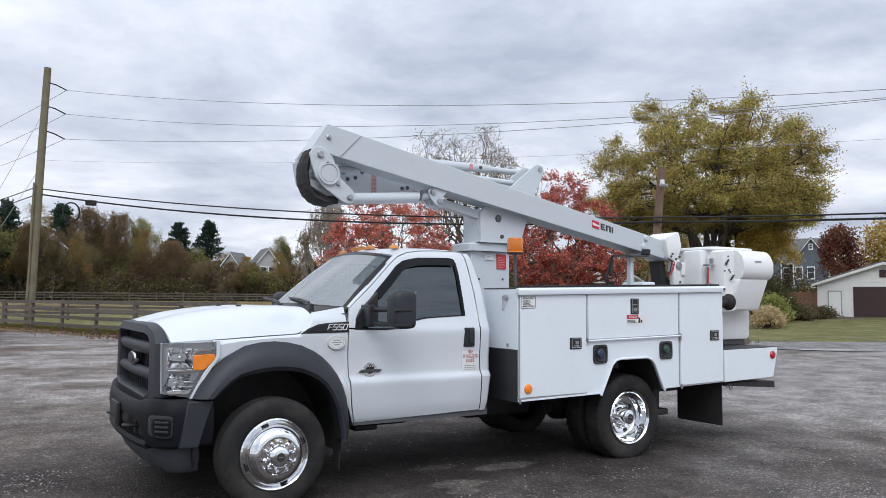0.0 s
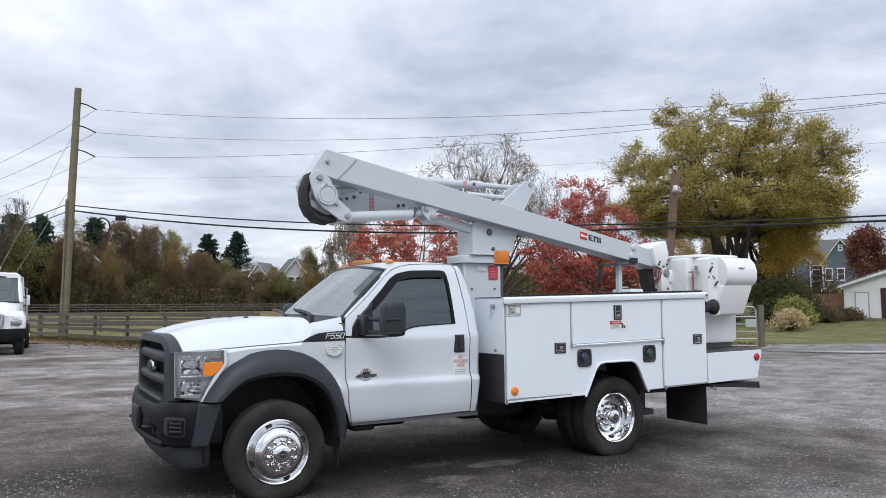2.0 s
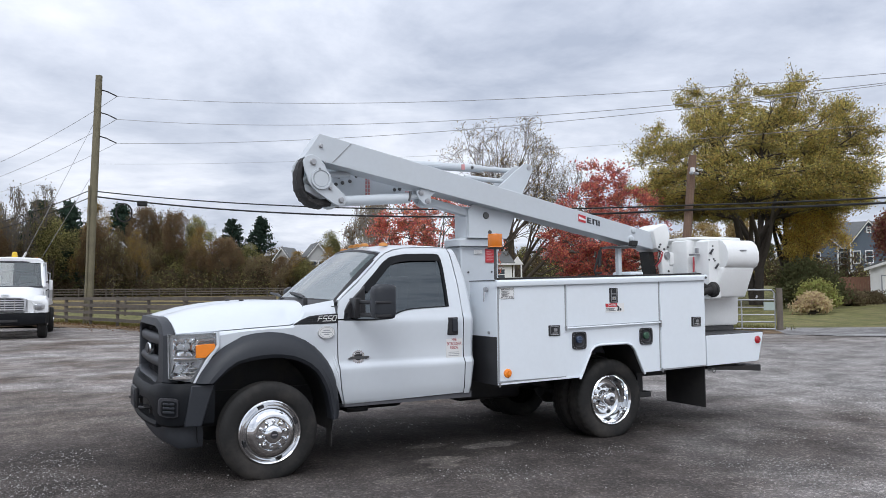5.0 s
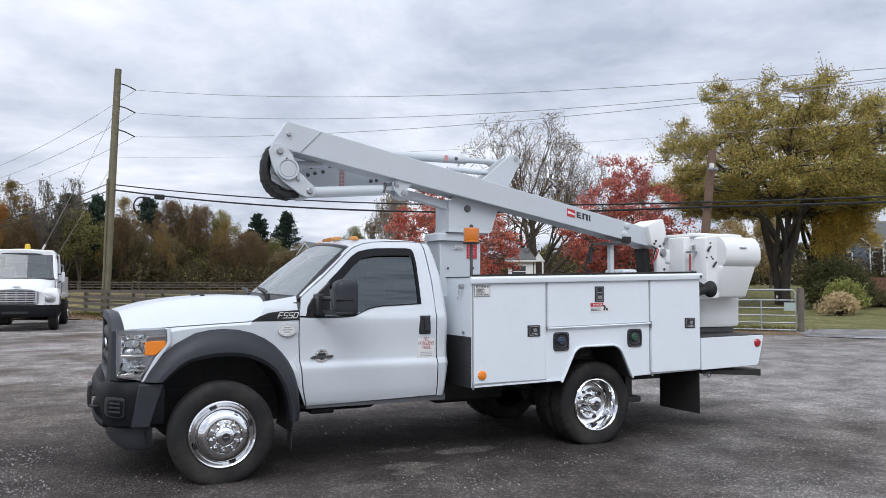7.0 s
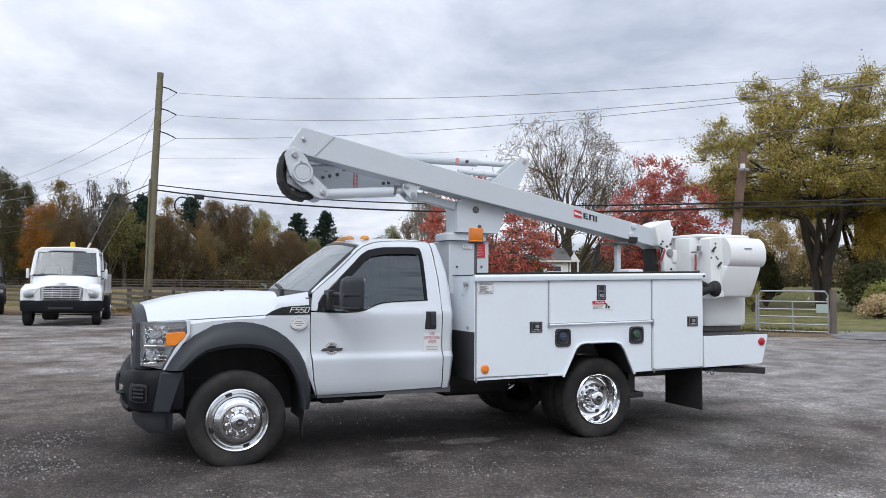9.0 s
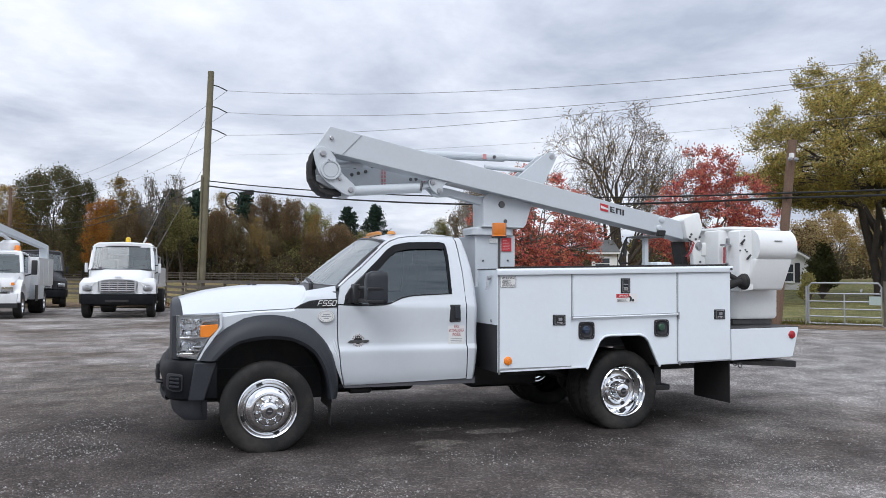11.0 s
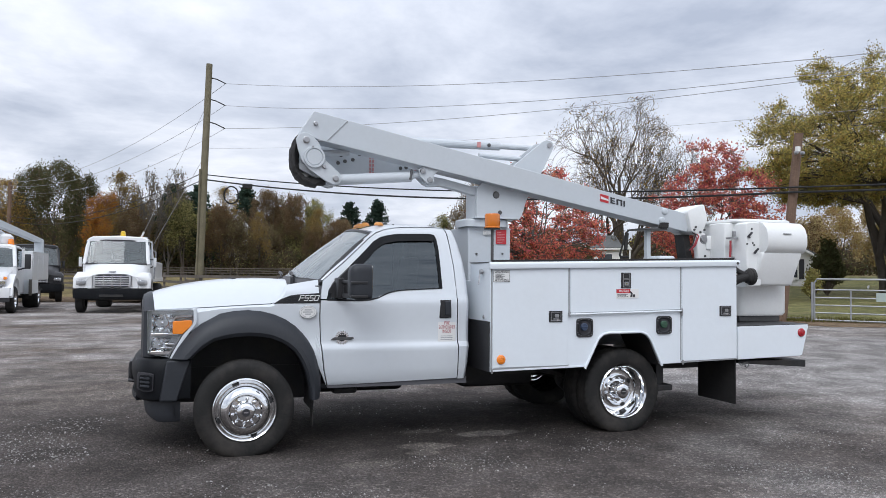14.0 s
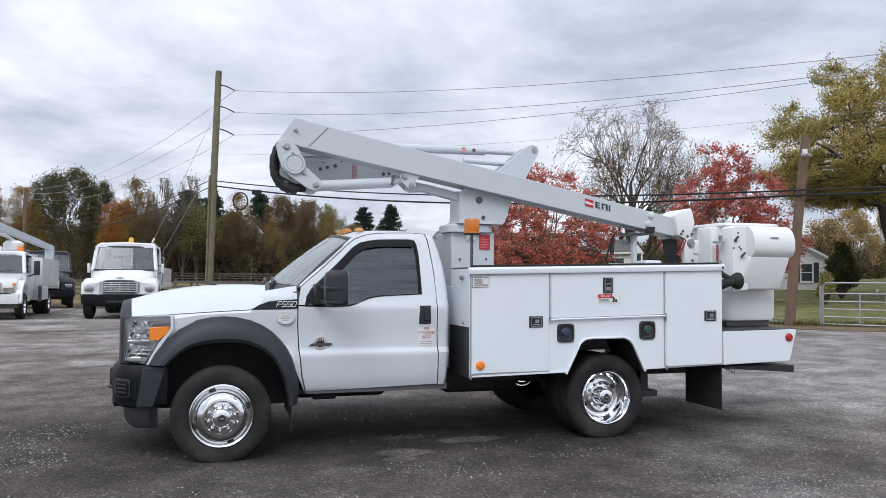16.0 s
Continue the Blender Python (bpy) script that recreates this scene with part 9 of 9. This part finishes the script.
def utility_truck(m):
    """A square-nosed white utility truck with service body and folded aerial arm."""
    t = thing("utility_truck", "white utility truck with service body and aerial arm", "truck", m)
    part("bonnet", loft([[(-0.88, y, 0.85), (0.88, y, 0.85), (0.90, y, z - 0.10), (0.80, y, z), (0, y, z + 0.03), (-0.80, y, z), (-0.90, y, z - 0.10)] for y, z in ((0.0, 1.20), (0.06, 1.28), (0.5, 1.36), (1.05, 1.46))]), WHITE2, t, smooth=40)
    g = part("grille", box(-0.52, 0.52, -0.05, 0.02, 0.88, 1.16, 0.02), SILVER, t, "chrome bar grille")
    for k in range(4):
        part("grille_slot", box(-0.46, 0.46, -0.058, -0.045, 0.90 + 0.065 * k, 0.935 + 0.065 * k, 0.004), INK, g)
    for s in (-1, 1):
        h = part("headlamp", box(s * 0.72 - 0.17, s * 0.72 + 0.17, -0.03, 0.03, 0.86, 1.02, 0.015), LENS, t, "rectangular headlamp")
        part("headlamp_bowl", box(s * 0.72 - 0.15, s * 0.72 + 0.15, -0.01, 0.02, 0.88, 1.0), CHROME, h)
        part("turn_lamp", box(s * 0.86 - 0.04, s * 0.86 + 0.05, -0.03, 0.1, 1.06, 1.15, 0.01), AMBER, t)
        rings = []
        for k in range(13):
            q = math.pi * k / 12
            rings.append([(s * 0.70, 0.62 - 0.56 * math.cos(q), 0.55 + 0.56 * math.sin(q)), (s * 1.08, 0.62 - 0.56 * math.cos(q), 0.55 + 0.56 * math.sin(q)), (s * 1.08, 0.62 - 0.66 * math.cos(q), 0.55 + 0.68 * math.sin(q)), (s * 0.80, 0.62 - 0.66 * math.cos(q), 0.55 + 0.72 * math.sin(q))])
        part("wing", loft(rings), WHITE2, t, smooth=40)
        simple_wheel(t, s * 1.07, 0.62, 0.42, 0.24)
        simple_wheel(t, s * 1.12, 4.75, 0.42, 0.5)
        part("mirror", box(s * 1.28 - 0.09, s * 1.28 + 0.09, 1.18, 1.26, 1.40, 1.88, 0.03, 3), BLACK, t)
        part("mirror_stay", tube([(s * 0.95, 1.3, 1.35), (s * 1.28, 1.22, 1.45)], 0.022, 6), BLACK, t)
        part("side_window", box(s * 0.955 - 0.01, s * 0.955 + 0.01, 1.30, 2.05, 1.46, 2.05), TINT, t)
        b = part("service_locker", box(s * 1.18 - (0.5 if s > 0 else 0), s * 1.18 + (0.5 if s < 0 else 0), 2.75, 6.4, 1.02, 2.02, 0.012), WHITE2, t)
        for y in (2.9, 3.9, 5.1):
            part("locker_door", box(s * 1.185 - 0.008, s * 1.185 + 0.008, y, y + 0.9, 1.08, 1.92, 0.006), WHITE2, b)
        part("locker_lower", box(s * 1.18 - (0.5 if s > 0 else 0), s * 1.18 + (0.5 if s < 0 else 0), 2.75, 4.1, 0.55, 1.02, 0.012), BODYPAINT, t)
        part("black_panel", box(s * 1.185 - 0.006, s * 1.185 + 0.006, 2.15, 2.74, 0.5, 1.05), BLACK, t)
    part("bumper", sweep_y([(-1.08, 0.10), (-1.0, -0.06), (0, -0.12), (1.0, -0.06), (1.08, 0.10)], 0.50, 0.80), WHITE2, t, "white front bumper")
    part("valance", box(-1.0, 1.0, -0.02, 0.05, 0.36, 0.52, 0.01), BLACK, t)
    shell = bmesh.new()
    for s in (-1, 1):
        box(s * 0.97 - 0.03, s * 0.97 + 0.03, 1.0, 2.4, 0.6, 1.46, 0.01, bm=shell)
        tube([(s * 0.96, 0.98, 1.46), (s * 0.86, 1.34, 2.08)], 0.06, 8, shell)
        tube([(s * 0.95, 2.15, 1.46), (s * 0.88, 2.12, 2.10)], 0.08, 8, shell)
    box(-0.96, 0.96, 2.3, 2.4, 0.6, 2.05, 0.02, bm=shell)
    box(-0.95, 0.95, 0.98, 1.05, 0.7, 1.46, bm=shell)
    part("cab", shell, WHITE2, t)
    part("roof", loft([[(-0.86, y, z), (-0.88, y, z + 0.05), (-0.7, y, z + 0.11), (0.7, y, z + 0.11), (0.88, y, z + 0.05), (0.86, y, z)] for y, z in ((1.32, 2.04), (1.45, 2.09), (2.1, 2.10), (2.4, 2.06))]), WHITE2, t, smooth=45)
    part("windscreen", sheet(lambda u, v: ((v * 2 - 1) * (0.94 - 0.08 * u), 0.90 + 0.08 * (v * 2 - 1) ** 2 + 0.38 * u, 1.46 + 0.62 * u), 6, 10), DARKSCREEN, t)
    part("dashboard", box(-0.9, 0.9, 1.08, 1.4, 1.2, 1.42, 0.04), SEATGREY, t)
    for s in (-1, 1):
        part("seat", box(s * 0.5 - 0.25, s * 0.5 + 0.25, 1.7, 1.9, 1.1, 1.85, 0.06), LABELGREY, t)
        part("wiper", tube([(s * 0.4 - 0.3, 0.93, 1.50), (s * 0.4 + 0.25, 0.97, 1.57)], 0.012, 5), INK, t)
    fr2 = bmesh.new()
    for x in (-0.45, 0.37):
        box(x, x + 0.08, 0.2, 6.5, 0.55, 0.75, bm=fr2)
    part("chassis_frame", fr2, CHASSIS, t)
    for y in (0.62, 4.75):
        part("axle", tube([(-1.0, y, 0.42), (1.0, y, 0.42)], 0.08, 8), CHASSIS, t)
    part("bed_floor", box(-0.7, 0.7, 2.75, 6.4, 0.9, 1.05), WHITE2, t)
    part("mast", lathe([(0.26, 1.0), (0.26, 2.2), (0.32, 2.25), (0.32, 2.5), (0.2, 2.6), (0, 2.6)], (0.25, 2.9, 0), "z", 20), WHITE2, t)
    a0, a1 = Vector((-0.6, 1.2, 3.30)), Vector((0.9, 6.2, 2.48))
    d = (a1 - a0).normalized()
    sx = Vector((d.y, -d.x, 0)).normalized() * 0.12
    up_ = Vector((0, 0, 0.15))
    part("aerial_arm", loft([[p + sx + up_ * w_, p - sx + up_ * w_, p - sx - up_ * w_, p + sx - up_ * w_] for p, w_ in ((a0, 0.9), (a1, 0.55))]), BOOMPAINT, t, "long white aerial arm")
    part("arm_lattice", tube([(-0.6, 1.15, 2.9), (0.1, 2.4, 2.75), (0.25, 2.9, 2.6)], 0.06, 8), BOOMPAINT, t)
    part("arm_end", box(0.72, 1.02, 6.0, 6.35, 2.0, 2.55, 0.03), BOOMPAINT, t)
    part("beacon", lathe([(0.10, 2.22), (0.095, 2.28), (0.085, 2.40), (0.0, 2.43)], (0.55, 2.55, 0), "z", 16), AMBER, t, "orange roof beacon")
    part("roof_spot", box(-0.1, 0.12, 1.7, 1.95, 2.2, 2.36, 0.03), WHITE2, t)
    return t


utility_truck(on_land(-6.62, 20.1, 1.0))
